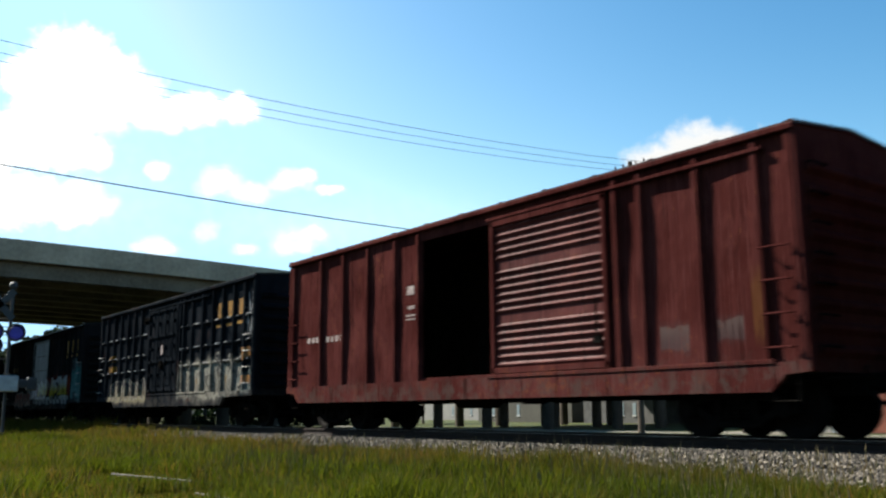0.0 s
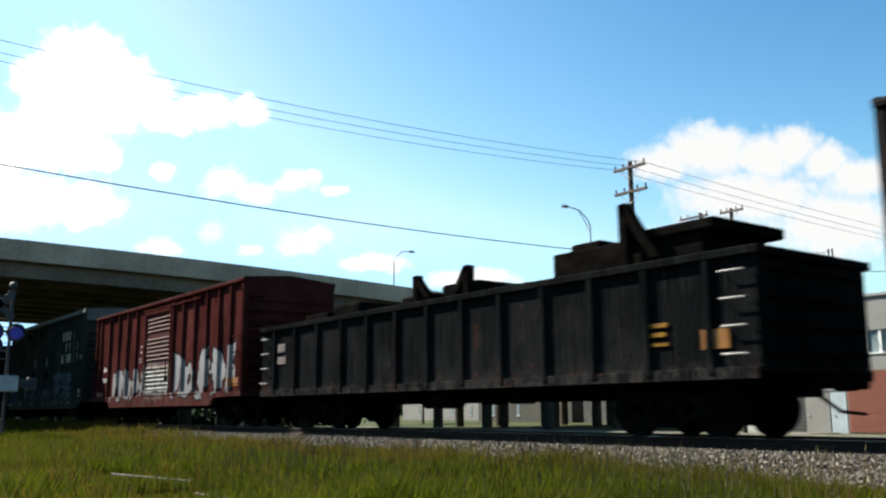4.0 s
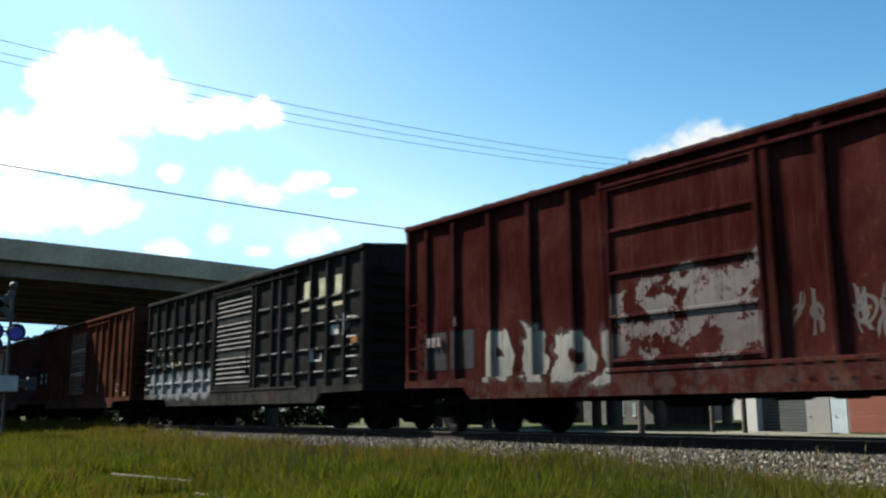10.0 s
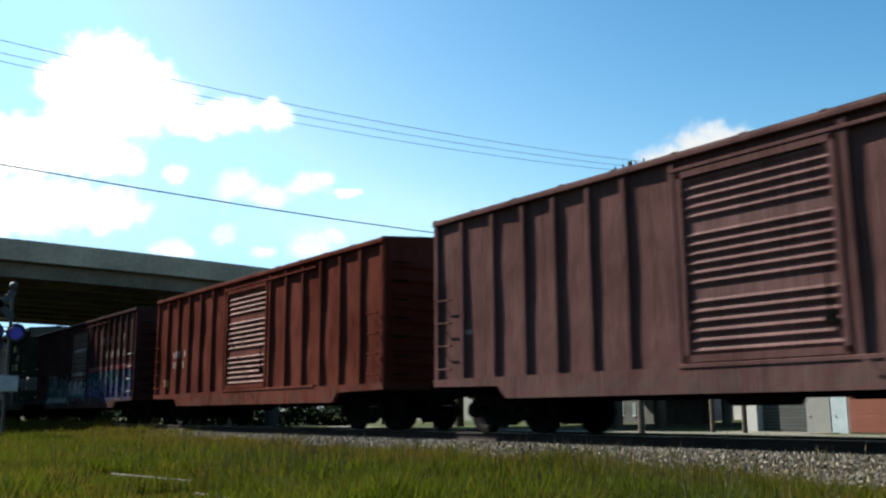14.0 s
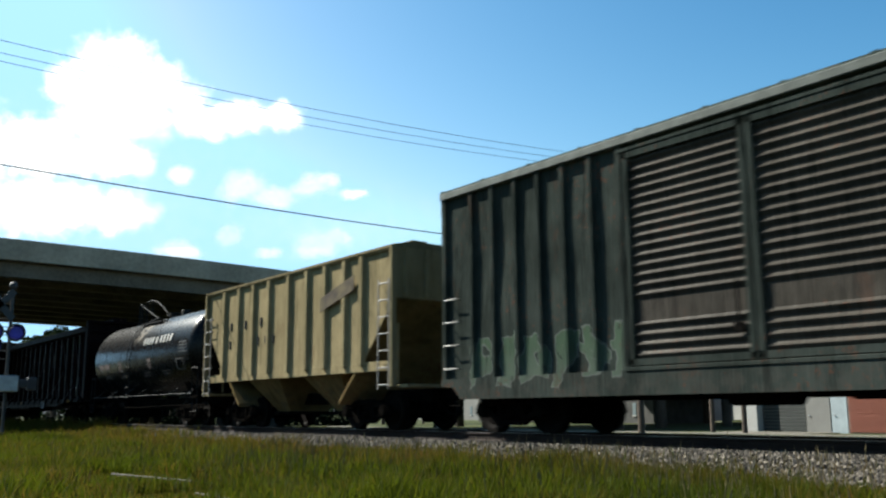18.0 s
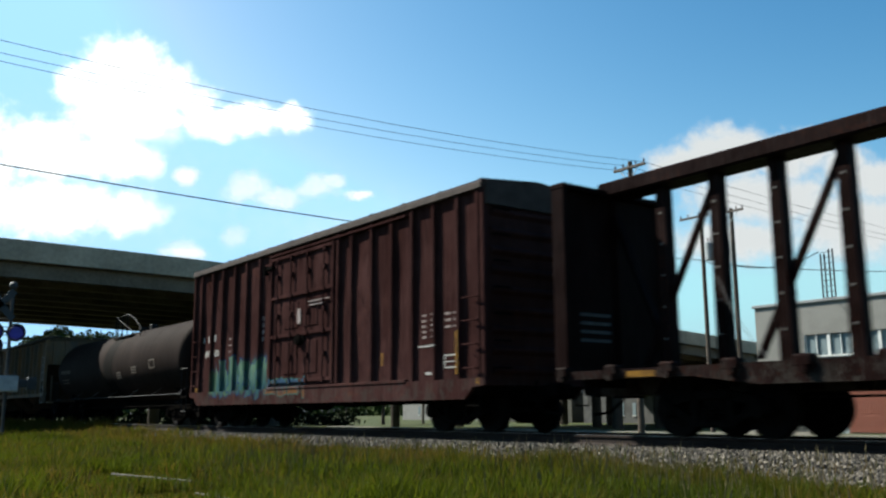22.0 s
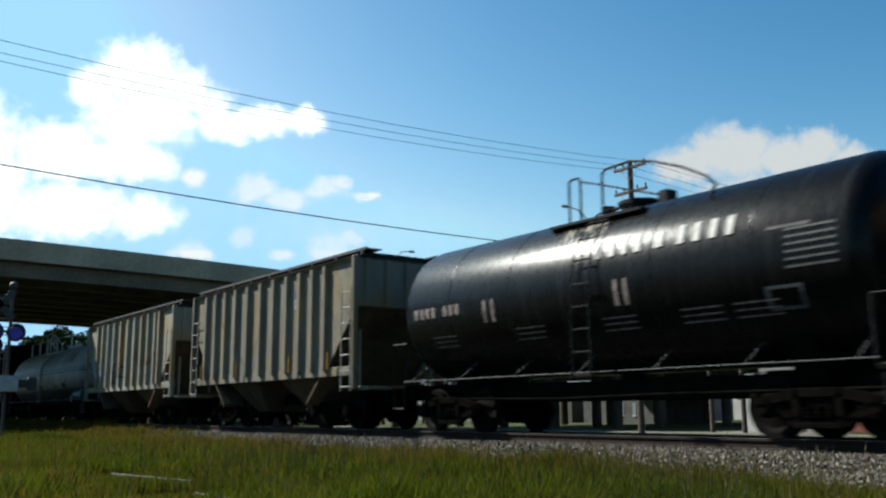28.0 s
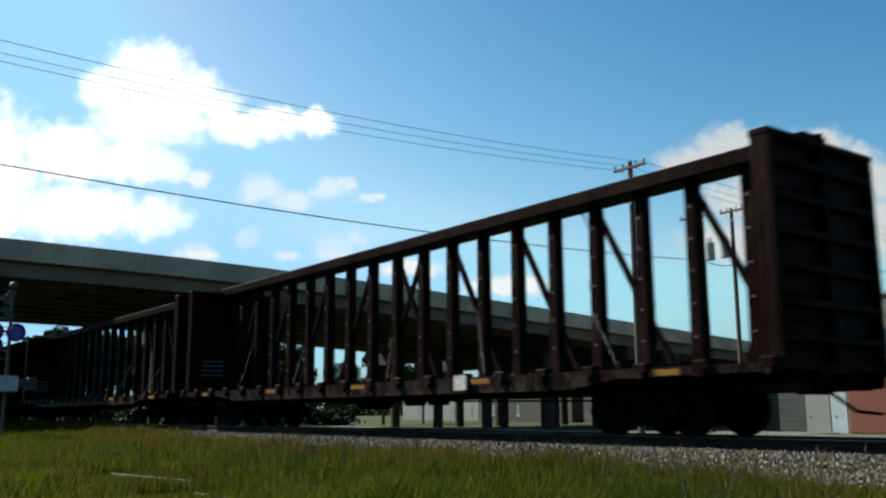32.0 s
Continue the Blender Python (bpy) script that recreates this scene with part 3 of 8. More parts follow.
            part("door_rib", bm, paint, d)
        for a, b in ((d0, d0 + 0.08), (d1 - 0.08, d1)):
            bm = bmesh.new()
            box(bm, a, b, *sorted((y, y + side * 0.08)), z0, z1, 0.01)
            part("door_stile", bm, paint, d)
    # the rails on which the door runs
    bm = bmesh.new()
    run = w * 1.0 if kind in ("corr", "ribbed") else w * 0.9
    ys = sorted((side * 1.5, side * 1.62))
    box(bm, d0 - 0.1, d1 + run, *ys, z0 - 0.09, z0 - 0.02, 0.01)
    part("door_rail", bm, body, car)
    bm = bmesh.new()
    box(bm, d0 - 0.1, d1 + run, *ys, z1 + 0.01, z1 + 0.07, 0.01)
    part("door_rail", bm, body, car)


def boxcar(u0, u1, H, base, door, label, left=6, right=6, kind="corr", tags=(), rusty=0.35, dirt=0.4, roof=None, trim=None, ledges=(), open_bay=None, fade=0.25, doorpaint=None, lad=None, fish=True, cap=None, rough=0.6, streak=0.4, posts=None, brackets=False):
    """A fifty or sixty foot exterior-post box car between the ends u1 and u0 of the train's line."""
    L = u0 - u1
    car = thing("boxcar", label, "boxcar", "freight cars of the train")
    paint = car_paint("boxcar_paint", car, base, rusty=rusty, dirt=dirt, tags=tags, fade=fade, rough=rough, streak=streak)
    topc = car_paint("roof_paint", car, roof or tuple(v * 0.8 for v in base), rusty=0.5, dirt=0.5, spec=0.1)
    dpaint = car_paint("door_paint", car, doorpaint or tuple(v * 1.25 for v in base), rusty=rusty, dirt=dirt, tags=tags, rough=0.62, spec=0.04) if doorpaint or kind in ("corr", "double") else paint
    trim = trim or M["under"]
    zs, zt = 1.02, H - 0.10
    d0, d1 = door
    zd0, zd1 = 1.16, H - 0.34
    hole = (open_bay[0], open_bay[1], 1.16, zd1) if open_bay else None
    side_wall(car, "side_wall", -1, L, zs, zt, hole, paint)
    side_wall(car, "side_wall", 1, L, zs, zt, None, paint)
    # posts, each on its own, flared out at the sill
    bm = bmesh.new()
    prism(bm, [(-0.08, -1.48), (-0.045, -1.595), (0.045, -1.595), (0.08, -1.48)], 2, zs + 0.02, zt - 0.06)
    post = mesh_of("post", bm)
    post.materials.append(paint)
    xs = [-L / 2 + 0.10 + k * (d0 - 0.14 + L / 2 - 0.10) / left for k in range(left + 1)] + [d1 + 0.14 + k * (L / 2 - 0.10 - d1 - 0.14) / right for k in range(right + 1)]
    if posts:
        xs = list(posts)
    SHEET[car.name] = (L * 3.1 + zt * 7.7, xs)
    for x in xs:
        link("post", post, None, car, "", pose(x, 0, 0))
        link("post", post, None, car, "", pose(x, 0, 0, 0, 0, 180))
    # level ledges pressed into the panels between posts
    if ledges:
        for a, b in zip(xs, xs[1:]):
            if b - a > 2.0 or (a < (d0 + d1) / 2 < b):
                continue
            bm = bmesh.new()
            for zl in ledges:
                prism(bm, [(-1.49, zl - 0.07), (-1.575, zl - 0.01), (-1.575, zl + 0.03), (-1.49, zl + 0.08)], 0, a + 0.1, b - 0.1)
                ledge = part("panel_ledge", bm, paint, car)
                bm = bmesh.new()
                # a pale strip paints the sun's glint on the ledge's upper edge
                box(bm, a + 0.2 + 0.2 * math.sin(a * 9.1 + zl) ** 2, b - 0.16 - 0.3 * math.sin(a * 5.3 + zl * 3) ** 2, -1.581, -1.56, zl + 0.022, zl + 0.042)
                part("glint_strip", bm, M["glint"], ledge, "pale strip painted as a ledge's sun glint")
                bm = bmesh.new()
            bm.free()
    box_door(car, kind, d0, d1, zd0, zd1, dpaint, -1, trim, paint)
    box_door(car, kind, -d1, -d0, zd0, zd1, dpaint, 1, trim, paint)
    # slanted brackets carry the door's track beyond the doorway
    if brackets:
        bm = bmesh.new()
        prism(bm, [(-0.03, zd0 - 0.06), (0.05, zd0 - 0.06), (0.24, zd0 - 0.30), (0.16, zd0 - 0.30)], 1, -1.625, -1.58)
        bracket = mesh_of("track_bracket", bm)
        bracket.materials.append(paint)
        for k in range(9):
            link("track_bracket", bracket, None, car, "", pose(d1 + 0.15 + 0.3 * k, 0, 0))
    # sills: straight over the trucks, deeper between them
    for s in (-1, 1):
        bm = bmesh.new()
        a, b = sorted((s * 1.50, s * 1.60))
        q, e = L / 2, 2.1 if fish else 0.4
        pts = [(-q, 1.10), (-q, 0.95), (-q + e, 0.92), (-q + e + 0.25, 0.68), (q - e - 0.25, 0.68), (q - e, 0.92), (q, 0.95), (q, 1.10)]
        prism(bm, pts, 1, a, b)
        part("side_sill", bm, paint, car)
        bm = bmesh.new()
        box(bm, -L / 2, L / 2, *sorted((s * 1.45, s * 1.63)), zt - (0.09 if cap else 0.03), zt + 0.06, 0.015)
        part("top_chord", bm, cap or paint, car)
    # roof sheets with raised seams
    bm = bmesh.new()
    prism(bm, [(-1.60, zt + 0.06), (-1.60, zt + 0.10), (0, zt + 0.24), (1.60, zt + 0.10), (1.60, zt + 0.06), (0, zt + 0.20)], 0, -L / 2 - 0.02, L / 2 + 0.02)
    part("roof", bm, topc, car)
    bm = bmesh.new()
    prism(bm, [(-1.605, zt + 0.09), (-1.605, zt + 0.118), (0, zt + 0.258), (1.605, zt + 0.118), (1.605, zt + 0.09), (0, zt + 0.23)], 0, -0.05, 0.05)
    seam = mesh_of("roof_seam", bm)
    seam.materials.append(topc)
    n = int(L / 1.3)
    for k in range(n + 1):
        link("roof_seam", seam, None, car, "", pose(-L / 2 + 0.06 + k * (L - 0.12) / n, 0, 0))
    # ends with pressed ridges
    for s in (-1, 1):
        bm = bmesh.new()
        xe = s * (L / 2 - 0.03)
        prism(bm, [(-1.51, 0.95), (1.51, 0.95), (1.51, zt + 0.08), (0, zt + 0.20), (-1.51, zt + 0.08)], 0, *sorted((xe, xe - s * 0.05)))
        part("end_wall", bm, paint, car)
        for k in range(9):
            bm = bmesh.new()
            z = 1.25 + k * (H - 1.9) / 8
            prism(bm, [(xe, z - 0.10), (xe + s * 0.09, z - 0.02), (xe + s * 0.09, z + 0.03), (xe, z + 0.10)], 1, -1.36, 1.36)
            part("end_ridge", bm, paint, car)
        if cap:
            bm = bmesh.new()
            prism(bm, [(-1.53, zt - 0.42), (1.53, zt - 0.42), (1.53, zt + 0.08), (0, zt + 0.2), (-1.53, zt + 0.08)], 0, *sorted((xe + s * 0.1, xe)))
            part("end_cap", bm, cap, car)
        for b in (-1, 1):
            bm = bmesh.new()
            box(bm, *sorted((xe - s * 0.10, xe + s * 0.04)), *sorted((b * 1.44, b * 1.58)), 0.95, zt, 0.02)
            part("corner_post", bm, paint, car)
            lm = lad or paint
            xl = s * (L / 2 - 0.42)
            ladder(car, xl, b, 1.3, 2.75, lm, 4, 0.44, 1.66, False)
            bm = bmesh.new()
            pipe(bm, [(xl - 0.2, b * 1.55, 1.02), (xl - 0.2, b * 1.55, 0.55), (xl + 0.2, b * 1.55, 0.55), (xl + 0.2, b * 1.55, 1.02)], 0.016, 5)
            part("stirrup_step", bm, trim, car)
        end_ladder(car, xe + s * 0.06, s, -1.15, 1.3, H - 0.6, trim, 7)
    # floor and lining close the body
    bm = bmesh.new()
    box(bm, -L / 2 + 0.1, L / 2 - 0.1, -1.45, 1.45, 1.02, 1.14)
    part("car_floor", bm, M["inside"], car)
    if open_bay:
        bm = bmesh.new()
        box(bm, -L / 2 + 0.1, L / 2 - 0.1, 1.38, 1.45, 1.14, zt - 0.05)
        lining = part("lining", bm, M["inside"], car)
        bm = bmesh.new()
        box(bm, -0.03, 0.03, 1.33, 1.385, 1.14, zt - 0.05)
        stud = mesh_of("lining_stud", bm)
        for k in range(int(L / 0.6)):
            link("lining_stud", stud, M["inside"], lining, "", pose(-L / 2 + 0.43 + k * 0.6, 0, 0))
    underframe(car, L)
    running_gear(car, L, L / 2 - 1.62)
    return car, L


# ---------------------------------------------------------------- gondola
def gondola(u0, u1, H, base, label):
    L = u0 - u1
    car = thing("gondola", label, "gondola", "freight cars of the train")
    paint = car_paint("gondola_paint", car, base, rusty=0.25, dirt=0.3)
    for s in (-1, 1):
        bm = bmesh.new()
        box(bm, -L / 2, L / 2, *sorted((s * 1.47, s * 1.52)), 1.0, H)
        part("side_wall", bm, paint, car)
        bm = bmesh.new()
        box(bm, -L / 2, L / 2, *sorted((s * 1.44, s * 1.62)), H - 0.14, H, 0.02)
        part("top_chord", bm, paint, car)
        bm = bmesh.new()
        box(bm, -L / 2, L / 2, *sorted((s * 1.50, s * 1.58)), 0.88, 1.06, 0.01)
        part("side_sill", bm, paint, car)
        bm = bmesh.new()
        box(bm, *sorted((s * (L / 2 - 0.05), s * (L / 2))), -1.5, 1.5, 1.0, H)
        for k in range(4):
            z = 1.25 + k * 0.42
            box(bm, *sorted((s * L / 2, s * (L / 2 + 0.08))), -1.4, 1.4, z, z + 0.12, 0.02)
        box(bm, *sorted((s * (L / 2 - 0.1), s * (L / 2 + 0.1))), -1.6, 1.6, H - 0.14, H, 0.02)
        part("end_wall", bm, paint, car)
        for b in (-1, 1):
            ladder(car, s * (L / 2 - 0.35), b, 1.25, H - 0.35, M["steelpale"], 4, 0.42, 1.64, False)
    bm = bmesh.new()
    prism(bm, [(-0.09, -1.52), (-0.05, -1.61), (0.05, -1.61), (0.09, -1.52)], 2, 0.98, H - 0.12)
    post = mesh_of("post", bm)
    post.materials.append(paint)
    n = 13
    for k in range(n):
        x = -L / 2 + 0.85 + k * (L - 1.7) / (n - 1)
        link("post", post, None, car, "", pose(x, 0, 0))
        link("post", post, None, car, "", pose(x, 0, 0, 0, 0, 180))
    bm = bmesh.new()
    box(bm, -L / 2 + 0.1, L / 2 - 0.1, -1.45, 1.45, 1.0, 1.1)
    part("car_floor", bm, M["under"], car)
    bars("reporting_marks", car, word(-7.2, 2.1, 0.22, 3, 0.09, 0.06) + word(-7.2, 1.77, 0.2, 4, 0.07, 0.05), M["faded"], "white stencilled marks")
    bars("warning_patch", car, [(7.25, 7.75, 1.35, 1.65)], M["orange"], "orange painted square", -1.53)
    bars("stencil", car, [(6.1, 6.6, 1.75, 1.82), (6.1, 6.55, 1.6, 1.67), (6.1, 6.6, 1.45, 1.5)], M["yellow"], "yellow stencilled lines", -1.53)
    # load: scrap frames that stand above the sides
    bm = bmesh.new()
    box(bm, 3.3, 6.9, -0.9, 0.9, 2.75, 3.45, 0.04)
    box(bm, 3.6, 4.4, -0.7, 0.9, 3.4, 3.62, 0.05)
    box(bm, 5.2, 7.2, -1.0, 1.0, 3.35, 3.55, 0.04)
    part("scrap_frame", bm, M["under"], car, "black steel frame of the load")
    for x0, lean in ((5.4, 0.7), (-1.0, 0.5), (0.9, -0.4)):
        bm = bmesh.new()
        box(bm, x0 - 0.10, x0 + 0.10, -1.2, -1.0, 2.0, 4.05 if x0 > 5 else 3.55, 0.02)
        prism(bm, [(x0 - 0.1, 4.0 if x0 > 5 else 3.5), (x0 + 0.1, 4.0 if x0 > 5 else 3.5), (x0 + lean + 0.1, 3.0), (x0 + lean - 0.1, 3.0)], 1, -1.2, -1.05)
        part("scrap_arm", bm, M["truck"], car)
    for k in range(6):
        bm = bmesh.new()
        x = -6.5 + k * 1.6
        box(bm, x, x + 1.3, -1.1, 1.0, 2.2, 3.1 + 0.14 * math.sin(k * 2.1), 0.05)
        part("scrap_block", bm, M["under"], car)
    underframe(car, L)
    running_gear(car, L, L / 2 - 2.2)
    return car, L


# ---------------------------------------------------------------- hopper cars with outside ribs
def worn_paint(car, tags, pale, cool, rust, much=0.6, soot=0.35):
    """Chalky hopper paint worn through in runs: pale and cooler patches, rust down from the roof edge."""
    s = Nodes("chalky_hopper_paint")
    pale, cool, rust = (tuple(v * 0.84 for v in q) for q in (pale, cool, rust))
    c = s.coords(car)
    big, fine = s.noise(c, 0.8, 4), s.noise(c, 9, 6, 0.65)
    col = s.mix(s.ramp(s.noise(c, 1.0, 4, 0.6, stretch=(1.3, 1.0, 0.5)), 0.40, 0.62), pale, cool)
    runs = s.noise(c, 1.0, 5, 0.62, stretch=(2.4, 1.0, 0.3))
    col = s.mix(s.math("MULTIPLY", s.ramp(runs, 0.52, 0.70), much), col, rust)
    stains = s.ramp(s.noise(s.vmath("ADD", c, (7.0, 3.0, 1.0)), 1.1, 5, 0.6, stretch=(1.5, 1.0, 0.6)), 0.50, 0.64)
    col = s.mix(s.math("MULTIPLY", stains, much * 0.8), col, tuple(v * f for v, f in zip(rust, (1.5, 1.7, 1.6))))
    ochre = s.ramp(s.noise(s.vmath("ADD", c, (1.0, 9.0, 4.0)), 1.5, 6, 0.7, stretch=(1.4, 1.0, 0.8)), 0.54, 0.66)
    col = s.mix(s.math("MULTIPLY", ochre, 0.55 * much), col, tuple(v * f for v, f in zip(pale, (0.95, 0.75, 0.30))))
    for tag in tags:
        col = sprayed(s, c, col, *tag)
    dirt = s.ramp(s.noise(c, 2.1, 5, 0.65, stretch=(3.5, 1.0, 0.4)), 0.55, 0.72)
    col = s.mix(s.math("MULTIPLY", dirt, soot), col, tuple(v * 0.3 for v in pale))
    spots = s.ramp(s.math("ADD", s.math("MULTIPLY", fine, 0.6), s.math("MULTIPLY", big, 0.4)), 0.58, 0.64)
    col = s.mix(s.math("MULTIPLY", spots, 0.5), col, tuple(v * 0.5 for v in rust))
    return s.surface(col, 0.7, 0.0, fine, 0.3, 0.01, 0.1)


def hopper(u0, u1, H, base, label, ribs=9, tags=(), bays=2, roof=None, rusty=0.3, low=1.55, fade=0.25, streak=0.4, belly=None, worn=None, depth=0.135, at=None):
    """A ribbed covered hopper: upright sides, slope sheets at both ends, bays below."""
    L = u0 - u1
    car = thing("covered_hopper", label, "hopper car", "freight cars of the train")
    paint = car_paint("hopper_paint", car, base, rusty=rusty, dirt=0.4, tags=tags, fade=fade, streak=streak) if worn is None else worn_paint(car, tags, *worn)
    topc = car_paint("hopper_roof_paint", car, roof or tuple(v * 0.75 for v in base), rusty=0.5)
    # rusty bays and slope sheets, their paint darkened for the shade below the body
    bpaint = car_paint("shaded_bay_paint", car, belly, rusty=0.7, dirt=0.6) if belly else paint
    q = L / 2
    cut = 1.45
    out = [(-q + 0.1, H - 0.15), (-q + 0.1, H - 1.35), (-q + cut, low), (q - cut, low), (q - 0.1, H - 1.35), (q - 0.1, H - 0.15)]
    for s in (-1, 1):
        bm = bmesh.new()
        prism(bm, out, 1, *sorted((s * 1.44, s * 1.485)))
        part("side_wall", bm, paint, car)
        bm = bmesh.new()
        box(bm, -q, q, *sorted((s * 1.44, s * 1.54)), H - 0.22, H - 0.08, 0.02)
        part("top_chord", bm, paint, car)
        bm = bmesh.new()
        box(bm, -q, q, *sorted((s * 1.43, s * 1.49)), low - 0.22, low + 0.012, 0.015)
        part("side_sill", bm, paint, car)
        # slope sheet below the end cut
        bm = bmesh.new()
        a, b = s * (q - 0.06), s * (q - 2.6)
        prism(bm, [(a, H - 1.30), (a, H - 1.38), (b, 0.62), (b, 0.72)], 1, -1.47, 1.47)
        part("slope_sheet", bm, bpaint, car)
        bm = bmesh.new()
        box(bm, *sorted((s * (q - 0.05), s * (q - 0.11))), -1.46, 1.46, H - 1.35, H - 0.12)
        for k in range(5):
            y = -1.2 + k * 0.6
            box(bm, *sorted((s * (q - 0.06), s * (q + 0.03))), y - 0.05, y + 0.05, H - 1.3, H - 0.15)
        part("end_wall", bm, paint, car)
        for b2 in (-1, 1):
            bm = bmesh.new()
            box(bm, *sorted((s * (q - 0.02), s * (q - 0.14))), *sorted((b2 * 1.46, b2 * 1.60)), 1.0, H - 0.1, 0.015)
            part("corner_post", bm, paint, car)
            bm = bmesh.new()
            pipe(bm, [(s * (q - 0.08), b2 * 1.5, 1.5), (s * (q - 1.3), b2 * 1.4, low)], 0.035)
            pipe(bm, [(s * (q - 0.5), b2 * 1.1, 1.1), (s * (q - 0.5), b2 * 1.1, H - 1.9)], 0.04)
            part("end_brace", bm, paint, car)
            ladder(car, s * (q - 0.36), b2, 1.05, H - 1.0, M["steelpale"], 7, 0.46, 1.60, True)
        bm = bmesh.new()
        box(bm, *sorted((s * (q - 0.1), s * (q + 0.35))), -1.4, 1.4, 0.98, 1.06, 0.01)
        part("end_platform", bm, paint, car)
    bm = bmesh.new()
    prism(bm, [(-0.13, -1.485), (-0.07, -1.485 - depth), (0.07, -1.485 - depth), (0.13, -1.485)], 2, low - 0.05, H - 0.2)
    rib = mesh_of("side_rib", bm)
    rib.materials.append(paint)
    for x in at or [-q + cut + 0.1 + k * (L - 2 * cut - 0.2) / (ribs - 1) for k in range(ribs)]:
        link("side_rib", rib, None, car, "", pose(x, 0, 0))
        link("side_rib", rib, None, car, "", pose(x, 0, 0, 0, 0, 180))
    # bays
    w = (L - 5.6) / bays if bays > 2 else 2.25
    for k in range(bays):
        x = -q + 2.8 + (k + 0.5) * (L - 5.6) / bays if bays > 2 else (-1.6, 1.85)[k]
        bm = bmesh.new()
        lo = [bm.verts.new((x + a * 0.36, b * 0.62, 0.46)) for a, b in ((-1, -1), (1, -1), (1, 1), (-1, 1))]
        hi = [bm.verts.new((x + a * w * 0.49, b * 1.46, low - 0.05)) for a, b in ((-1, -1), (1, -1), (1, 1), (-1, 1))]
        bm.faces.new(lo), bm.faces.new(hi)
        for i in range(4):
            bm.faces.new((lo[i], lo[(i + 1) % 4], hi[(i + 1) % 4], hi[i]))
        bmesh.ops.recalc_face_normals(bm, faces=bm.faces)
        bay = part("discharge_bay", bm, bpaint, car)
        bm = bmesh.new()
        box(bm, x - 0.45, x + 0.45, -0.75, 0.75, 0.38, 0.47, 0.01)
        tube(bm, (x + 0.3, -0.95, 0.42), (x + 0.3, 0.95, 0.42), 0.03, 6)
        part("outlet_gate", bm, M["under"], bay)
    # roof, running boards and hatches
    bm = bmesh.new()
    prism(bm, [(-1.58, H - 0.10), (-1.0, H + 0.02), (1.0, H + 0.02), (1.58, H - 0.10), (1.58, H - 0.16), (-1.58, H - 0.16)], 0, -q + 0.05, q - 0.05)
    part("roof", bm, topc, car)
    for s in (-1, 1):
        bm = bmesh.new()
        if worn:
            box(bm, -q - 0.1, q + 0.1, *sorted((s * 0.85, s * 1.32)), H + 0.07, H + 0.10)
            box(bm, -q - 0.1, q + 0.1, *sorted((s * 1.30, s * 1.33)), H + 0.05, H + 0.12)
            for k in range(9):
                x = -q + 0.1 + k * (L - 0.2) / 8
                box(bm, x - 0.03, x + 0.03, *sorted((s * 1.26, s * 1.33)), H - 0.1, H + 0.09)
            part("running_board", bm, M["dim"], car, "grey grating walkway on the roof edge")
            continue
        box(bm, -q + 0.2, q - 0.2, *sorted((s * 0.45, s * 0.9)), H + 0.06, H + 0.09)
        for k in range(8):
            x = -q + 0.3 + k * (L - 0.6) / 7
            box(bm, x - 0.03, x + 0.03, *sorted((s * 0.5, s * 0.85)), H + 0.01, H + 0.07)
        part("running_board", bm, topc, car)
    for k in range(5):
        bm = bmesh.new()
        x = -q + 1.4 + k * (L - 2.8) / 4
        box(bm, x - 0.5, x + 0.5, -0.5, 0.5, H + 0.02, H + 0.16, 0.03)
        part("roof_hatch", bm, topc, car)
    bm = bmesh.new()
    box(bm, -q + 0.1, q - 0.1, -0.24, 0.24, 0.66, 0.98, 0.01)
    part("centre_sill", bm, M["under"], car)
    running_gear(car, L, q - 1.95)
    return car, L


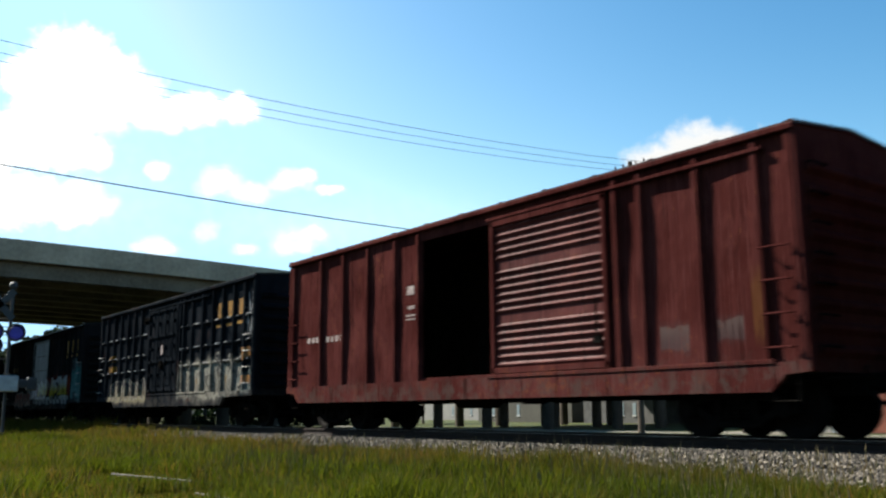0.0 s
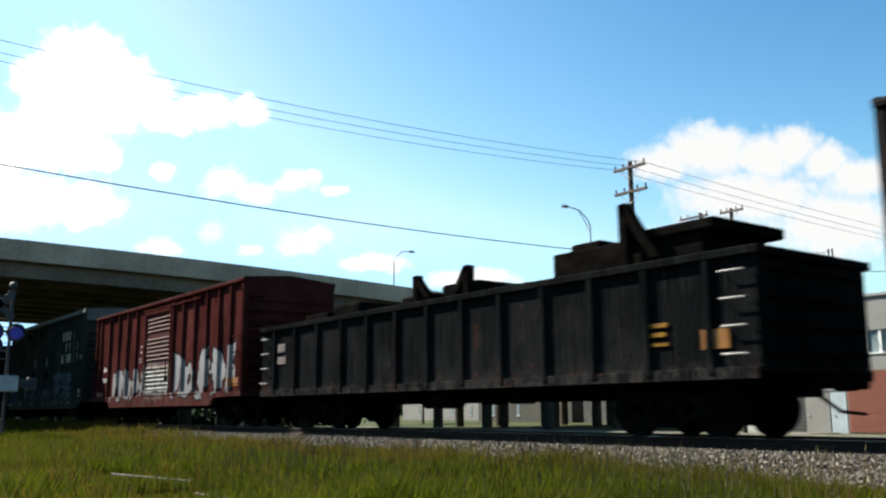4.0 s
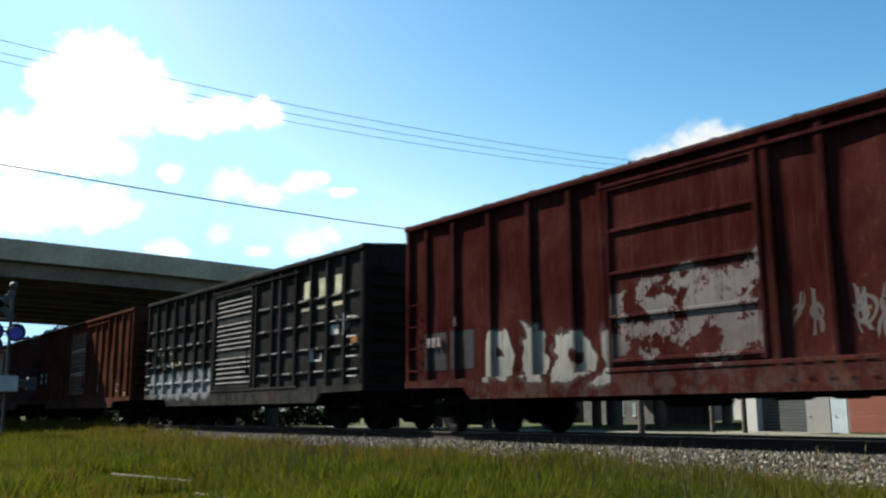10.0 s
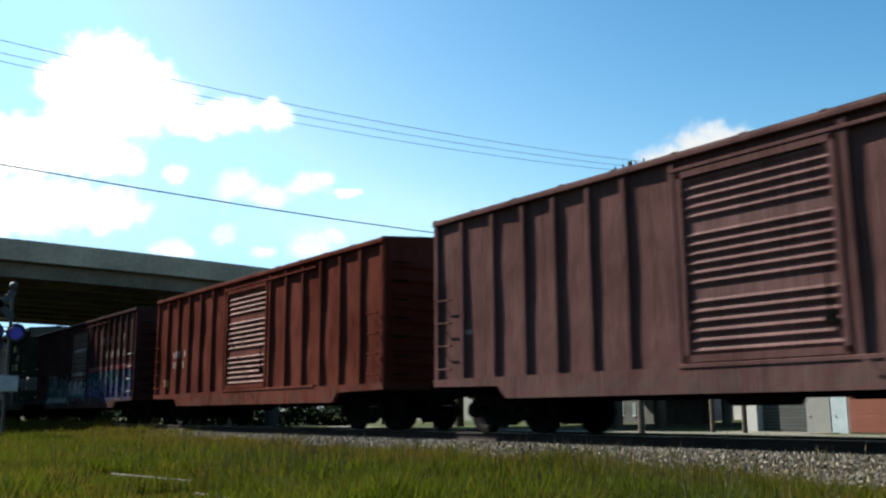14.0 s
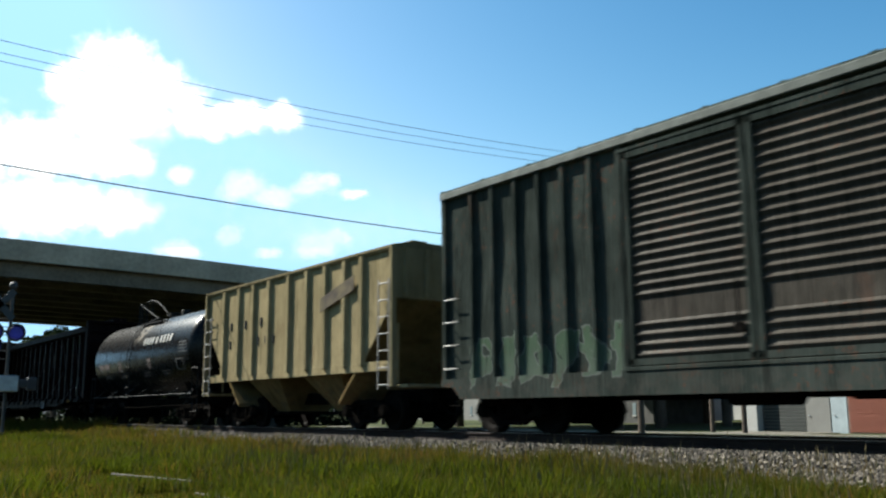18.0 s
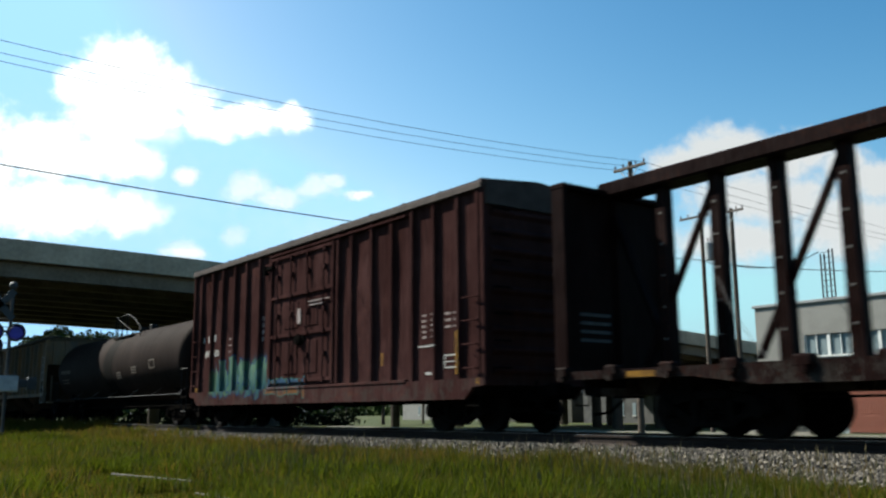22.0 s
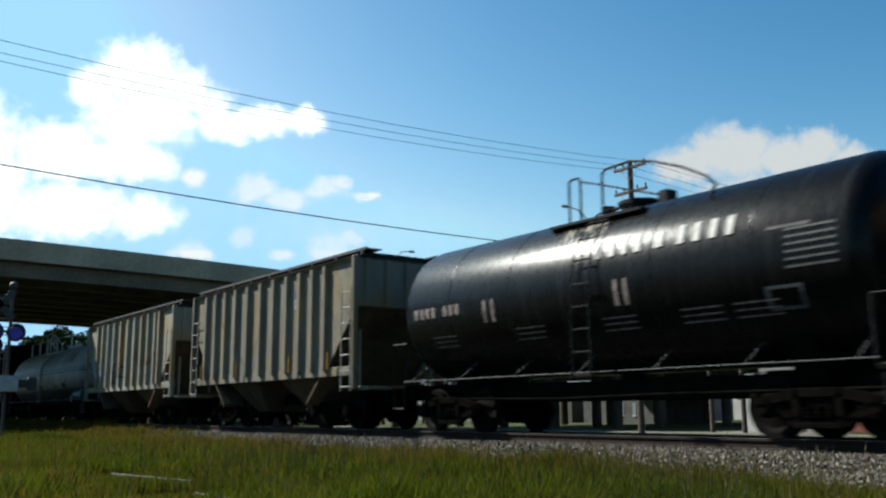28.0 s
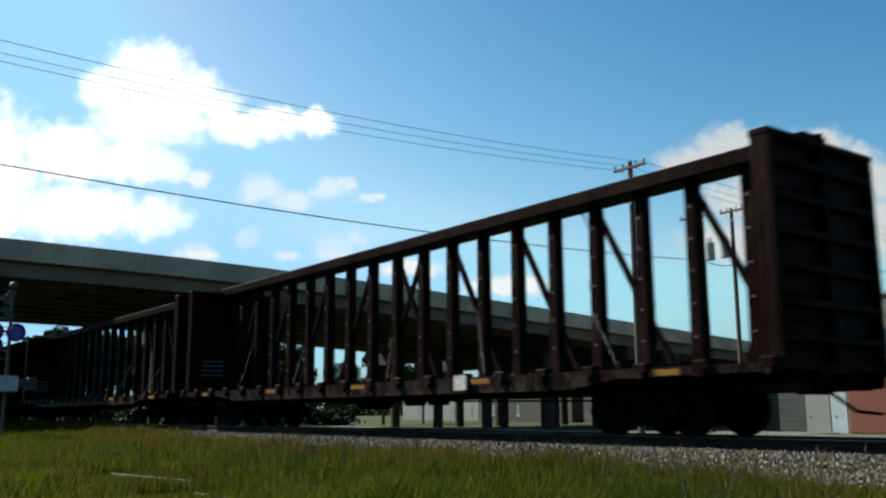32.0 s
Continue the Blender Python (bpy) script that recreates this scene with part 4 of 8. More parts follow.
def bowed_paint(car):
    """Old beige hopper paint, greener and patched low down, with rust runs from the roof edge and a faint sprayed scrawl."""
    s = Nodes("bowed_hopper_paint")
    c = s.coords(car)
    x, y, z = s.xyz(c)
    big, fine = s.noise(c, 0.7, 4), s.noise(c, 9, 6, 0.65)
    col = s.mix(s.ramp(s.math("ADD", z, s.math("MULTIPLY", s.math("SUBTRACT", big, 0.5), 2.4)), 1.9, 3.3), (0.102, 0.104, 0.086), (0.165, 0.138, 0.097))
    pm = s.math("MULTIPLY", s.math("MULTIPLY", s.ramp(x, 1.7, 1.78), s.ramp(x, 4.04, 4.0)), s.ramp(z, 3.34, 3.30))
    col = s.mix(s.math("MULTIPLY", pm, 0.75), col, s.mix(s.ramp(z, 1.5, 3.2), (0.085, 0.097, 0.09), (0.108, 0.125, 0.115)))
    runs = s.noise(c, 1.0, 5, 0.62, stretch=(2.6, 1.0, 0.35))
    rust = s.math("MULTIPLY", s.ramp(runs, 0.46, 0.64), s.ramp(s.math("ADD", z, s.math("MULTIPLY", s.math("SUBTRACT", fine, 0.5), 1.2)), 1.7, 3.0))
    col = s.mix(s.math("MULTIPLY", rust, 0.62), col, (0.22, 0.115, 0.045))
    pale = s.ramp(s.noise(c, 1.3, 5, 0.6, stretch=(5.0, 1.0, 0.4)), 0.54, 0.74)
    col = s.mix(s.math("MULTIPLY", pale, 0.45), col, (0.20, 0.195, 0.165))
    soot = s.ramp(s.noise(c, 1.9, 5, 0.65, stretch=(3.0, 1.0, 0.6)), 0.56, 0.74)
    col = s.mix(s.math("MULTIPLY", soot, 0.4), col, (0.06, 0.058, 0.05))
    # scrawl of thin dark lines
    wob = s.noise(c, 2.2, 2, colour=True)
    cw = s.vmath("ADD", c, s.vmath("MULTIPLY", s.vmath("SUBTRACT", wob, (0.5, 0.5, 0.5)), (0.9, 0.0, 0.9)))
    wx, wy, wz = s.xyz(cw)
    m = s.math("MULTIPLY", s.math("MULTIPLY", s.ramp(wx, -1.75, -1.5), s.ramp(wx, 1.75, 1.4)), s.math("MULTIPLY", s.ramp(wz, 1.6, 1.85), s.ramp(wz, 2.6, 2.35)))
    e1 = s.math("ABSOLUTE", s.math("SUBTRACT", s.noise(cw, 1.7, 1, stretch=(1.0, 0.2, 0.8)), 0.5))
    line = s.math("SUBTRACT", 1.0, s.ramp(e1, 0.03, 0.055))
    col = s.mix(s.math("MULTIPLY", s.math("MULTIPLY", m, line), 0.75), col, (0.022, 0.024, 0.024))
    spots = s.ramp(s.math("ADD", s.math("MULTIPLY", fine, 0.6), s.math("MULTIPLY", big, 0.4)), 0.58, 0.66)
    col = s.mix(s.math("MULTIPLY", spots, 0.5), col, (0.10, 0.05, 0.022))
    return s.surface(s.vmath("MULTIPLY", col, (0.84, 0.84, 0.84)), 0.62, 0.0, fine, 0.3, 0.01, 0.15)


def rounded_hopper(u0, u1, H, label):
    """A covered hopper with smooth bowed sides over a straight sill."""
    L = u0 - u1
    car = thing("covered_hopper", label, "hopper car", "freight cars of the train")
    paint = bowed_paint(car)
    grey = car_paint("sill_paint", car, (0.9, 0.92, 0.9), rusty=0.4)
    # darker grey for the bays: the shadow under the sill is painted in
    baygrey = car_paint("shaded_bin_paint", car, (0.2, 0.2, 0.18), rusty=0.5, dirt=0.6)
    q = L / 2

    def bow(z):
        return 1.62 - 0.17 * max(0.0, (2.45 - z) / 1.0) ** 2 - 0.26 * max(0.0, (z - 2.45) / (H - 2.87)) ** 2.2

    def reach(z):
        """Half length of the side sheet at a height: cut back in a bend below the roof."""
        pts = [(1.30, q - 1.12), (1.6, q - 1.22), (2.0, q - 1.32), (2.23, q - 1.26), (2.52, q - 0.98), (3.40, q - 0.18), (3.6, q - 0.10), (H, q - 0.08)]
        for (a, x0), (b, x1) in zip(pts, pts[1:]):
            if z <= b:
                return x0 + (x1 - x0) * (z - a) / (b - a)
        return q - 0.1
    zs = [1.36 + (H - 0.42 - 1.36) * k / 26 for k in range(27)]
    for s in (-1, 1):
        bm = bmesh.new()
        rows = [[bm.verts.new((f * reach(z), s * bow(z), z)) for f in (-1, -0.6, 0, 0.6, 1)] for z in zs]
        for a, b in zip(rows, rows[1:]):
            for i in range(4):
                bm.faces.new((a[i], a[i + 1], b[i + 1], b[i]))
        bmesh.ops.recalc_face_normals(bm, faces=bm.faces)
        if (bm.faces[0].normal.y > 0) != (s > 0):
            bmesh.ops.reverse_faces(bm, faces=bm.faces)
        bmesh.ops.solidify(bm, geom=list(bm.faces), thickness=0.03)
        part("side_sheet", bm, paint, car, "bowed beige sheet with rust runs and scrawl", smooth=True)
    # core of the bins, set in behind the cut ends
    bm = bmesh.new()
    box(bm, -q + 1.5, q - 1.5, -1.36, 1.36, 1.2, H - 0.5)
    part("body", bm, paint, car)
    for s in (-1, 1):
        # rounded end bin over the slope sheet
        bm = bmesh.new()
        prof = [(q - 0.14, H - 0.42), (q - 0.10, H - 0.95), (q - 0.14, H - 1.25), (q - 0.32, H - 1.52), (q - 0.62, H - 1.72), (q - 1.2, H - 2.15), (q - 2.1, 1.3)]
        rows = []
        for k, (x, z) in enumerate(prof):
            w = bow(z) - (0.02, 0.03, 0.10, 0.24, 0.34, 0.36, 0.34)[k]
            rows.append([bm.verts.new((s * (x - 0.22 * (abs(f) > 0.95) - 0.07 * (0.8 < abs(f) <= 0.95)), f * w, z)) for f in (-1, -0.9, -0.5, 0, 0.5, 0.9, 1)])
        for a, b in zip(rows, rows[1:]):
            for i in range(6):
                bm.faces.new((a[i], a[i + 1], b[i + 1], b[i]))
        bmesh.ops.recalc_face_normals(bm, faces=bm.faces)
        if sum(f.normal.x for f in bm.faces) * s < 0:
            bmesh.ops.reverse_faces(bm, faces=bm.faces)
        bmesh.ops.solidify(bm, geom=list(bm.faces), thickness=0.03)
        part("end_bin", bm, paint, car, smooth=True)
        bm = bmesh.new()
        prism(bm, [(s * (q - 0.55), H - 1.75), (s * (q - 0.55), H - 1.85), (s * (q - 2.4), 0.9), (s * (q - 2.3), 1.05)], 1, -1.3, 1.3)
        part("slope_sheet", bm, M["under"], car)
        bm = bmesh.new()
        pipe(bm, [(s * (q - 0.05), -1.5, 1.2), (s * (q - 0.05), -1.5, H - 0.35), (s * (q + 0.1), -1.2, H + 0.05)], 0.03)
        part("end_post", bm, grey, car)
        bm = bmesh.new()
        pipe(bm, [(s * (q - 0.05), 1.5, 1.2), (s * (q - 0.05), 1.5, H - 0.35), (s * (q + 0.1), 1.2, H + 0.05)], 0.03)
        part("end_post", bm, grey, car)
        for b in (-1, 1):
            ladder(car, s * (q - 0.3), b, 1.45, H - 1.6, M["steelpale"], 4, 0.44, 1.60, True)
            bm = bmesh.new()
            box(bm, -q, q, *sorted((b * 1.48, b * 1.62)), 1.12, 1.36, 0.02)
            if s > 0:
                part("side_sill", bm, grey, car, "bright grey sill with yellow marks")
            else:
                bm.free()
    bm = bmesh.new()
    box(bm, -q + 0.1, q - 0.1, -1.42, 1.42, H - 0.46, H - 0.38)
    prism(bm, [(-1.36, H - 0.42), (-0.9, H - 0.20), (0.9, H - 0.20), (1.36, H - 0.42)], 0, -q + 0.1, q - 0.1)
    part("roof", bm, paint, car)
    for k, zz in enumerate((3.42, 3.58, 3.74)):
        for s in (-1, 1):
            bm = bmesh.new()
            y = s * (1.56 - 0.055 * k)
            box(bm, -q + 0.1, q - 0.1, *sorted((y - s * 0.06, y + s * 0.03)), zz - 0.03, zz + 0.03, 0.01)
            part("side_moulding", bm, paint, car)
    for s in (-1, 1):
        bm = bmesh.new()
        box(bm, -q - 0.1, q + 0.1, *sorted((s * 0.62, s * 1.18)), H - 0.13, H - 0.10)
        box(bm, -q - 0.1, q + 0.1, *sorted((s * 1.15, s * 1.18)), H - 0.16, H - 0.06)
        for k in range(9):
            x = -q + 0.2 + k * (L - 0.4) / 8
            box(bm, x - 0.03, x + 0.03, *sorted((s * 0.7, s * 1.16)), H - 0.34, H - 0.12)
        part("running_board", bm, M["truck"], car, "dark grating walkway")
    for k in range(3):
        x = (k - 1) * 2.7
        bm = bmesh.new()
        lo = [bm.verts.new((x + a * 0.4, b * 0.6, 0.44)) for a, b in ((-1, -1), (1, -1), (1, 1), (-1, 1))]
        hi = [bm.verts.new((x + a * 1.3, b * 1.4, 1.5)) for a, b in ((-1, -1), (1, -1), (1, 1), (-1, 1))]
        bm.faces.new(lo), bm.faces.new(hi)
        for i in range(4):
            bm.faces.new((lo[i], lo[(i + 1) % 4], hi[(i + 1) % 4], hi[i]))
        bmesh.ops.recalc_face_normals(bm, faces=bm.faces)
        part("discharge_bay", bm, baygrey, car)
    bm = bmesh.new()
    box(bm, -q + 0.1, q - 0.1, -0.24, 0.24, 0.66, 0.98, 0.01)
    part("centre_sill", bm, M["under"], car)
    running_gear(car, L, q - 1.9)
    return car, L


# ---------------------------------------------------------------- tank cars
def tank_paint(car, base, kind):
    base = tuple(v * {"white": 0.385, "black": 0.28, "brown": 0.20}[kind] for v in base)
    s = Nodes("tank_paint")
    c = s.coords(car)
    x, y, z = s.xyz(c)
    fine, big = s.noise(c, 8, 5, 0.6), s.noise(c, 0.6, 3)
    col = s.mix(s.ramp(big, 0.35, 0.7), tuple(v * 0.8 for v in base), tuple(min(1, v * 1.2 + 0.001) for v in base))
    run = s.noise(c, 1.2, 5, 0.6, stretch=(4.0, 1.0, 0.35))
    stain = {"white": (0.16, 0.12, 0.075), "black": (0.010, 0.010, 0.011), "brown": (0.022, 0.015, 0.012)}[kind]
    col = s.mix(s.math("MULTIPLY", s.ramp(run, 0.50, 0.72), 0.6), col, stain)
    if kind == "white":
        # green bands and a dark painted belly
        for a, b in ((2.40, 2.50), (2.52, 2.66)):
            m = s.math("MULTIPLY", s.ramp(z, a - 0.005, a + 0.005), s.ramp(z, b + 0.005, b - 0.005))
            col = s.mix(m, col, (0.018, 0.075, 0.072) if a < 2.5 else (0.10, 0.10, 0.095))
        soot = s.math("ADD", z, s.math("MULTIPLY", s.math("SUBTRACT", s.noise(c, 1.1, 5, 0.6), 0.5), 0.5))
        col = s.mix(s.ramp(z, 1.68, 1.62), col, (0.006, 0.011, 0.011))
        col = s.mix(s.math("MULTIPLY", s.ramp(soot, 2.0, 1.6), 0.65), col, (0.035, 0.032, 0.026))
        # sprayed scrawls beside the dome
        for x0, z0 in ((0.6, 2.88), (-1.7, 2.9), (-5.9, 2.7)):
            cw = s.vmath("ADD", c, s.vmath("MULTIPLY", s.vmath("SUBTRACT", s.noise(c, 2.5, 2, colour=True), (0.5, 0.5, 0.5)), (0.6, 0.0, 0.6)))
            d = s.vmath("LENGTH", s.vmath("MULTIPLY", s.vmath("SUBTRACT", cw, (x0, 0, z0)), (2.2, 0, 3.6)))
            ln = s.ramp(s.math("ABSOLUTE", s.math("SUBTRACT", s.noise(cw, 3.6, 1, stretch=(1.0, 0.2, 1.0)), 0.5)), 0.055, 0.025)
            col = s.mix(s.math("MULTIPLY", s.math("MULTIPLY", s.ramp(d, 1.0, 0.8), ln), 0.6), col, (0.04, 0.037, 0.033))
        seam = s.math("ABSOLUTE", s.math("SUBTRACT", s.math("FRACT", s.math("ADD", s.math("MULTIPLY", x, 0.62), s.math("MULTIPLY", big, 0.12))), 0.5))
        drip = s.math("MULTIPLY", s.ramp(seam, 0.028, 0.008), s.ramp(s.math("ADD", z, s.math("MULTIPLY", s.noise(c, 1.3, 3), 1.6)), 3.2, 4.2))
        col = s.mix(s.math("MULTIPLY", drip, 0.65), col, (0.12, 0.085, 0.05))
        spill = s.math("MULTIPLY", s.ramp(s.math("ABSOLUTE", s.math("SUBTRACT", x, 0.3)), 1.0, 0.3), s.ramp(s.noise(c, 2.2, 5, 0.65, stretch=(2, 1, 0.5)), 0.5, 0.6))
        col = s.mix(s.math("MULTIPLY", spill, 0.7), col, (0.16, 0.11, 0.06))
    if kind == "brown":
        m = s.math("SUBTRACT", 1.0, s.ramp(s.math("ABSOLUTE", s.math("ADD", x, 0.1)), 0.5, 0.75))
        col = s.mix(s.math("MULTIPLY", m, 0.9), col, (0.004, 0.0035, 0.003))
    if kind == "black":
        spill = s.math("MULTIPLY", s.ramp(s.math("ABSOLUTE", x), 0.75, 0.35), s.math("MULTIPLY", s.ramp(z, 3.0, 3.5), s.ramp(s.noise(c, 3.5, 5, 0.65), 0.45, 0.58)))
        col = s.mix(s.math("MULTIPLY", spill, 0.8), col, (0.25, 0.22, 0.18))
    rough = {"white": 0.5, "black": 0.27, "brown": 0.75}[kind]
    return s.surface(col, s.math("ADD", rough - 0.06, s.math("MULTIPLY", fine, 0.14)), 0.0, s.math("ADD", big, s.math("MULTIPLY", fine, 0.03)), 0.25, 0.05, {"white": 0.12, "black": 0.13, "brown": 0.02}[kind])


def tank(u0, u1, r, zc, base, label, kind, lx=0.0):
    """A tank car: shell with dished heads on saddles, dome gear with a railed platform, side handrail."""
    L = u0 - u1
    q = L / 2
    car = thing("tank_car", label, "tank car", "freight cars of the train")
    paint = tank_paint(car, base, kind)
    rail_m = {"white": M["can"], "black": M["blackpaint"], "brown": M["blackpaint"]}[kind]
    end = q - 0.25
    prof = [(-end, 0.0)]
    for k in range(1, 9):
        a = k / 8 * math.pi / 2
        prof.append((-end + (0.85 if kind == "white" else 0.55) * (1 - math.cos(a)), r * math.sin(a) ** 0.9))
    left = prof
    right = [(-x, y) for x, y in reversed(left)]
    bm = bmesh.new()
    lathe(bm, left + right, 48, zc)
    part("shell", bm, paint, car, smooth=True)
    seams = [-q * 0.62, -q * 0.30, q * 0.30, q * 0.62] if kind != "brown" else [-0.38, 0.38, -q * 0.55, q * 0.55]
    for x in seams:
        bm = bmesh.new()
        lathe(bm, [(x - 0.03, r - 0.02), (x - 0.02, r + 0.004), (x + 0.02, r + 0.004), (x + 0.03, r - 0.02)], 48, zc)
        part("weld_band", bm, paint, car, smooth=True)
    top = zc + r
    bm = bmesh.new()
    tube(bm, (0.35, 0, top - 0.1), (0.35, 0, top + 0.10), 0.36, 20)
    tube(bm, (0.35, 0, top + 0.08), (0.35, 0, top + 0.15), 0.42, 20)
    tube(bm, (-0.45, 0, top - 0.05), (-0.45, 0, top + 0.14), 0.10, 10)
    tube(bm, (-0.45, 0, top + 0.12), (-0.45, 0, top + 0.2), 0.15, 10)
    box(bm, 0.9, 1.15, -0.15, 0.15, top - 0.05, top + 0.25, 0.03)
    part("manway", bm, rail_m, car, "domed manway with valves")
    # platform and its rails
    bm = bmesh.new()
    for s in (-1, 1):
        box(bm, -1.05, 1.25, *sorted((s * 0.42, s * 1.05)), top - 0.28, top - 0.23)
        for x in (-1.0, 0.1, 1.2):
            tube(bm, (x, s * 1.0, top - 0.26), (x, s * 0.85, zc + r * 0.62), 0.03, 6)
    part("platform", bm, rail_m, car, "walkway platform round the manway")
    for s in (-1, 1):
        bm = bmesh.new()
        y = s * 1.02
        z0, z1 = top - 0.25, top + 0.62
        if kind == "white" and s < 0:
            pipe(bm, [(-q + 0.9, y * 0.5, top - 0.05), (-q + 0.9, y * 0.5, top + 0.62), (q - 0.9, y * 0.5, top + 0.62), (q - 0.9, y * 0.5, top - 0.05)], 0.016)
            for x in (-q + 0.92, -q + 2.8, -1.3, 1.6, q - 2.8):
                box(bm, x - 0.03, x + 0.03, y * 0.5 - 0.03, y * 0.5 + 0.03, top - 0.1, top + 0.63)
        if s < 0:
            o = 0.0 if kind == "white" else lx + 0.55
            pipe(bm, [(o - 1.36, y, z0), (o - 1.36, y, z1 - 0.06), (o - 1.3, y, z1 - 0.02), (o - 1.12, y, z1 - 0.02), (o - 1.06, y, z1 - 0.08), (o - 1.06, y, z0)], 0.024)
            pipe(bm, [(o - 0.5, y, z0), (o - 0.5, y, z1 - 0.08), (o - 0.42, y, z1), (o + 0.18, y, z1 + 0.02), (o + 0.7, y, z1 - 0.1), (o + 1.3, y, z1 - 0.33), (o + 1.8, y, z1 - 0.6), (o + 1.98, y, z1 - 0.78), (o + 1.85, y, z0 - 0.12)], 0.024)
            pipe(bm, [(o - 1.06, y, z1 - 0.1), (o - 0.5, y, z1 - 0.28), (o + 0.9, y, z0 + 0.12)], 0.02)
            pipe(bm, [(o + 0.18, y, z1 + 0.02), (o + 0.18, y, z0)], 0.022)
        if s < 0:
            part("railing", bm, rail_m, car, "bent tube railing")
        else:
            bm.free()
    # side ladder up to the platform
    for s in (-1, 1):
        bm = bmesh.new()
        y = s * (r + 0.10)
        for x in (-0.22, 0.22) if kind != "brown" else ():
            pts = [(x, y, 1.0), (x, y, zc)] + [(x, s * (r + 0.10) * math.cos(a), zc + (r + 0.10) * math.sin(a)) for a in (0.35, 0.7, 1.0, 1.25)]
            pipe(bm, pts, 0.020)
        lad = None if kind == "brown" else part("ladder", bm, rail_m if kind == "black" else M["steelpale"], car, "", pose(lx, 0, 0))
        if kind == "brown":
            bm.free()
        for k in range(9) if kind != "brown" else ():
            bm = bmesh.new()
            a = max(0.0, (k - 4) * 0.27)
            yy, zz = (y, 1.05 + k * (zc - 1.05) / 4) if k < 4 else (s * (r + 0.10) * math.cos(a), zc + (r + 0.1) * math.sin(a))
            tube(bm, (-0.22, yy, zz), (0.22, yy, zz), 0.016, 6)
            part("rung", bm, rail_m if kind == "black" else M["steelpale"], lad)
        bm = bmesh.new()
        y = s * 1.46
        zz = 1.1
        pipe(bm, [(-q + 0.5, y, zz), (q - 0.5, y, zz)], 0.013)
        for x in np.linspace(-q + 0.8, q - 0.8, 7):
            pipe(bm, [(x, y, zz), (x, y - s * 0.5, zz + 0.35)], 0.011)
        part("handrail", bm, M["steelpale"] if kind == "white" else M["dim"], car, "long side handrail")
    # saddles and sills
    for s in (-1, 1):
        bm = bmesh.new()
        x = s * (q - 1.9)
        pts = [(-1.2, zc - r * 0.55), (-0.7, 0.80), (0.7, 0.80), (1.2, zc - r * 0.55), (0.6, zc - r * 0.95), (-0.6, zc - r * 0.95)]
        prism(bm, pts, 0, x - 0.25, x + 0.25)
        part("saddle", bm, M["under"] if kind != "white" else M["truck"], car)
        bm = bmesh.new()
        box(bm, *sorted((s * (q - 3.0), s * q)), -0.26, 0.26, 0.66, 1.05, 0.02)
        box(bm, *sorted((s * (q - 0.55), s * (q + 0.05))), -1.45, 1.45, 0.94, 1.02, 0.01)
        part("stub_sill", bm, M["under"], car)
        for b in (-1, 1):
            bm = bmesh.new()
            xe = s * (q - 0.05)
            pipe(bm, [(xe, b * 1.42, 1.0), (xe, b * 1.42, 1.95), (xe - s * 0.5, b * 1.42, 1.95), (xe - s * 0.5, b * 1.42, 1.0)], 0.02)
            pipe(bm, [(xe, b * 1.42, 0.95), (xe, b * 1.42, 0.5), (xe - s * 0.4, b * 1.42, 0.5), (xe - s * 0.4, b * 1.42, 0.95)], 0.018)
            part("end_handrail", bm, M["dim"] if kind == "white" else rail_m, car)
        bm = bmesh.new()
        xa = q - 1.9 if kind == "white" else q - 3.9
        tube(bm, (s * xa, -1.25, 1.3), (s * (xa + 1.2), -1.25, 1.3), 0.21, 18)
        tube(bm, (s * (xa - 0.06), -1.25, 1.3), (s * xa, -1.25, 1.3), 0.12, 18, 0.21)
        if s > 0 and kind == "white":
            part("air_tank", bm, plain("teal_tank_paint", (0.013, 0.05, 0.06), 0.55, 0, 0.2, 3.0), car, "teal air tank")
        else:
            bm.free()
    bm = bmesh.new()
    tube(bm, (0, 0, zc - r + 0.05), (0, 0, zc - r - 0.25), 0.22, 12)
    tube(bm, (0, 0, zc - r - 0.2), (0, 0, zc - r - 0.4), 0.12, 10)
    part("bottom_outlet", bm, M["under"], car)
    bm = bmesh.new()
    box(bm, -q + 0.4, q - 0.4, -0.3, 0.3, 0.62, 1.0, 0.02)
    part("centre_sill", bm, M["under"], car)
    bm = bmesh.new()
    pipe(bm, [(-q + 0.6, -0.9, 0.72), (-1.2, -0.9, 0.66), (1.2, -0.9, 0.7), (q - 0.6, -0.9, 0.72)], 0.03)
    part("brake_pipe", bm, M["under"], car)
    running_gear(car, L, q - 1.65)
    return car, L


def tank_bars(name, car, r, zc, rows, material, label):
    """Marks that follow the shell's curve: (x0, x1, z0, z1)."""
    R = r + 0.006
    for x0, x1, z0, z1 in rows:
        bm = bmesh.new()
        a0, a1 = math.asin((z0 - zc) / R), math.asin((z1 - zc) / R)
        n = 3
        lo = [bm.verts.new((x0, -R * math.cos(a0 + (a1 - a0) * k / n), zc + R * math.sin(a0 + (a1 - a0) * k / n))) for k in range(n + 1)]
        hi = [bm.verts.new((x1, v.co.y, v.co.z)) for v in lo]
        for k in range(n):
            bm.faces.new((lo[k], hi[k], hi[k + 1], lo[k + 1]))
        part(name, bm, material, car, label)


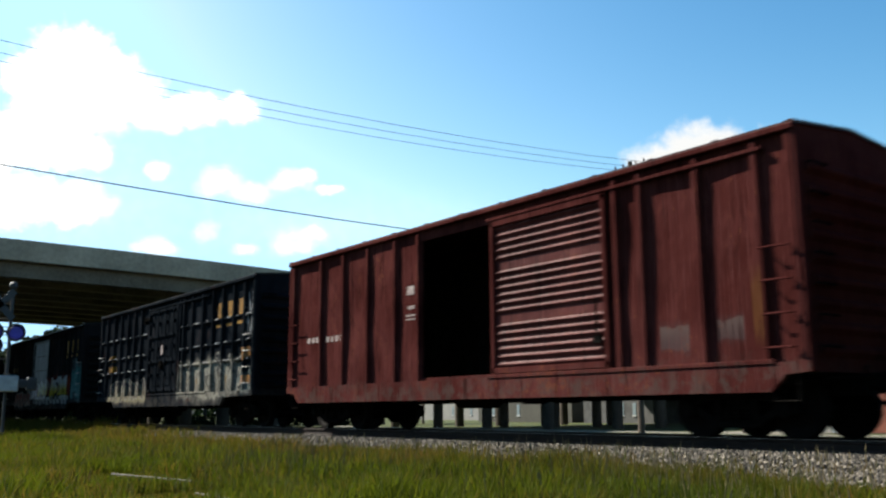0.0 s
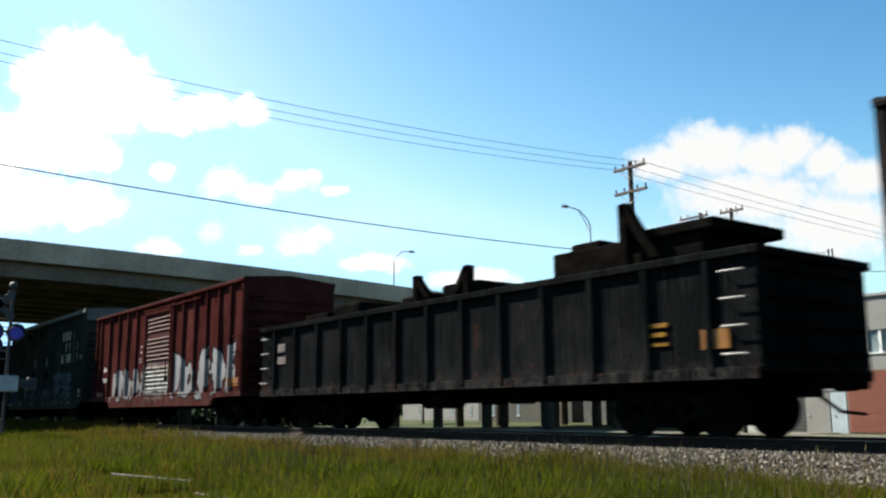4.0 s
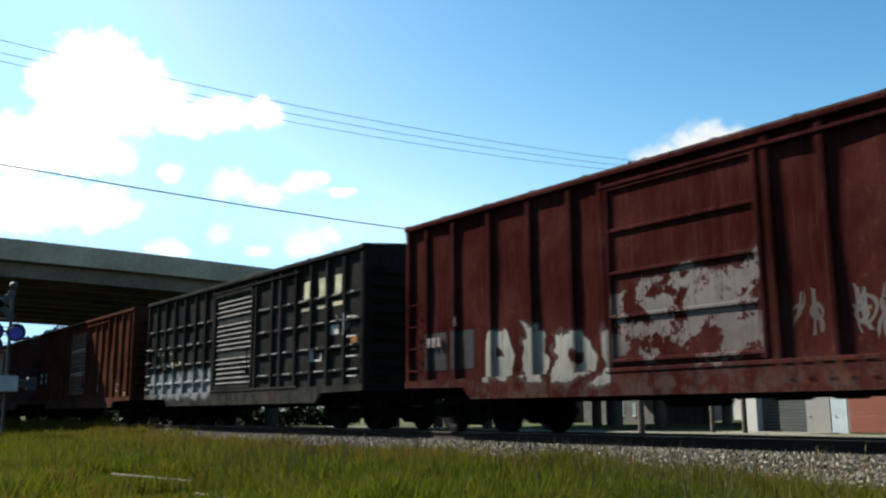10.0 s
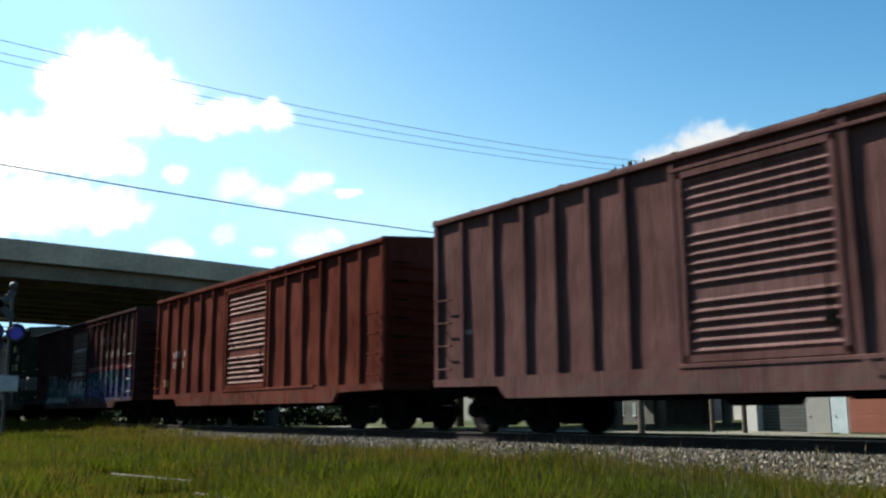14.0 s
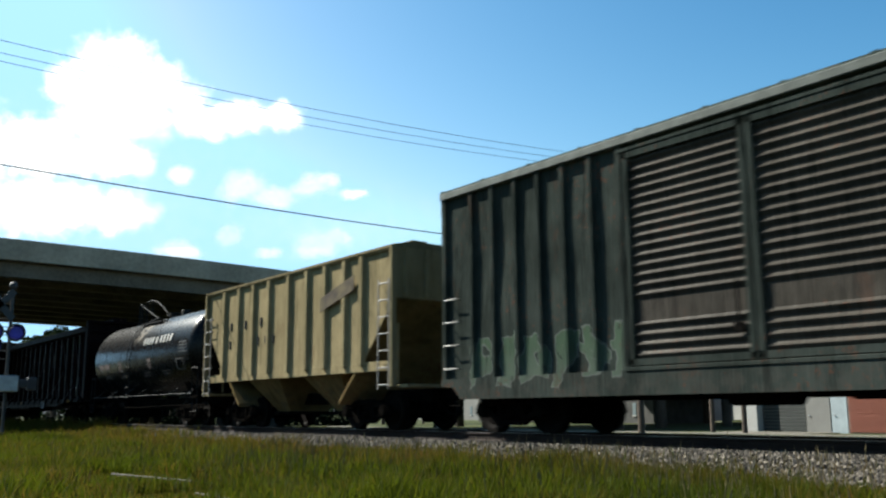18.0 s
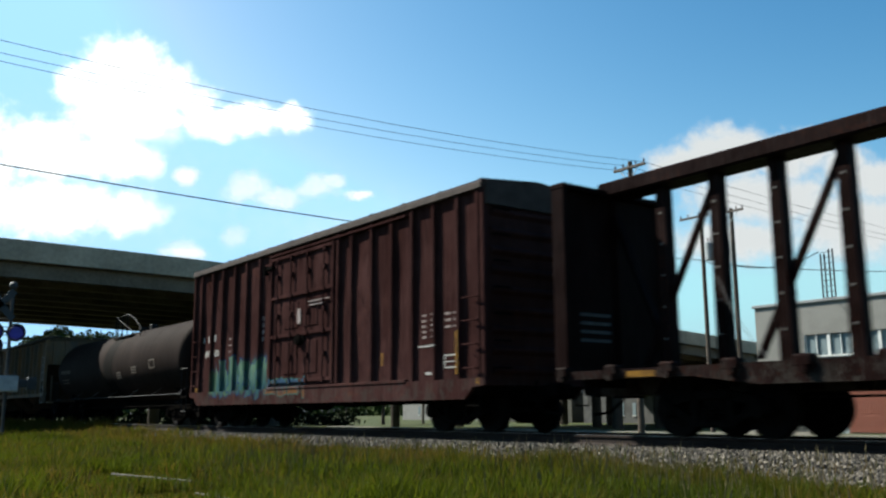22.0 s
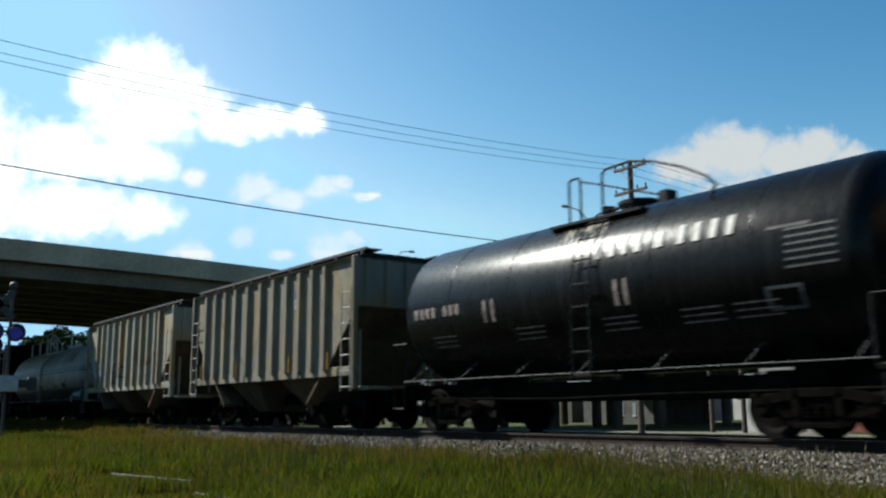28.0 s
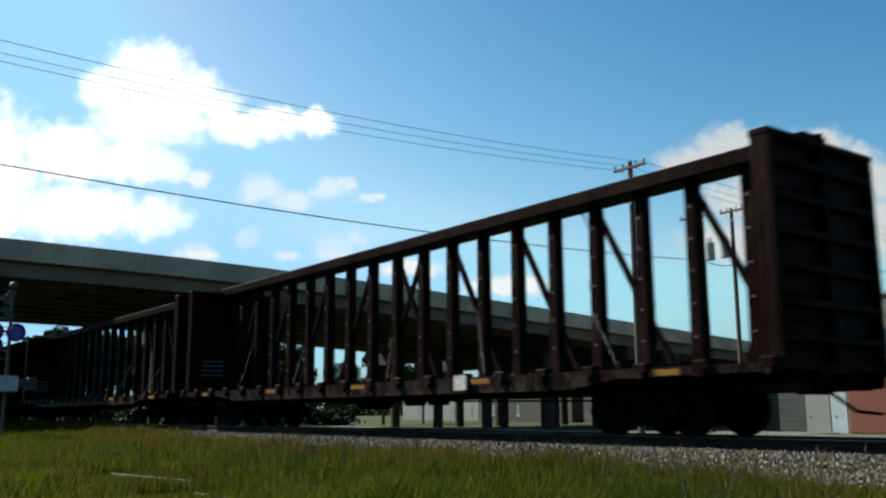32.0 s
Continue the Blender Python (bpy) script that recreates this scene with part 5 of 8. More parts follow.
# ---------------------------------------------------------------- centre-beam flat cars
def centrebeam(u0, u1, H, base, label):
    L = u0 - u1
    q = L / 2
    car = thing("centerbeam_flatcar", label, "flatcar", "freight cars of the train")
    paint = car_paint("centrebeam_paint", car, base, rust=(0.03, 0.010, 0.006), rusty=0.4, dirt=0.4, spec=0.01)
    bm = bmesh.new()
    box(bm, -q, q, -0.32, 0.32, H - 0.10, H + 0.20, 0.04)
    part("top_chord", bm, paint, car, "deep top beam")
    n, step = 19, 1.19
    bm = bmesh.new()
    prism(bm, [(-0.12, 1.08), (0.12, 1.08), (0.10, H - 0.09), (-0.10, H - 0.09)], 1, -0.12, 0.12)
    upright = mesh_of("upright", bm)
    upright.materials.append(paint)
    xs = [(k - n / 2) * step for k in range(n + 1)]
    bm = bmesh.new()
    for k in range(5):
        for s in (-1, 1):
            tube(bm, (0, s * 0.118, 1.7 + 0.58 * k), (0, s * 0.126, 1.7 + 0.58 * k), 0.022, 6)
    bolts = mesh_of("strap_bolts", bm)
    for x in xs[1:-1]:
        up = link("upright", upright, None, car, "", pose(x, 0, 0))
        link("strap_bolts", bolts, M["steelpale"], up)
    for k in (2, 5, 9, 12, 15):
        bm = bmesh.new()
        sgn = -1 if k % 2 else 1
        pipe(bm, [(xs[k], -0.2, 2.5 + 0.2 * sgn), (xs[k] + 0.9, -0.85, 1.75), (xs[k] + 1.7, -1.42, 1.2)], 0.007, 5)
        part("tie_cable", bm, M["dim"], car, "slack steel tie-down cable")
    # braces lean outwards from the middle, two bays long, crossed in the middle bay
    for s in (-1, 1):
        for k in range(5):
            hi = s * (2 * k - 0.5) * step
            lo = hi + s * 1.75
            bm = bmesh.new()
            prism(bm, [(lo - 0.06, 1.25), (lo + 0.06, 1.25), (hi + 0.06, H - 0.15), (hi - 0.06, H - 0.15)], 1, -0.05, 0.05)
            part("diagonal_brace", bm, paint, car)
    # deck with edge risers
    bm = bmesh.new()
    box(bm, -q, q, -1.45, 1.45, 1.02, 1.10)
    box(bm, -q, q, -0.4, 0.4, 0.70, 1.06, 0.02)
    part("deck", bm, paint, car)
    for s in (-1, 1):
        bm = bmesh.new()
        prism(bm, [(-q, 1.12), (-q, 0.98), (-q + 3.0, 0.96), (-q + 4.2, 0.80), (q - 4.2, 0.80), (q - 3.0, 0.96), (q, 0.98), (q, 1.12)], 1, *sorted((s * 1.42, s * 1.56)))
        part("side_sill", bm, paint, car)
        for k in range(n + 1):
            bm = bmesh.new()
            x = xs[k]
            box(bm, x - 0.14, x + 0.14, *sorted((s * 1.40, s * 1.64)), 1.02, 1.20, 0.03)
            tube(bm, (x, s * 1.58, 1.0), (x, s * 1.66, 1.0), 0.07, 8)
            part("strap_winch", bm, paint, car)
        bm = bmesh.new()
        for k in range(5):
            x = -q + 2 + k * (L - 4) / 4
            box(bm, x - 0.3, x + 0.3, *sorted((s * 1.555, s * 1.565)), 0.98, 1.08)
        part("reflector", bm, M["yellow"], car, "yellow reflective strip")
    # bulkheads
    for s in (-1, 1):
        bm = bmesh.new()
        xe = s * q
        box(bm, *sorted((xe - s * 0.05, xe - s * 0.12)), -1.42, 1.42, 1.1, H)
        bh = part("bulkhead", bm, paint, car, "tall ridged steel bulkhead")
        for k in range(6):
            z = 1.4 + k * (H - 1.9) / 5
            bm = bmesh.new()
            box(bm, *sorted((xe - s * 0.05, xe + s * 0.10)), -1.4, 1.4, z, z + 0.13, 0.03)
            part("ridge", bm, paint, bh)
        for b in (-1, 1, 0):
            bm = bmesh.new()
            w = 0.14 if b else 0.10
            y = b * 1.40
            box(bm, *sorted((xe + s * 0.10, xe - s * 0.24)), y - w / 2, y + w / 2, 1.1, H + (0.04 if b else 0.18), 0.02)
            part("bulkhead_post", bm, paint, bh)
        bm = bmesh.new()
        box(bm, *sorted((xe + s * 0.12, xe - s * 0.26)), -1.48, 1.48, H - 0.08, H + 0.03, 0.02)
        part("cap", bm, paint, bh)
        for b in (-1, 1):
            bm = bmesh.new()
            prism(bm, [(xe - s * 0.2, H - 0.3), (xe - s * 0.2, H - 0.6), (xe - s * 1.55, 1.2), (xe - s * 1.4, 1.2)], 1, b * 0.05 - 0.04, b * 0.05 + 0.04)
            part("bulkhead_brace", bm, paint, bh)
        end_ladder(car, xe + s * 0.1, s, -1.1, 1.3, H - 0.5, M["truck"], 8)
        bm = bmesh.new()
        for k in range(4):
            z = 1.7 + 0.16 * k
            box(bm, *sorted((xe - s * 0.125, xe - s * 0.128)), -1.0, -0.2, z, z + 0.06)
        part("stencil", bm, M["dim"], car, "grey stencilled lines")
    underframe(car, L, 1.0, 0.70)
    running_gear(car, L, q - 3.0 if L < 23.5 else q - 3.2)
    return car, L


# ---------------------------------------------------------------- the train, front to rear
RED, DKRED, BROWN = (0.185, 0.048, 0.043), (0.098, 0.022, 0.019), (0.185, 0.065, 0.038)
CSXB, GWG, PINKB, PLUM = (0.022, 0.029, 0.038), (0.125, 0.134, 0.112), (0.25, 0.128, 0.122), (0.14, 0.062, 0.057)
WHITE = (0.55, 0.51, 0.43)
TRAIN = []


def coupled(made, u0, u1):
    TRAIN.append((made[0], (u0 + u1) / 2))
    return made[0]


def csx_mark(car, x, z, w=0.55, h=0.56, step=0.83, paint="yellow"):
    """Three worn yellow emblem blocks, each over a short line."""
    blocks("emblem_block", car, [(x + k * step, x + k * step + w, z, z + h) for k in range(3)], M[paint], "worn yellow painted block", 0.6)
    bars("emblem_line", car, [(x + k * step - 0.02, x + k * step + w + 0.02, z - 0.22, z - 0.12) for k in range(3)], M[paint], "thin yellow line")


def small_marks(car, x, z, material=None, n=4):
    bars("reporting_mark", car, word(x, z + 0.42, 0.25, 4, 0.09, 0.15) + word(x, z, 0.25, n + 1, 0.09, 0.13), material or M["white"], "painted marks as plain bars")


c = coupled(boxcar(9.0, -5.1, 4.55, RED, (-1.4, 1.4), "rust-red steel box car with closed ridged door", 5, 6), 9.0, -5.1)
c = coupled(boxcar(-7.0, -22.6, 4.55, RED, (0.95, 4.1), "faded red steel box car with its door slid open", 6, 4, fish=False, open_bay=(-1.56, 0.95), rusty=0.45, dirt=0.7, tags=((5.1, 5.75, 1.3, 1.85, 0.4, (0.17, 0.13, 0.12), (0.11, 0.08, 0.08), (0.1, 0.05, 0.05), 0.7, 3, 0.0), (6.2, 6.75, 1.35, 1.9, 0.4, (0.17, 0.13, 0.12), (0.11, 0.08, 0.08), (0.1, 0.05, 0.05), 0.7, 3, 0.0), (6.85, 7.15, 1.4, 2.5, 0.4, (0.17, 0.07, 0.03), (0.17, 0.07, 0.03), (0.17, 0.07, 0.03), 0.7, 3, 0.0)), posts=(-7.57, -6.05, -4.91, -3.75, -2.56, -1.62, 4.3, 4.85, 6.02, 7.1, 7.68)), -7.0, -22.6)
bars("reporting_mark", c, word(-6.81, 2.24, 0.14, 3, 0.14, 0.09) + word(-5.82, 2.22, 0.14, 4, 0.13, 0.09), M["faded"], "painted marks as plain bars")
bars("door_stencil", c, [(-2.13, -1.86, 3.05, 3.25), (-2.1, -1.84, 2.72, 2.8), (-2.18, -1.8, 2.56, 2.6), (-2.18, -1.8, 2.48, 2.51)], M["faded"], "white stencilled blocks")
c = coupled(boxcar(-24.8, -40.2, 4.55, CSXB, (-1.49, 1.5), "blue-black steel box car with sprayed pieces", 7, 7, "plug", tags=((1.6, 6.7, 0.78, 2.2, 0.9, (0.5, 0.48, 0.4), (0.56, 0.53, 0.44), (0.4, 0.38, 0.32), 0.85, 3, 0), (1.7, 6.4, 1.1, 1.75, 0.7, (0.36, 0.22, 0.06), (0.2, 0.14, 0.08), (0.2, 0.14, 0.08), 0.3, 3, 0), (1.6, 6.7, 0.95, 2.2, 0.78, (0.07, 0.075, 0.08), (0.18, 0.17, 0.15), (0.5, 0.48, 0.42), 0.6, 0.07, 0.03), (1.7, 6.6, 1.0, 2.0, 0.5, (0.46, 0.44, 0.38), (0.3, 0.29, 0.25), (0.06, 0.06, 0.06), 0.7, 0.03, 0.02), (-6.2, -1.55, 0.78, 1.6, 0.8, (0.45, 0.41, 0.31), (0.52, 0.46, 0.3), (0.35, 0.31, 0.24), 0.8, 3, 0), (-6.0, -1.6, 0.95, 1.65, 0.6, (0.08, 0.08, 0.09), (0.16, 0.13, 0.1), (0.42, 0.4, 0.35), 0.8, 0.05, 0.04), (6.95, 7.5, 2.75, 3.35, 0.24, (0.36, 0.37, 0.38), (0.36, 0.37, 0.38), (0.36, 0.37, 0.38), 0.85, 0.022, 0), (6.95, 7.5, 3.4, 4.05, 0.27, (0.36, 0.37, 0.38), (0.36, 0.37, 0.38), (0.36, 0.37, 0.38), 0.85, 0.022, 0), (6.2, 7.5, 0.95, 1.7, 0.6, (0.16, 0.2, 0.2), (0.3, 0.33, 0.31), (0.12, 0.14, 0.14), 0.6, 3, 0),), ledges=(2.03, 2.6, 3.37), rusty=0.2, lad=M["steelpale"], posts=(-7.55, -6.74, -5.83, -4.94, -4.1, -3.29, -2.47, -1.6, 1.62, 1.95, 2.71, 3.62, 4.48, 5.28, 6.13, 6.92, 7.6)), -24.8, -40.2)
csx_mark(c, 4.64, 3.36)
small_marks(c, -6.5, 2.1, M["yellow"])
bars("patch", c, [(6.9, 7.25, 2.0, 2.4), (6.8, 7.3, 1.3, 1.55)], M["orange"], "orange patches")
c = coupled(boxcar(-42.8, -58.1, 4.50, (0.037, 0.033, 0.033), (-1.68, 1.49), "dark grey box car with green door and bright graffiti", 7, 7, "ribbed", tags=((1.3, 5.6, 1.15, 2.4, 1.6, (0.27, 0.05, 0.03), (0.2, 0.05, 0.03), (0.2, 0.05, 0.03), 0.95, 3, 0), (-1.7, 1.5, 1.15, 1.95, 1.6, (0.24, 0.05, 0.035), (0.2, 0.05, 0.035), (0.2, 0.05, 0.03), 0.85, 3, 0), (-0.45, 5.2, 1.3, 2.2, 0.85, (0.6, 0.6, 0.58), (0.52, 0.42, 0.05), (0.03, 0.03, 0.035), 0.97, 0.17, 0.06), (-1, 5.4, 0.92, 1.3, 0.7, (0.5, 0.51, 0.5), (0.38, 0.39, 0.4), (0.03, 0.03, 0.035), 0.95, 0.13, 0.04), (-2.75, -0.65, 1.25, 2, 0.6, (0.45, 0.45, 0.46), (0.45, 0.45, 0.46), (0.45, 0.45, 0.46), 0.9, 0.03, 0), (-5.9, -1.8, 0.92, 1.55, 0.8, (0.3, 0.12, 0.1), (0.34, 0.2, 0.17), (0.42, 0.4, 0.38), 0.8, 0.12, 0.04), (5.9, 7.6, 1, 2.75, 1.1, (0.09, 0.25, 0.24), (0.16, 0.33, 0.32), (0.26, 0.36, 0.36), 0.95, 3, 0), (5.95, 7.5, 1.2, 2.5, 0.6, (0.13, 0.3, 0.29), (0.2, 0.36, 0.35), (0.06, 0.16, 0.17), 0.8, 0.1, 0.03),), doorpaint=(0.044, 0.06, 0.06), rusty=0.3, lad=M["steelpale"], posts=(-7.55, -6.9, -6.01, -5.12, -4.28, -3.41, -2.6, -1.78, 1.64, 2.74, 3.59, 4.47, 5.29, 6.08, 6.89, 7.55)), -42.8, -58.1)
csx_mark(c, 4.6, 3.3, 0.52, 0.58, 0.86)
small_marks(c, -6.6, 2.35, M["yellow"])
bars("yellow_post", c, [(-7.15, -7.0, 1.2, 2.0)], M["yellow"], "yellow painted strip")
c = coupled(gondola(-60.1, -76.6, 2.85, (0.022, 0.024, 0.026), "black steel gondola loaded with scrap frames"), -60.1, -76.6)
c = coupled(boxcar(-77.9, -93.1, 4.55, RED, (-1.27, 1.48), "red steel box car with white bubble graffiti", 6, 6, tags=((-5.25, -1.25, 0.95, 2.05, 0.95, (0.58, 0.59, 0.6), (0.44, 0.45, 0.46), (0.03, 0.03, 0.035), 0.96, 0.19, 0.07), (-1.25, 1.5, 0.95, 2.25, 1, (0.56, 0.53, 0.45), (0.42, 0.42, 0.42), (0.5, 0.48, 0.42), 0.95, 3, 0), (-1.1, 1.4, 1.15, 2, 1.1, (0.55, 0.55, 0.52), (0.48, 0.48, 0.48), (0.05, 0.05, 0.05), 0.75, 0.24, 0.05), (1.7, 7, 0.98, 2.55, 1.25, (0.62, 0.63, 0.64), (0.48, 0.49, 0.5), (0.03, 0.03, 0.035), 0.97, 0.25, 0.08),), rusty=0.2, posts=(-7.5, -6.87, -5.72, -4.51, -3.42, -2.3, -1.38, 1.62, 2.59, 3.65, 4.7, 5.7, 6.6, 7.5)), -77.9, -93.1)
bars("reporting_mark", c, word(-6.5, 2.16, 0.18, 3, 0.15, 0.07) + word(-6.5, 1.72, 0.17, 4, 0.11, 0.05), M["white"], "painted marks as plain bars")
bars("door_stencil", c, [(-1.86, -1.6, 2.92, 3.0), (-1.84, -1.55, 2.7, 2.8), (-2.0, -1.5, 2.36, 2.4), (-2.0, -1.5, 2.48, 2.51)], M["faded"], "white stencilled blocks")
bars("orange_mark", c, [(6.5, 7.2, 1.25, 1.5), (-7.0, -6.6, 1.15, 1.3)], M["orange"], "orange reflector marks")
c = coupled(boxcar(-95.0, -110.2, 5.18, GWG, (-2.45, 2.25), "weathered grey-green high box car with graffiti", 7, 8, "plug", fish=False, tags=((-7.2, -5.3, 0.95, 2.05, 0.9, (0.1, 0.19, 0.27), (0.08, 0.14, 0.2), (0.1, 0.15, 0.2), 0.8, 3, 0), (-6.2, -2.5, 0.98, 1.95, 0.7, (0.3, 0.32, 0.34), (0.2, 0.22, 0.23), (0.05, 0.055, 0.06), 0.65, 0.07, 0.035), (-2.3, 2.2, 1, 1.75, 0.9, (0.2, 0.25, 0.28), (0.16, 0.2, 0.22), (0.08, 0.1, 0.11), 0.45, 3, 0), (2.35, 5.6, 1.7, 2.45, 0.9, (0.24, 0.31, 0.34), (0.2, 0.25, 0.28), (0.2, 0.25, 0.28), 0.75, 3, 0), (2.35, 5.6, 0.98, 2.25, 0.72, (0.035, 0.04, 0.04), (0.03, 0.03, 0.03), (0.36, 0.38, 0.38), 0.85, 0.05, 0.045), (2.6, 5.4, 1.1, 2.1, 0.5, (0.3, 0.32, 0.33), (0.22, 0.24, 0.25), (0.05, 0.05, 0.05), 0.6, 0.035, 0.02),), rusty=0.4, roof=(0.12, 0.15, 0.135), dirt=0.6, posts=(-7.5, -6.85, -6.31, -5.63, -4.92, -4.2, -3.43, -2.58, 2.6, 3.29, 3.99, 4.64, 5.29, 6.02, 6.65, 7.19, 7.5), cap=M["palecap"]), -95.0, -110.2)
bars("orange_patch", c, [(6.98, 7.36, 1.36, 1.55), (6.98, 7.36, 1.18, 1.32)], M["orange"], "orange reflector patch")
bars("small_panel", c, [(6.96, 7.25, 2.88, 3.1)], M["faded"], "worn pale stencil panel")
bars("reporting_mark", c, word(-7.2, 1.95, 0.16, 3, 0.1, 0.1) + word(-7.0, 1.62, 0.18, 6, 0.1, 0.1, (2,)), M["dim"], "faded painted marks as bars")
bars("yellow_mark", c, [(x, x + 0.22, 0.945, 0.985) for x in (-6.6, -4.2, -1.6, 0.9, 3.4, 5.6)], M["orange"], "orange reflective strip", -1.605)
blocks("cream_block", c, word(3.6, 3.9, 0.42, 6, 0.24, 0.066) + word(4.17, 3.37, 0.40, 4, 0.24, 0.07) + word(3.62, 2.83, 0.42, 7, 0.20, 0.06), M["cream"], "worn cream painted block", 0.72)
bars("pink_square", c, [(5.64, 6.0, 2.88 + 0.49 * k, 3.28 + 0.49 * k) for k in range(3)], M["pink"], "faded pink square")
bars("cream_square", c, [(6.28, 6.66, 2.88, 3.22), (6.28, 6.66, 3.37, 3.71)], M["cream"], "cream square")
c = coupled(boxcar(-112.4, -131.1, 4.52, (0.042, 0.044, 0.044), (-1.5, 1.44), "long dark grey box car with sprayed pieces", 7, 9, "plug", tags=((1.75, 7.4, 1.3, 2.1, 0.9, (0.3, 0.13, 0.05), (0.25, 0.12, 0.05), (0.25, 0.1, 0.04), 0.5, 3, 0), (1.75, 7.3, 0.98, 2.25, 0.95, (0.5, 0.52, 0.56), (0.33, 0.35, 0.42), (0.07, 0.07, 0.09), 0.95, 0.22, 0.05), (-6.7, -2.3, 0.92, 1.75, 0.75, (0.5, 0.5, 0.54), (0.2, 0.18, 0.42), (0.1, 0.1, 0.22), 0.88, 0.11, 0.05),), rusty=0.25, fish=False, lad=M["steelpale"], posts=(-9.25, -8.62, -7.75, -6.83, -5.95, -5.08, -4.18, -3.29, -2.4, -1.6, 1.66, 2.6, 3.53, 4.4, 5.24, 6.07, 6.87, 7.68, 8.5, 9.25)), -112.4, -131.1)
csx_mark(c, 6.3, 3.24, 0.5, 0.56, 0.83)
bars("reporting_mark", c, word(-8.45, 2.35, 0.2, 5, 0.14, 0.14, (2,)) + word(-8.5, 1.88, 0.2, 7, 0.14, 0.2, (3,)), M["yellow"], "dull yellow marks as plain bars")
bars("data_panel", c, [(6.4, 6.76, 1.33 + 0.13 * k, 1.37 + 0.13 * k) for k in range(4)] + [(6.4, 6.43, 1.33, 1.76), (6.73, 6.76, 1.33, 1.76)], M["white"], "white data panel")
bm = bmesh.new()
box(bm, 4.45, 4.95, -1.70, -1.50, 3.55, 3.72, 0.02)
part("track_stop", bm, M["under"], c, "black door track stop")
bars("yellow_patch", c, [(8.55, 8.9, 1.75, 2.25)], M["orange"], "orange reflector patches")
c = coupled(boxcar(-132.9, -148.5, 4.6, DKRED, (-1.64, 1.41), "dark red box car with flaking white graffiti", 6, 5, "ribbed", tags=((-5.1, -1.6, 0.95, 2, 1.05, (0.52, 0.51, 0.46), (0.42, 0.41, 0.37), (0.1, 0.07, 0.06), 0.9, 0.24, 0.05), (-1.6, 1.4, 1, 2.75, 1, (0.36, 0.33, 0.31), (0.26, 0.23, 0.22), (0.1, 0.05, 0.05), 0.48, 3, 0), (1.75, 2.35, 1.45, 2.05, 0.33, (0.14, 0.13, 0.12), (0.14, 0.13, 0.12), (0.2, 0.17, 0.16), 0.8, 0.02, 0), (2.65, 3.45, 1.4, 2.1, 0.33, (0.2, 0.19, 0.18), (0.2, 0.19, 0.18), (0.2, 0.17, 0.16), 0.8, 0.02, 0), (2.7, 3.45, 1.48, 2.02, 0.52, (0.2, 0.19, 0.18), (0.2, 0.19, 0.18), (0.2, 0.17, 0.16), 0.8, 0.02, 0), (3.75, 4.65, 1.38, 2.15, 0.33, (0.21, 0.2, 0.19), (0.21, 0.2, 0.19), (0.2, 0.17, 0.16), 0.8, 0.02, 0), (3.8, 4.65, 1.46, 2.07, 0.52, (0.21, 0.2, 0.19), (0.21, 0.2, 0.19), (0.2, 0.17, 0.16), 0.8, 0.02, 0), (4.95, 5.75, 1.45, 2.2, 0.33, (0.23, 0.22, 0.21), (0.23, 0.22, 0.21), (0.2, 0.17, 0.16), 0.8, 0.02, 0), (5, 5.75, 1.53, 2.12, 0.52, (0.23, 0.22, 0.21), (0.23, 0.22, 0.21), (0.2, 0.17, 0.16), 0.8, 0.02, 0), (6.05, 6.75, 1.4, 2.35, 0.33, (0.19, 0.17, 0.17), (0.19, 0.17, 0.17), (0.2, 0.17, 0.16), 0.8, 0.02, 0), (6.1, 6.75, 1.48, 2.27, 0.52, (0.19, 0.17, 0.17), (0.19, 0.17, 0.17), (0.2, 0.17, 0.16), 0.8, 0.02, 0), (3.8, 5.9, 0.98, 1.3, 0.33, (0.19, 0.17, 0.17), (0.19, 0.17, 0.17), (0.2, 0.17, 0.16), 0.8, 0.02, 0), (3.85, 5.9, 1.06, 1.22, 0.52, (0.19, 0.17, 0.17), (0.19, 0.17, 0.17), (0.2, 0.17, 0.16), 0.8, 0.02, 0), ), rusty=0.25, brackets=True, posts=(-7.7, -7.01, -6.04, -4.85, -3.65, -2.54, -1.75, 1.55, 2.43, 3.61, 4.75, 5.8, 6.84, 7.5)), -132.9, -148.5)
bars("dark_patch", c, [(-7.0, -6.35, 1.3, 2.1), (-6.1, -5.45, 1.3, 2.1)], M["blackpaint"], "black patch behind painted marks")
bars("reporting_mark", c, word(-6.95, 1.8, 0.2, 3, 0.08, 0.1) + [(-6.05, -5.97, 2.2, 2.4)], M["faded"], "worn marks as plain bars", -1.56)
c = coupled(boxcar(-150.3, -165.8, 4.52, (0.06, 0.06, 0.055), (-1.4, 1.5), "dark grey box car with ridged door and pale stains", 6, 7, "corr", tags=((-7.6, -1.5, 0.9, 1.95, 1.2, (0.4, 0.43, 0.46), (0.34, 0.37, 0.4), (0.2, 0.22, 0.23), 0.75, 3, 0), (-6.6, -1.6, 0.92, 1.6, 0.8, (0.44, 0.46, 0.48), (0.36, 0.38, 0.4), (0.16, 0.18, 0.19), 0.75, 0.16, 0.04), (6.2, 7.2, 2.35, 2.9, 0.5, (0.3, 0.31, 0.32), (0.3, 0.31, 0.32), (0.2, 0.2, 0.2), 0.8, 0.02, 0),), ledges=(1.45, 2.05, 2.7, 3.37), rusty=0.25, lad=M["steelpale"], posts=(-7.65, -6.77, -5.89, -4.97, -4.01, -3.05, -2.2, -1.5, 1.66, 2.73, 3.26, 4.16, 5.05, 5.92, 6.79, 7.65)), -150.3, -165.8)
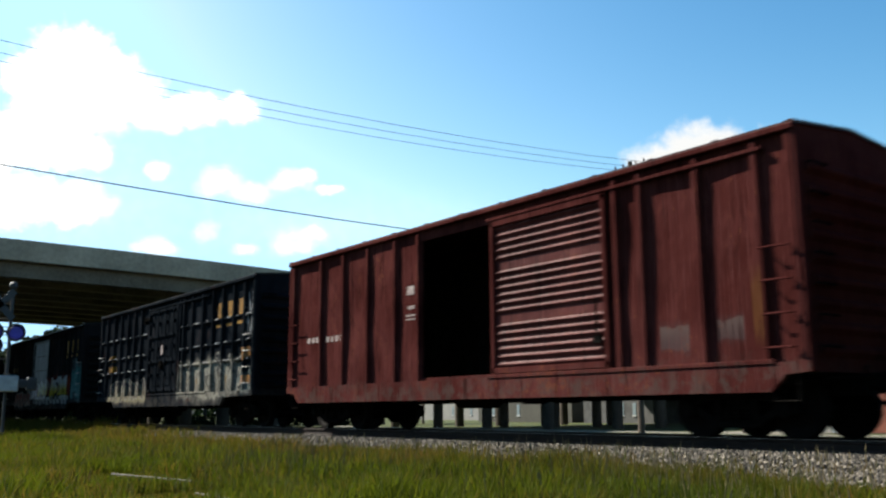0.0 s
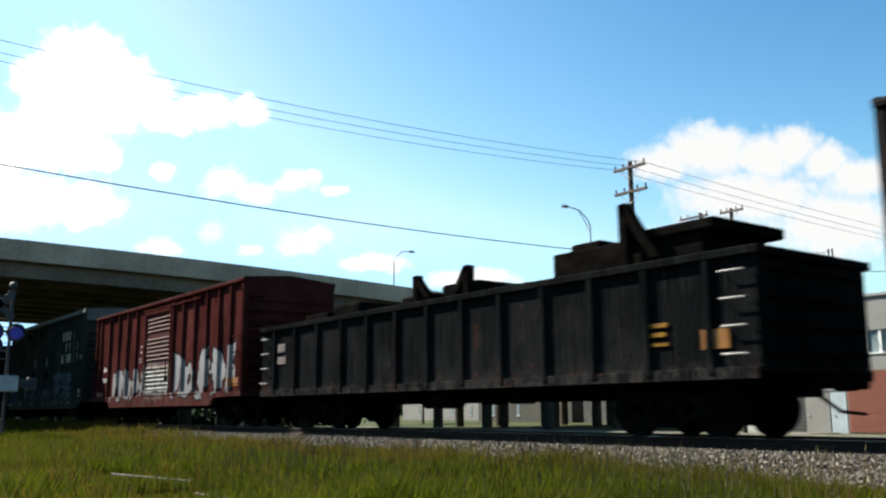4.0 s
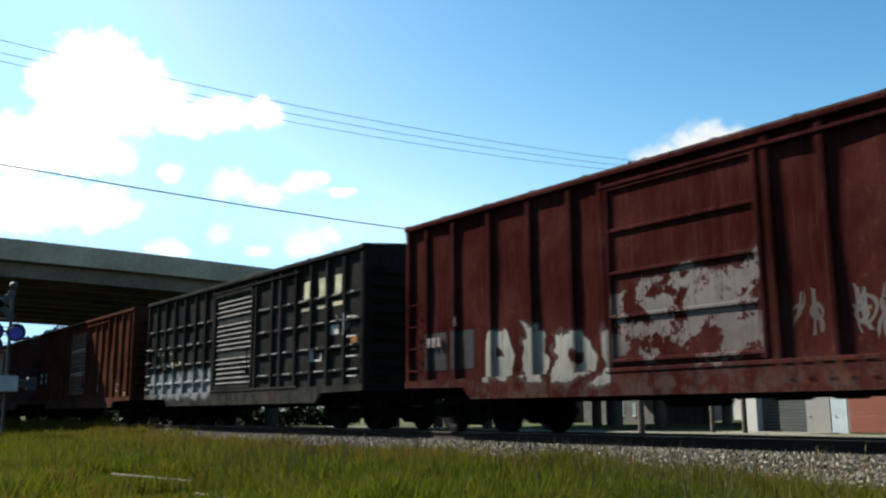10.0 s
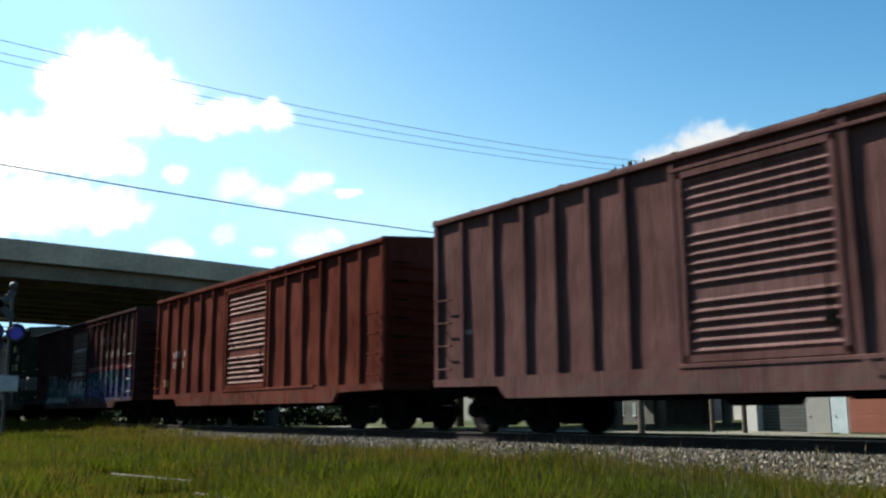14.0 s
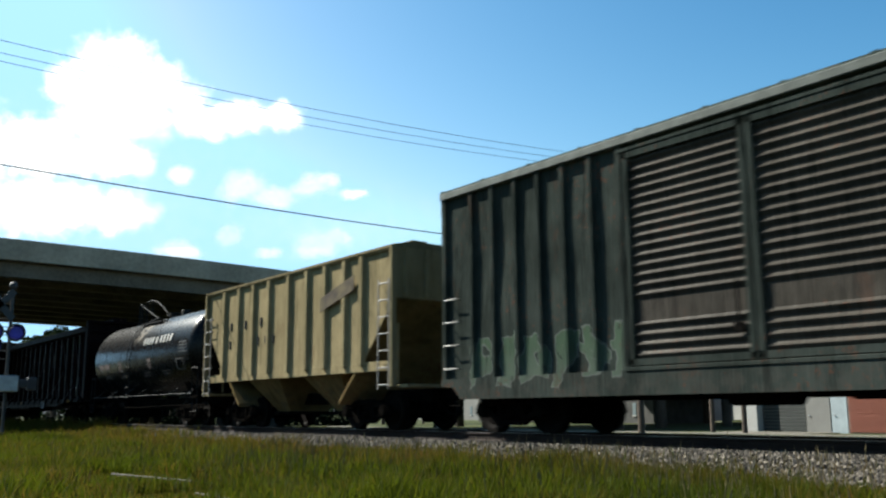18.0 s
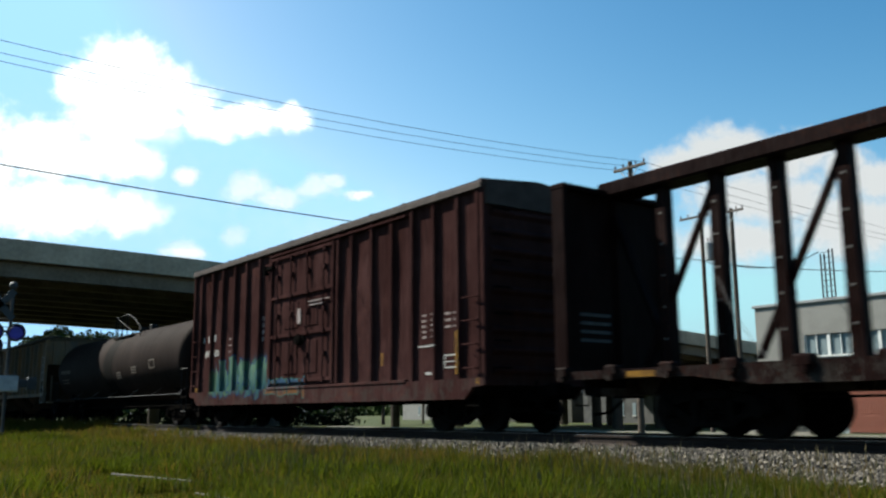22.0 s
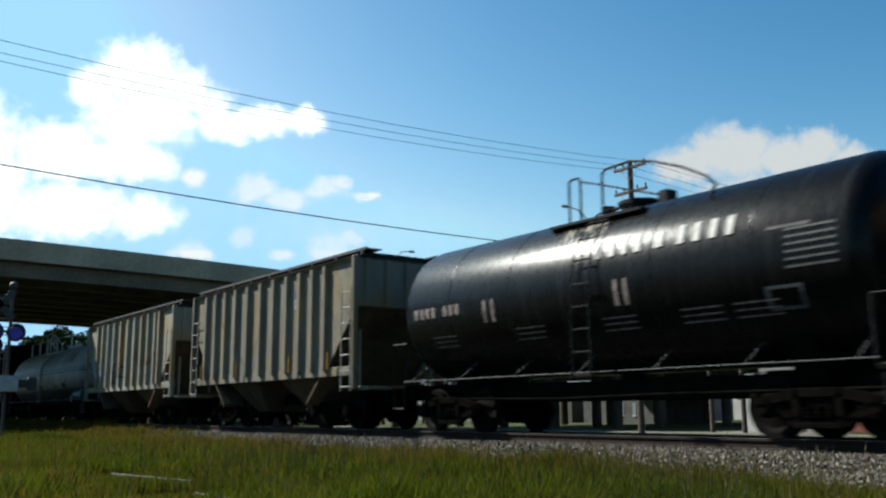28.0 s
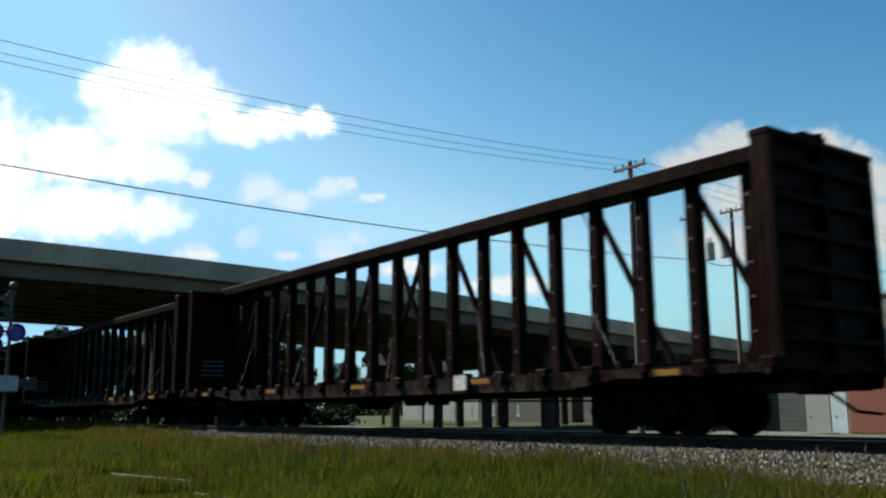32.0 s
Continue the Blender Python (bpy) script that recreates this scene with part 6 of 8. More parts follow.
csx_mark(c, 4.41, 3.35, 0.52, 0.58, 0.853, "cream")
bars("yellow_mark", c, word(-6.7, 2.5, 0.22, 4, 0.17, 0.22, (2,)) + word(-6.69, 1.98, 0.22, 6, 0.15, 0.27, (1,)), M["cream"], "faded yellow bars")
bars("orange_patch", c, [(7.0, 7.3, 1.95, 2.3)], M["orange"], "orange reflector patch")
bars("data_panel", c, [(5.1, 5.55, 1.75, 1.8), (5.1, 5.15, 1.75, 2.1), (5.5, 5.55, 1.75, 2.1), (5.1, 5.55, 2.06, 2.1), (6.0, 6.4, 2.4, 2.7)], M["white"], "white data panel")
c = coupled(boxcar(-167.5, -182.9, 4.58, BROWN, (-1.55, 1.38), "rust-brown box car with ridged door", 7, 7, "corr", rusty=0.5, dirt=0.45, brackets=True, posts=(-7.6, -7.2, -6.27, -5.25, -4.29, -3.4, -2.5, -1.65, 1.5, 2.64, 3.52, 4.46, 5.33, 6.25, 7.13, 7.6)), -167.5, -182.9)
bars("dark_patch", c, [(-7.0, -6.0, 1.9, 2.55), (-5.85, -5.5, 1.9, 2.55)], M["blackpaint"], "black patch behind painted marks")
bars("reporting_mark", c, [(-6.71, -6.66, 2.28, 2.46), (-6.45, -6.40, 2.28, 2.46), (-5.77, -5.72, 2.28, 2.46), (-6.67, -6.63, 1.99, 2.17), (-6.45, -6.40, 1.99, 2.17), (-5.71, -5.66, 1.99, 2.17)], M["white"], "painted mark as a plain bar", -1.56)
bars("data_panel", c, [(5.62, 6.08, 1.32, 1.345), (5.62, 6.08, 1.605, 1.63), (5.62, 5.65, 1.345, 1.605), (6.05, 6.08, 1.345, 1.605)], M["faded"], "white data panel frame")
bars("orange_patch", c, [(6.66, 7.0, 1.14, 1.32)], M["orange"], "orange reflector patch")
bars("yellow_smudge", c, [(3.0, 3.3, 1.36, 1.66)], M["patch"], "dull yellowish repair patch")
bars("orange_patch", c, [(-6.66, -6.36, 1.42, 1.56), (-4.85, -4.45, 1.08, 1.16)], M["yellow"], "worn yellow reflector patch")
c = coupled(boxcar(-184.9, -200.8, 4.55, PINKB, (-1.3, 1.44), "faded pinkish-brown box car with ridged door", 6, 7, "corr", rusty=0.25, dirt=0.3, fade=0.15, brackets=True, posts=(-7.85, -6.97, -5.97, -5.05, -4.19, -3.3, -2.45, -1.4, 1.55, 2.86, 3.71, 4.57, 5.5, 6.34, 7.14, 7.85)), -184.9, -200.8)
bars("small_panel", c, [(-6.9, -6.75, 2.0, 2.1), (4.15, 4.5, 1.58, 1.78)], M["faded"], "pale stencil panels")
c = coupled(boxcar(-202.8, -218.2, 4.55, (0.25, 0.07, 0.05), (-1.4, 1.5), "brick-red box car with ridged door", 6, 6, "corr", rusty=0.3), -202.8, -218.2)
bars("reporting_mark", c, word(-6.1, 2.35, 0.22, 3, 0.09, 0.42) + word(-6.1, 1.98, 0.22, 4, 0.08, 0.36), M["faded"], "faded white marks")
bars("orange_patch", c, [(-6.9, -6.5, 1.35, 1.6)], M["orange"], "orange reflector patch")
c = coupled(boxcar(-220.6, -236.5, 4.56, (0.12, 0.057, 0.054), (-1.3, 1.48), "plum-brown box car with blue and white graffiti", 6, 7, "corr", tags=((-5.65, -1.35, 0.95, 2.15, 0.9, (0.02, 0.06, 0.06), (0.03, 0.09, 0.09), (0.03, 0.07, 0.07), 0.97, 3, 0), (-5.6, -1.4, 0.95, 2.2, 0.8, (0.02, 0.05, 0.05), (0.05, 0.11, 0.105), (0.32, 0.38, 0.38), 0.95, 0.07, 0.04), (-5.5, -1.5, 1.0, 2.1, 0.55, (0.3, 0.36, 0.36), (0.25, 0.3, 0.3), (0.1, 0.14, 0.14), 0.7, 0.02, 0.0), (-5.2, -1.5, 0.92, 1.25, 0.8, (0.4, 0.46, 0.47), (0.38, 0.44, 0.45), (0.1, 0.15, 0.15), 0.8, 3, 0), (-1.35, 1.5, 0.98, 1.9, 0.9, (0.46, 0.48, 0.5), (0.12, 0.25, 0.3), (0.2, 0.04, 0.05), 0.8, 0.18, 0.05), (1.6, 7.7, 1, 2.35, 1.1, (0.025, 0.05, 0.09), (0.05, 0.06, 0.16), (0.03, 0.05, 0.09), 0.9, 3, 0), (1.7, 7.6, 1, 2.3, 0.62, (0.03, 0.10, 0.12), (0.06, 0.07, 0.2), (0.16, 0.18, 0.24), 0.8, 0.08, 0.03), (1.7, 7.6, 1, 2.15, 0.45, (0.4, 0.42, 0.44), (0.2, 0.22, 0.34), (0.1, 0.1, 0.1), 0.5, 0.02, 0.0), (1.7, 7.6, 2.2, 2.44, 0.5, (0.36, 0.2, 0.2), (0.34, 0.04, 0.05), (0.3, 0.04, 0.05), 0.6, 3, 0),), rusty=0.3, lad=M["steelpale"], posts=(-7.8, -6.66, -5.81, -5, -4.14, -3.23, -2.33, -1.4, 1.6, 1.95, 2.81, 3.7, 4.48, 5.24, 6.03, 6.82, 7.6)), -220.6, -236.5)
blocks("faded_block", c, word(3.26, 3.33, 0.32, 9, 0.22, 0.195), M["ghost"], "ghost of a faded painted block", 0.6)
blocks("faded_block", c, word(3.94, 2.73, 0.30, 7, 0.22, 0.17), M["ghost"], "ghost of a faded painted block", 0.6)
c = coupled(boxcar(-238.6, -254.0, 5.15, (0.105, 0.128, 0.112), (-2.45, 2.43), "grey-green high box car with double ridged doors", 6, 6, "double", fish=False, doorpaint=(0.15, 0.13, 0.105), tags=((-6.9, -2.6, 0.95, 1.9, 0.75, (0.13, 0.2, 0.13), (0.17, 0.22, 0.17), (0.24, 0.27, 0.24), 0.7, 0.09, 0.03), (2.85, 5.9, 1.9, 2.3, 0.8, (0.18, 0.06, 0.05), (0.16, 0.06, 0.05), (0.1, 0.05, 0.05), 0.5, 3, 0), (2.95, 4.9, 1.02, 1.85, 0.95, (0.34, 0.36, 0.38), (0.28, 0.3, 0.32), (0.09, 0.1, 0.1), 0.75, 0.15, 0.03), (5.2, 6.9, 1.2, 1.8, 0.7, (0.14, 0.2, 0.14), (0.12, 0.15, 0.12), (0.1, 0.1, 0.1), 0.4, 3, 0),), roof=(0.11, 0.17, 0.14), rusty=0.4, dirt=0.6, lad=M["steelpale"], posts=(-7.6, -6.69, -6.01, -5.31, -4.64, -3.97, -3.27, -2.56, 2.58, 3.47, 4.19, 4.9, 5.57, 6.24, 6.88, 7.55), cap=M["palecap"]), -238.6, -254.0)
blocks("cream_block", c, word(3.78, 3.94, 0.37, 6, 0.24, 0.058) + word(4.35, 3.42, 0.38, 4, 0.23, 0.06) + word(3.8, 2.88, 0.36, 7, 0.20, 0.055), M["cream"], "worn cream painted block", 0.72)
bars("pink_square", c, [(5.83, 6.18, 2.9 + 0.49 * k, 3.27 + 0.49 * k) for k in range(3)], M["pink"], "faded pink square")
bars("cream_square", c, [(6.47, 6.85, 2.95, 3.25), (6.47, 6.85, 3.42, 3.75), (7.14, 7.45, 2.94, 3.28)], M["cream"], "cream square")
c = coupled(hopper(-255.9, -267.1, 4.42, (0.80, 0.65, 0.37), "pale yellow ribbed covered hopper", 8, depth=0.10, at=(-4.14, -3.05, -2.02, -0.97, 0.26, 1.32, 2.32, 3.32, 4.14), rusty=0.25, low=1.6, fade=0.15, roof=(0.66, 0.54, 0.32), belly=(0.5, 0.36, 0.16)), -255.9, -267.1)
bars("reporting_mark", c, [(-3.7, -3.62, 2.95, 3.2), (-2.65, -2.57, 2.95, 3.2), (-1.6, -1.5, 2.95, 3.2)] + word(-3.75, 2.4, 0.24, 7, 0.07, 0.43, (2,)), M["blackpaint"], "black painted marks as bars")
bm = bmesh.new()
prism(bm, [(2.15, 3.0), (3.85, 3.42), (3.85, 3.8), (2.15, 3.36)], 1, -1.592, -1.575)
part("dark_emblem", bm, plain("worn_purple_emblem_paint", (0.024, 0.02, 0.023), 0.8, 0, 0.5, 3.0, spec=0.05, dark=(0.11, 0.09, 0.055)), c, "slanted dark emblem band")
c = coupled(tank(-267.9, -280.2, 1.55, 2.65, (0.012, 0.012, 0.013), "glossy black tank car with white marks", "black", -0.57), -267.9, -280.2)
blocks("white_block", c, word(0.68, 3.0, 0.28, 4, 0.25, 0.05) + [(1.96, 2.3, 3.0, 3.24)] + word(2.45, 3.0, 0.28, 4, 0.27, 0.06), M["white"], "white painted block", 0.5, bend=(1.57, 2.65))
tank_bars("small_mark", c, 1.55, 2.65, word(-4.95, 2.25, 0.2, 8, 0.12, 0.08, (4,)) + [(-2.13, -2.05, 2.1, 2.48), (-1.9, -1.82, 2.1, 2.48), (1.3, 1.38, 2.1, 2.5), (1.5, 1.58, 2.1, 2.5)] + [(a, a + 0.8, 1.85 + 0.1 * k, 1.875 + 0.1 * k) for a in (-4.2, -2.3, 0.6, 2.6) for k in range(2)], M["faded"], "white stencilled lines")
tank_bars("data_box", c, 1.55, 2.65, [(4.2, 4.9, 1.95, 2.0), (4.2, 4.9, 2.3, 2.35), (4.2, 4.27, 1.95, 2.35), (4.83, 4.9, 1.95, 2.35)] + [(4.5, 5.25, 2.55 + 0.11 * k, 2.585 + 0.11 * k) for k in range(4)], M["dim"], "grey data box")
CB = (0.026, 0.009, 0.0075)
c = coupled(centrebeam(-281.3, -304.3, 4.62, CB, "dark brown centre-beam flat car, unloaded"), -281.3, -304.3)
bars("plate_frame", c, [(4.83, 5.33, 0.73, 0.765), (4.83, 5.33, 1.015, 1.05), (4.83, 4.87, 0.765, 1.015), (5.29, 5.33, 0.765, 1.015), (4.9, 5.26, 0.88, 0.90)], M["white"], "white notice plate frame", -1.66)
bars("notice_plate", c, [(4.83, 5.33, 0.73, 1.05)], M["blackpaint"], "dark notice plate", -1.60, 0.058)
c = coupled(boxcar(-306.3, -321.9, 5.18, PLUM, (-1.89, 1.75), "plum-brown high box car with green graffiti", 6, 8, "plug", fish=False, tags=((-6.2, -4.6, 0.92, 1.75, 0.8, (0.1, 0.26, 0.15), (0.16, 0.33, 0.22), (0.04, 0.12, 0.2), 0.95, 3, 0), (-4.9, -2, 0.92, 2.15, 0.9, (0.12, 0.3, 0.2), (0.09, 0.24, 0.18), (0.04, 0.12, 0.2), 0.95, 3, 0), (-5.9, -2, 0.95, 2, 0.7, (0.24, 0.4, 0.28), (0.08, 0.2, 0.22), (0.04, 0.1, 0.26), 0.85, 0.12, 0.03), (-2.2, 0.3, 0.9, 1.35, 0.7, (0.07, 0.16, 0.27), (0.34, 0.16, 0.07), (0.1, 0.25, 0.22), 0.85, 0.12, 0.03),), rusty=0.25, cap=M["dullcap"], posts=(-7.7, -7.11, -6.22, -5.39, -4.47, -3.61, -2.7, -1.98, 1.9, 2.56, 3.5, 4.38, 5.22, 6.05, 6.91, 7.6)), -306.3, -321.9)
bars("reporting_mark", c, word(-7.02, 2.7, 0.2, 3, 0.12, 0.3, (2,)) + [(-6.06, -5.94, 2.7, 2.92)] + word(-6.75, 2.22, 0.2, 2, 0.1, 0.1) + word(-5.95, 2.22, 0.2, 3, 0.1, 0.08), M["white"], "painted marks as plain bars")
bars("stencil", c, [(-2.6, -2.45, 2.5 + 0.2 * k, 2.62 + 0.2 * k) for k in range(4)] + [(-4.95, -4.75, 2.3 + 0.2 * k, 2.34 + 0.2 * k) for k in range(3)] + [(x, x + 0.14, 2.02 + 0.12 * k, 2.07 + 0.12 * k) for x in (5.56, 5.9) for k in range(5)] + [(6.36 + 0.3 * k, 6.56 + 0.3 * k, 2.2 + 0.14 * r, 2.25 + 0.14 * r) for k in range(2) for r in range(3)], M["faded"], "small white stencilled lines")
bars("stencil_line", c, [(5.42, 6.1, 1.83, 1.86), (5.68, 5.95, 1.22, 1.28)], M["white"], "thin white painted line")
bars("stencil", c, [(0.36, 1.55, 3.34, 3.37), (0.5, 1.3, 3.24, 3.27)], M["faded"], "small white stencilled lines", -1.59)
bars("data_panel", c, [(6.34, 6.8, 1.34, 1.37), (6.34, 6.8, 1.6, 1.63), (6.34, 6.37, 1.37, 1.6), (6.77, 6.8, 1.37, 1.6), (6.37, 6.77, 1.47, 1.49)], M["white"], "white data panel frame")
bars("yellow_mark", c, [(6.83, 6.93, 1.2, 2.1), (7.2, 7.62, 0.98, 1.1), (3.85, 3.92, 1.5, 1.8), (-7.5, -7.36, 1.1, 1.25)], M["yellow"], "yellow painted marks")
c = coupled(tank(-322.6, -340.2, 1.50, 2.42, (0.075, 0.05, 0.042), "long sooty brown tank car with dark middle band", "brown"), -322.6, -340.2)
tank_bars("yellow_mark", c, 1.50, 2.42, word(-7.4, 2.3, 0.17, 8, 0.12, 0.08) + [(-7.3, -6.2, 2.0 - 0.14 * k, 2.04 - 0.14 * k) for k in range(2)], M["patch"], "dull yellow stencilled lines")
tank_bars("dim_panel", c, 1.50, 2.42, [(x, x + 0.6, z + 0.1 * k, z + 0.05 + 0.1 * k) for x, z in ((1.0, 1.85), (2.9, 2.0)) for k in range(3)] + [(5.0, 5.6, 2.1, 2.14), (5.0, 5.6, 2.4, 2.44), (5.0, 5.05, 2.1, 2.44), (5.55, 5.6, 2.1, 2.44)], M["patch"], "dim stencilled panel")
c = coupled(hopper(-341.8, -353.0, 4.3, (0.44, 0.33, 0.21), "rust-streaked grey covered hopper", 10, rusty=0.6, worn=((0.13, 0.095, 0.062), (0.085, 0.072, 0.06), (0.15, 0.07, 0.03), 0.8), belly=(0.16, 0.10, 0.06)), -341.8, -353.0)
bars("small_panel", c, [(0.9, 1.2, 1.9, 2.0), (0.9, 1.2, 2.1, 2.25)], M["white"], "pale stencil panels")
c = coupled(hopper(-354.6, -365.1, 4.4, (0.46, 0.43, 0.36), "pale grey ribbed covered hopper", at=(-3.92, -3.39, -2.63, -1.85, -0.98, -0.08, 0.76, 1.58, 2.35, 3.07, 3.75), rusty=0.25, worn=((0.095, 0.086, 0.076), (0.075, 0.07, 0.064), (0.09, 0.055, 0.035), 0.5), belly=(0.14, 0.11, 0.08)), -354.6, -365.1)
bars("reporting_mark", c, [(-3.15, -3.05, 2.68, 2.92), (-2.28, -2.18, 2.68, 2.92)] + word(-3.2, 2.1, 0.24, 5, 0.09, 0.33), M["blackpaint"], "black painted marks as bars", -1.482, 0.012)
c = coupled(rounded_hopper(-367.0, -377.9, 4.45, "pale grey covered hopper with bowed rusty sides"), -367.0, -377.9)
bm = bmesh.new()
prism(bm, [(2.11, 2.68), (2.43, 2.55), (2.76, 2.68), (2.76, 3.08), (2.11, 3.08)], 1, -1.645, -1.625)
emblem = part("shield_emblem", bm, M["white"], c, "white shield with red stripes and blue top")
bm = bmesh.new()
for k in range(4):
    box(bm, 2.155 + 0.155 * k, 2.235 + 0.155 * k, -1.652, -1.644, 2.66, 3.06)
part("shield_stripe", bm, plain("faded_red_paint", (0.22, 0.03, 0.025), 0.6), emblem)
bm = bmesh.new()
box(bm, 2.09, 2.78, -1.65, -1.60, 3.08, 3.26)
part("shield_top", bm, plain("faded_navy_paint", (0.06, 0.08, 0.16), 0.6), emblem)
bars("grey_bar", c, word(2.85, 3.01, 0.10, 7, 0.075, 0.045) + word(-3.66, 2.55, 0.2, 4, 0.11, 0.07) + word(-3.87, 2.15, 0.13, 7, 0.11, 0.07), M["dim"], "faded dark marks as bars", -1.635)
bars("data_panel", c, [(3.24, 3.66, 1.60, 1.81)], M["blackpaint"], "black data panel", -1.6)
bars("yellow_sill_mark", c, [(-4.9 + 1.9 * k, -4.62 + 1.9 * k, 1.17, 1.24) for k in range(5)] + [(4.7, 5.2, 1.15, 1.3)], M["yellow"], "yellow reflective marks", -1.625)
c = coupled(tank(-378.9, -390.9, 1.55, 2.65, (0.012, 0.012, 0.013), "glossy black tank car with white marks and streaked dome", "black", 0.3), -378.9, -390.9)
blocks("white_block", c, word(0.5, 3.07, 0.32, 4, 0.25, 0.05) + [(1.79, 2.15, 3.08, 3.34)] + word(2.3, 3.07, 0.32, 4, 0.25, 0.06), M["white"], "white painted block", 0.5, bend=(1.57, 2.65))
tank_bars("small_mark", c, 1.55, 2.65, word(-4.95, 2.44, 0.22, 8, 0.13, 0.08, (4,)) + [(-2.55, -2.47, 2.2, 2.65), (-2.3, -2.22, 2.2, 2.65), (1.0, 1.08, 2.2, 2.65), (1.22, 1.3, 2.2, 2.65)] + [(a, a + 0.8, 1.8 + 0.1 * k, 1.825 + 0.1 * k) for a in (-4.4, -1.7, 0.6, 2.3, 3.3) for k in range(3)], M["faded"], "white stencilled lines")
tank_bars("data_box", c, 1.55, 2.65, [(3.9, 4.5, 1.85, 1.9), (3.9, 4.5, 2.15, 2.2), (3.9, 3.96, 1.85, 2.2), (4.44, 4.5, 1.85, 2.2), (4.0, 4.7, 3.02, 3.07)] + [(4.3, 5.1, 2.42 + 0.11 * k, 2.455 + 0.11 * k) for k in range(6)], M["dim"], "grey data box")
c = coupled(hopper(-392.4, -403.0, 4.4, (0.46, 0.42, 0.33), "weathered grey ribbed covered hopper", 10, at=(-4.15, -3.39, -2.63, -1.85, -0.98, -0.08, 0.76, 1.58, 2.35, 3.07, 3.75), rusty=0.3, roof=(0.1, 0.09, 0.08), worn=((0.185, 0.17, 0.14), (0.148, 0.136, 0.11), (0.16, 0.10, 0.05), 0.8), belly=(0.28, 0.23, 0.15), depth=0.12), -392.4, -403.0)
bars("shield_panel", c, [(1.97, 2.43, 3.22, 3.5)], M["faded"], "faded white shield panel")
bars("shield_panel_top", c, [(1.95, 2.45, 3.5, 3.72)], plain("navy_panel_paint", (0.03, 0.03, 0.07), 0.6), "navy top of the shield panel")
bars("yellow_rib_mark", c, [(x, x + 0.06, 1.5, 1.95) for x in (-4.3, -1.53, 1.92, 4.05)], M["yellow"], "yellow reflective strip", -1.61)
c = coupled(hopper(-404.8, -415.5, 4.35, (0.47, 0.42, 0.31), "grey ribbed covered hopper with peeling paint", 10, at=(-3.78, -3.07, -2.32, -1.48, -0.62, 0.26, 1.1, 1.9, 2.65, 3.4, 3.85), rusty=0.6, roof=(0.1, 0.09, 0.08), tags=((-3.9, -2.2, 1.7, 2.7, 0.8, (0.4, 0.43, 0.48), (0.36, 0.4, 0.45), (0.3, 0.3, 0.3), 0.5, 3, 0), (-2.93, -2.47, 3.0, 4.05, 0.45, (0.05, 0.045, 0.05), (0.05, 0.045, 0.05), (0.05, 0.045, 0.05), 0.7, 0.055, 0), (-1.6, 0.1, 1.7, 2.6, 0.85, (0.08, 0.08, 0.08), (0.08, 0.08, 0.08), (0.08, 0.08, 0.08), 0.6, 0.03, 0), (1.9, 4.2, 1.7, 2.7, 0.9, (0.4, 0.2, 0.06), (0.3, 0.13, 0.05), (0.3, 0.13, 0.05), 0.3, 3, 0)), worn=((0.265, 0.25, 0.205), (0.20, 0.20, 0.172), (0.19, 0.11, 0.05), 0.95), belly=(0.3, 0.24, 0.16), depth=0.12), -404.8, -415.5)
c = coupled(tank(-416.0, -431.7, 1.47, 2.36, WHITE, "white tank car with green bands and rusty dome", "white"), -416.0, -431.7)
tank_bars("grey_bar", c, 1.47, 2.36, word(-6.7, 2.2, 0.24, 5, 0.17, 0.05), M["can"], "grey painted marks as bars")
tank_bars("dark_panel", c, 1.47, 2.36, [(-3.2, -2.9, 2.05, 2.3), (1.2, 1.3, 1.9, 2.3)] + [(4.6, 5.4, 2.9 + 0.12 * k, 2.97 + 0.12 * k) for k in range(4)], M["dim"], "dull stencilled panels")
tank_bars("placard", c, 1.47, 2.36, [(4.15, 4.75, 3.27, 3.31), (4.2, 4.24, 2.85, 3.27), (4.7, 4.74, 2.9, 3.27), (4.2, 4.74, 3.05, 3.08)], M["dim"], "grey placard frame")
bm = bmesh.new()
prism(bm, [(5.74, 0.92), (5.92, 1.12), (5.74, 1.32), (5.56, 1.12)], 1, -1.45, -1.43)
part("diamond_placard", bm, M["faded"], c, "pale diamond placard")
tank_bars("black_panel", c, 1.47, 2.36, [(3.63, 4.28, 1.68, 1.93), (-1.1, -0.4, 1.62, 1.72), (-0.9, -0.2, 1.78, 1.86), (4.42, 4.5, 1.7, 2.1)], M["blackpaint"], "black stencilled panel")
tank_bars("stained_panel", c, 1.47, 2.36, [(1.95, 2.86, 1.70, 1.86), (1.9, 2.0, 1.7, 2.0)], plain("mustard_stain", (0.13, 0.09, 0.02), 0.8), "mustard-stained panel")
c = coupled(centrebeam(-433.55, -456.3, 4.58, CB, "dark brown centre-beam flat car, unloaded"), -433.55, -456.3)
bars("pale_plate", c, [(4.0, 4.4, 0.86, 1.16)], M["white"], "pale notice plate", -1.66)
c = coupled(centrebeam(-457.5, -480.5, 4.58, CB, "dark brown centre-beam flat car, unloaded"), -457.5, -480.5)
c = coupled(boxcar(-482.4, -497.8, 4.5, (0.03, 0.03, 0.032), (-1.4, 1.5), "sooty black box car", 6, 6, "corr"), -482.4, -497.8)
c = coupled(boxcar(-499.6, -515.0, 4.5, (0.03, 0.03, 0.032), (-1.4, 1.5), "sooty black box car", 6, 6, "corr"), -499.6, -515.0)
c = coupled(boxcar(-516.8, -532.2, 4.5, (0.05, 0.025, 0.022), (-1.4, 1.5), "dark brown box car", 6, 6, "corr"), -516.8, -532.2)

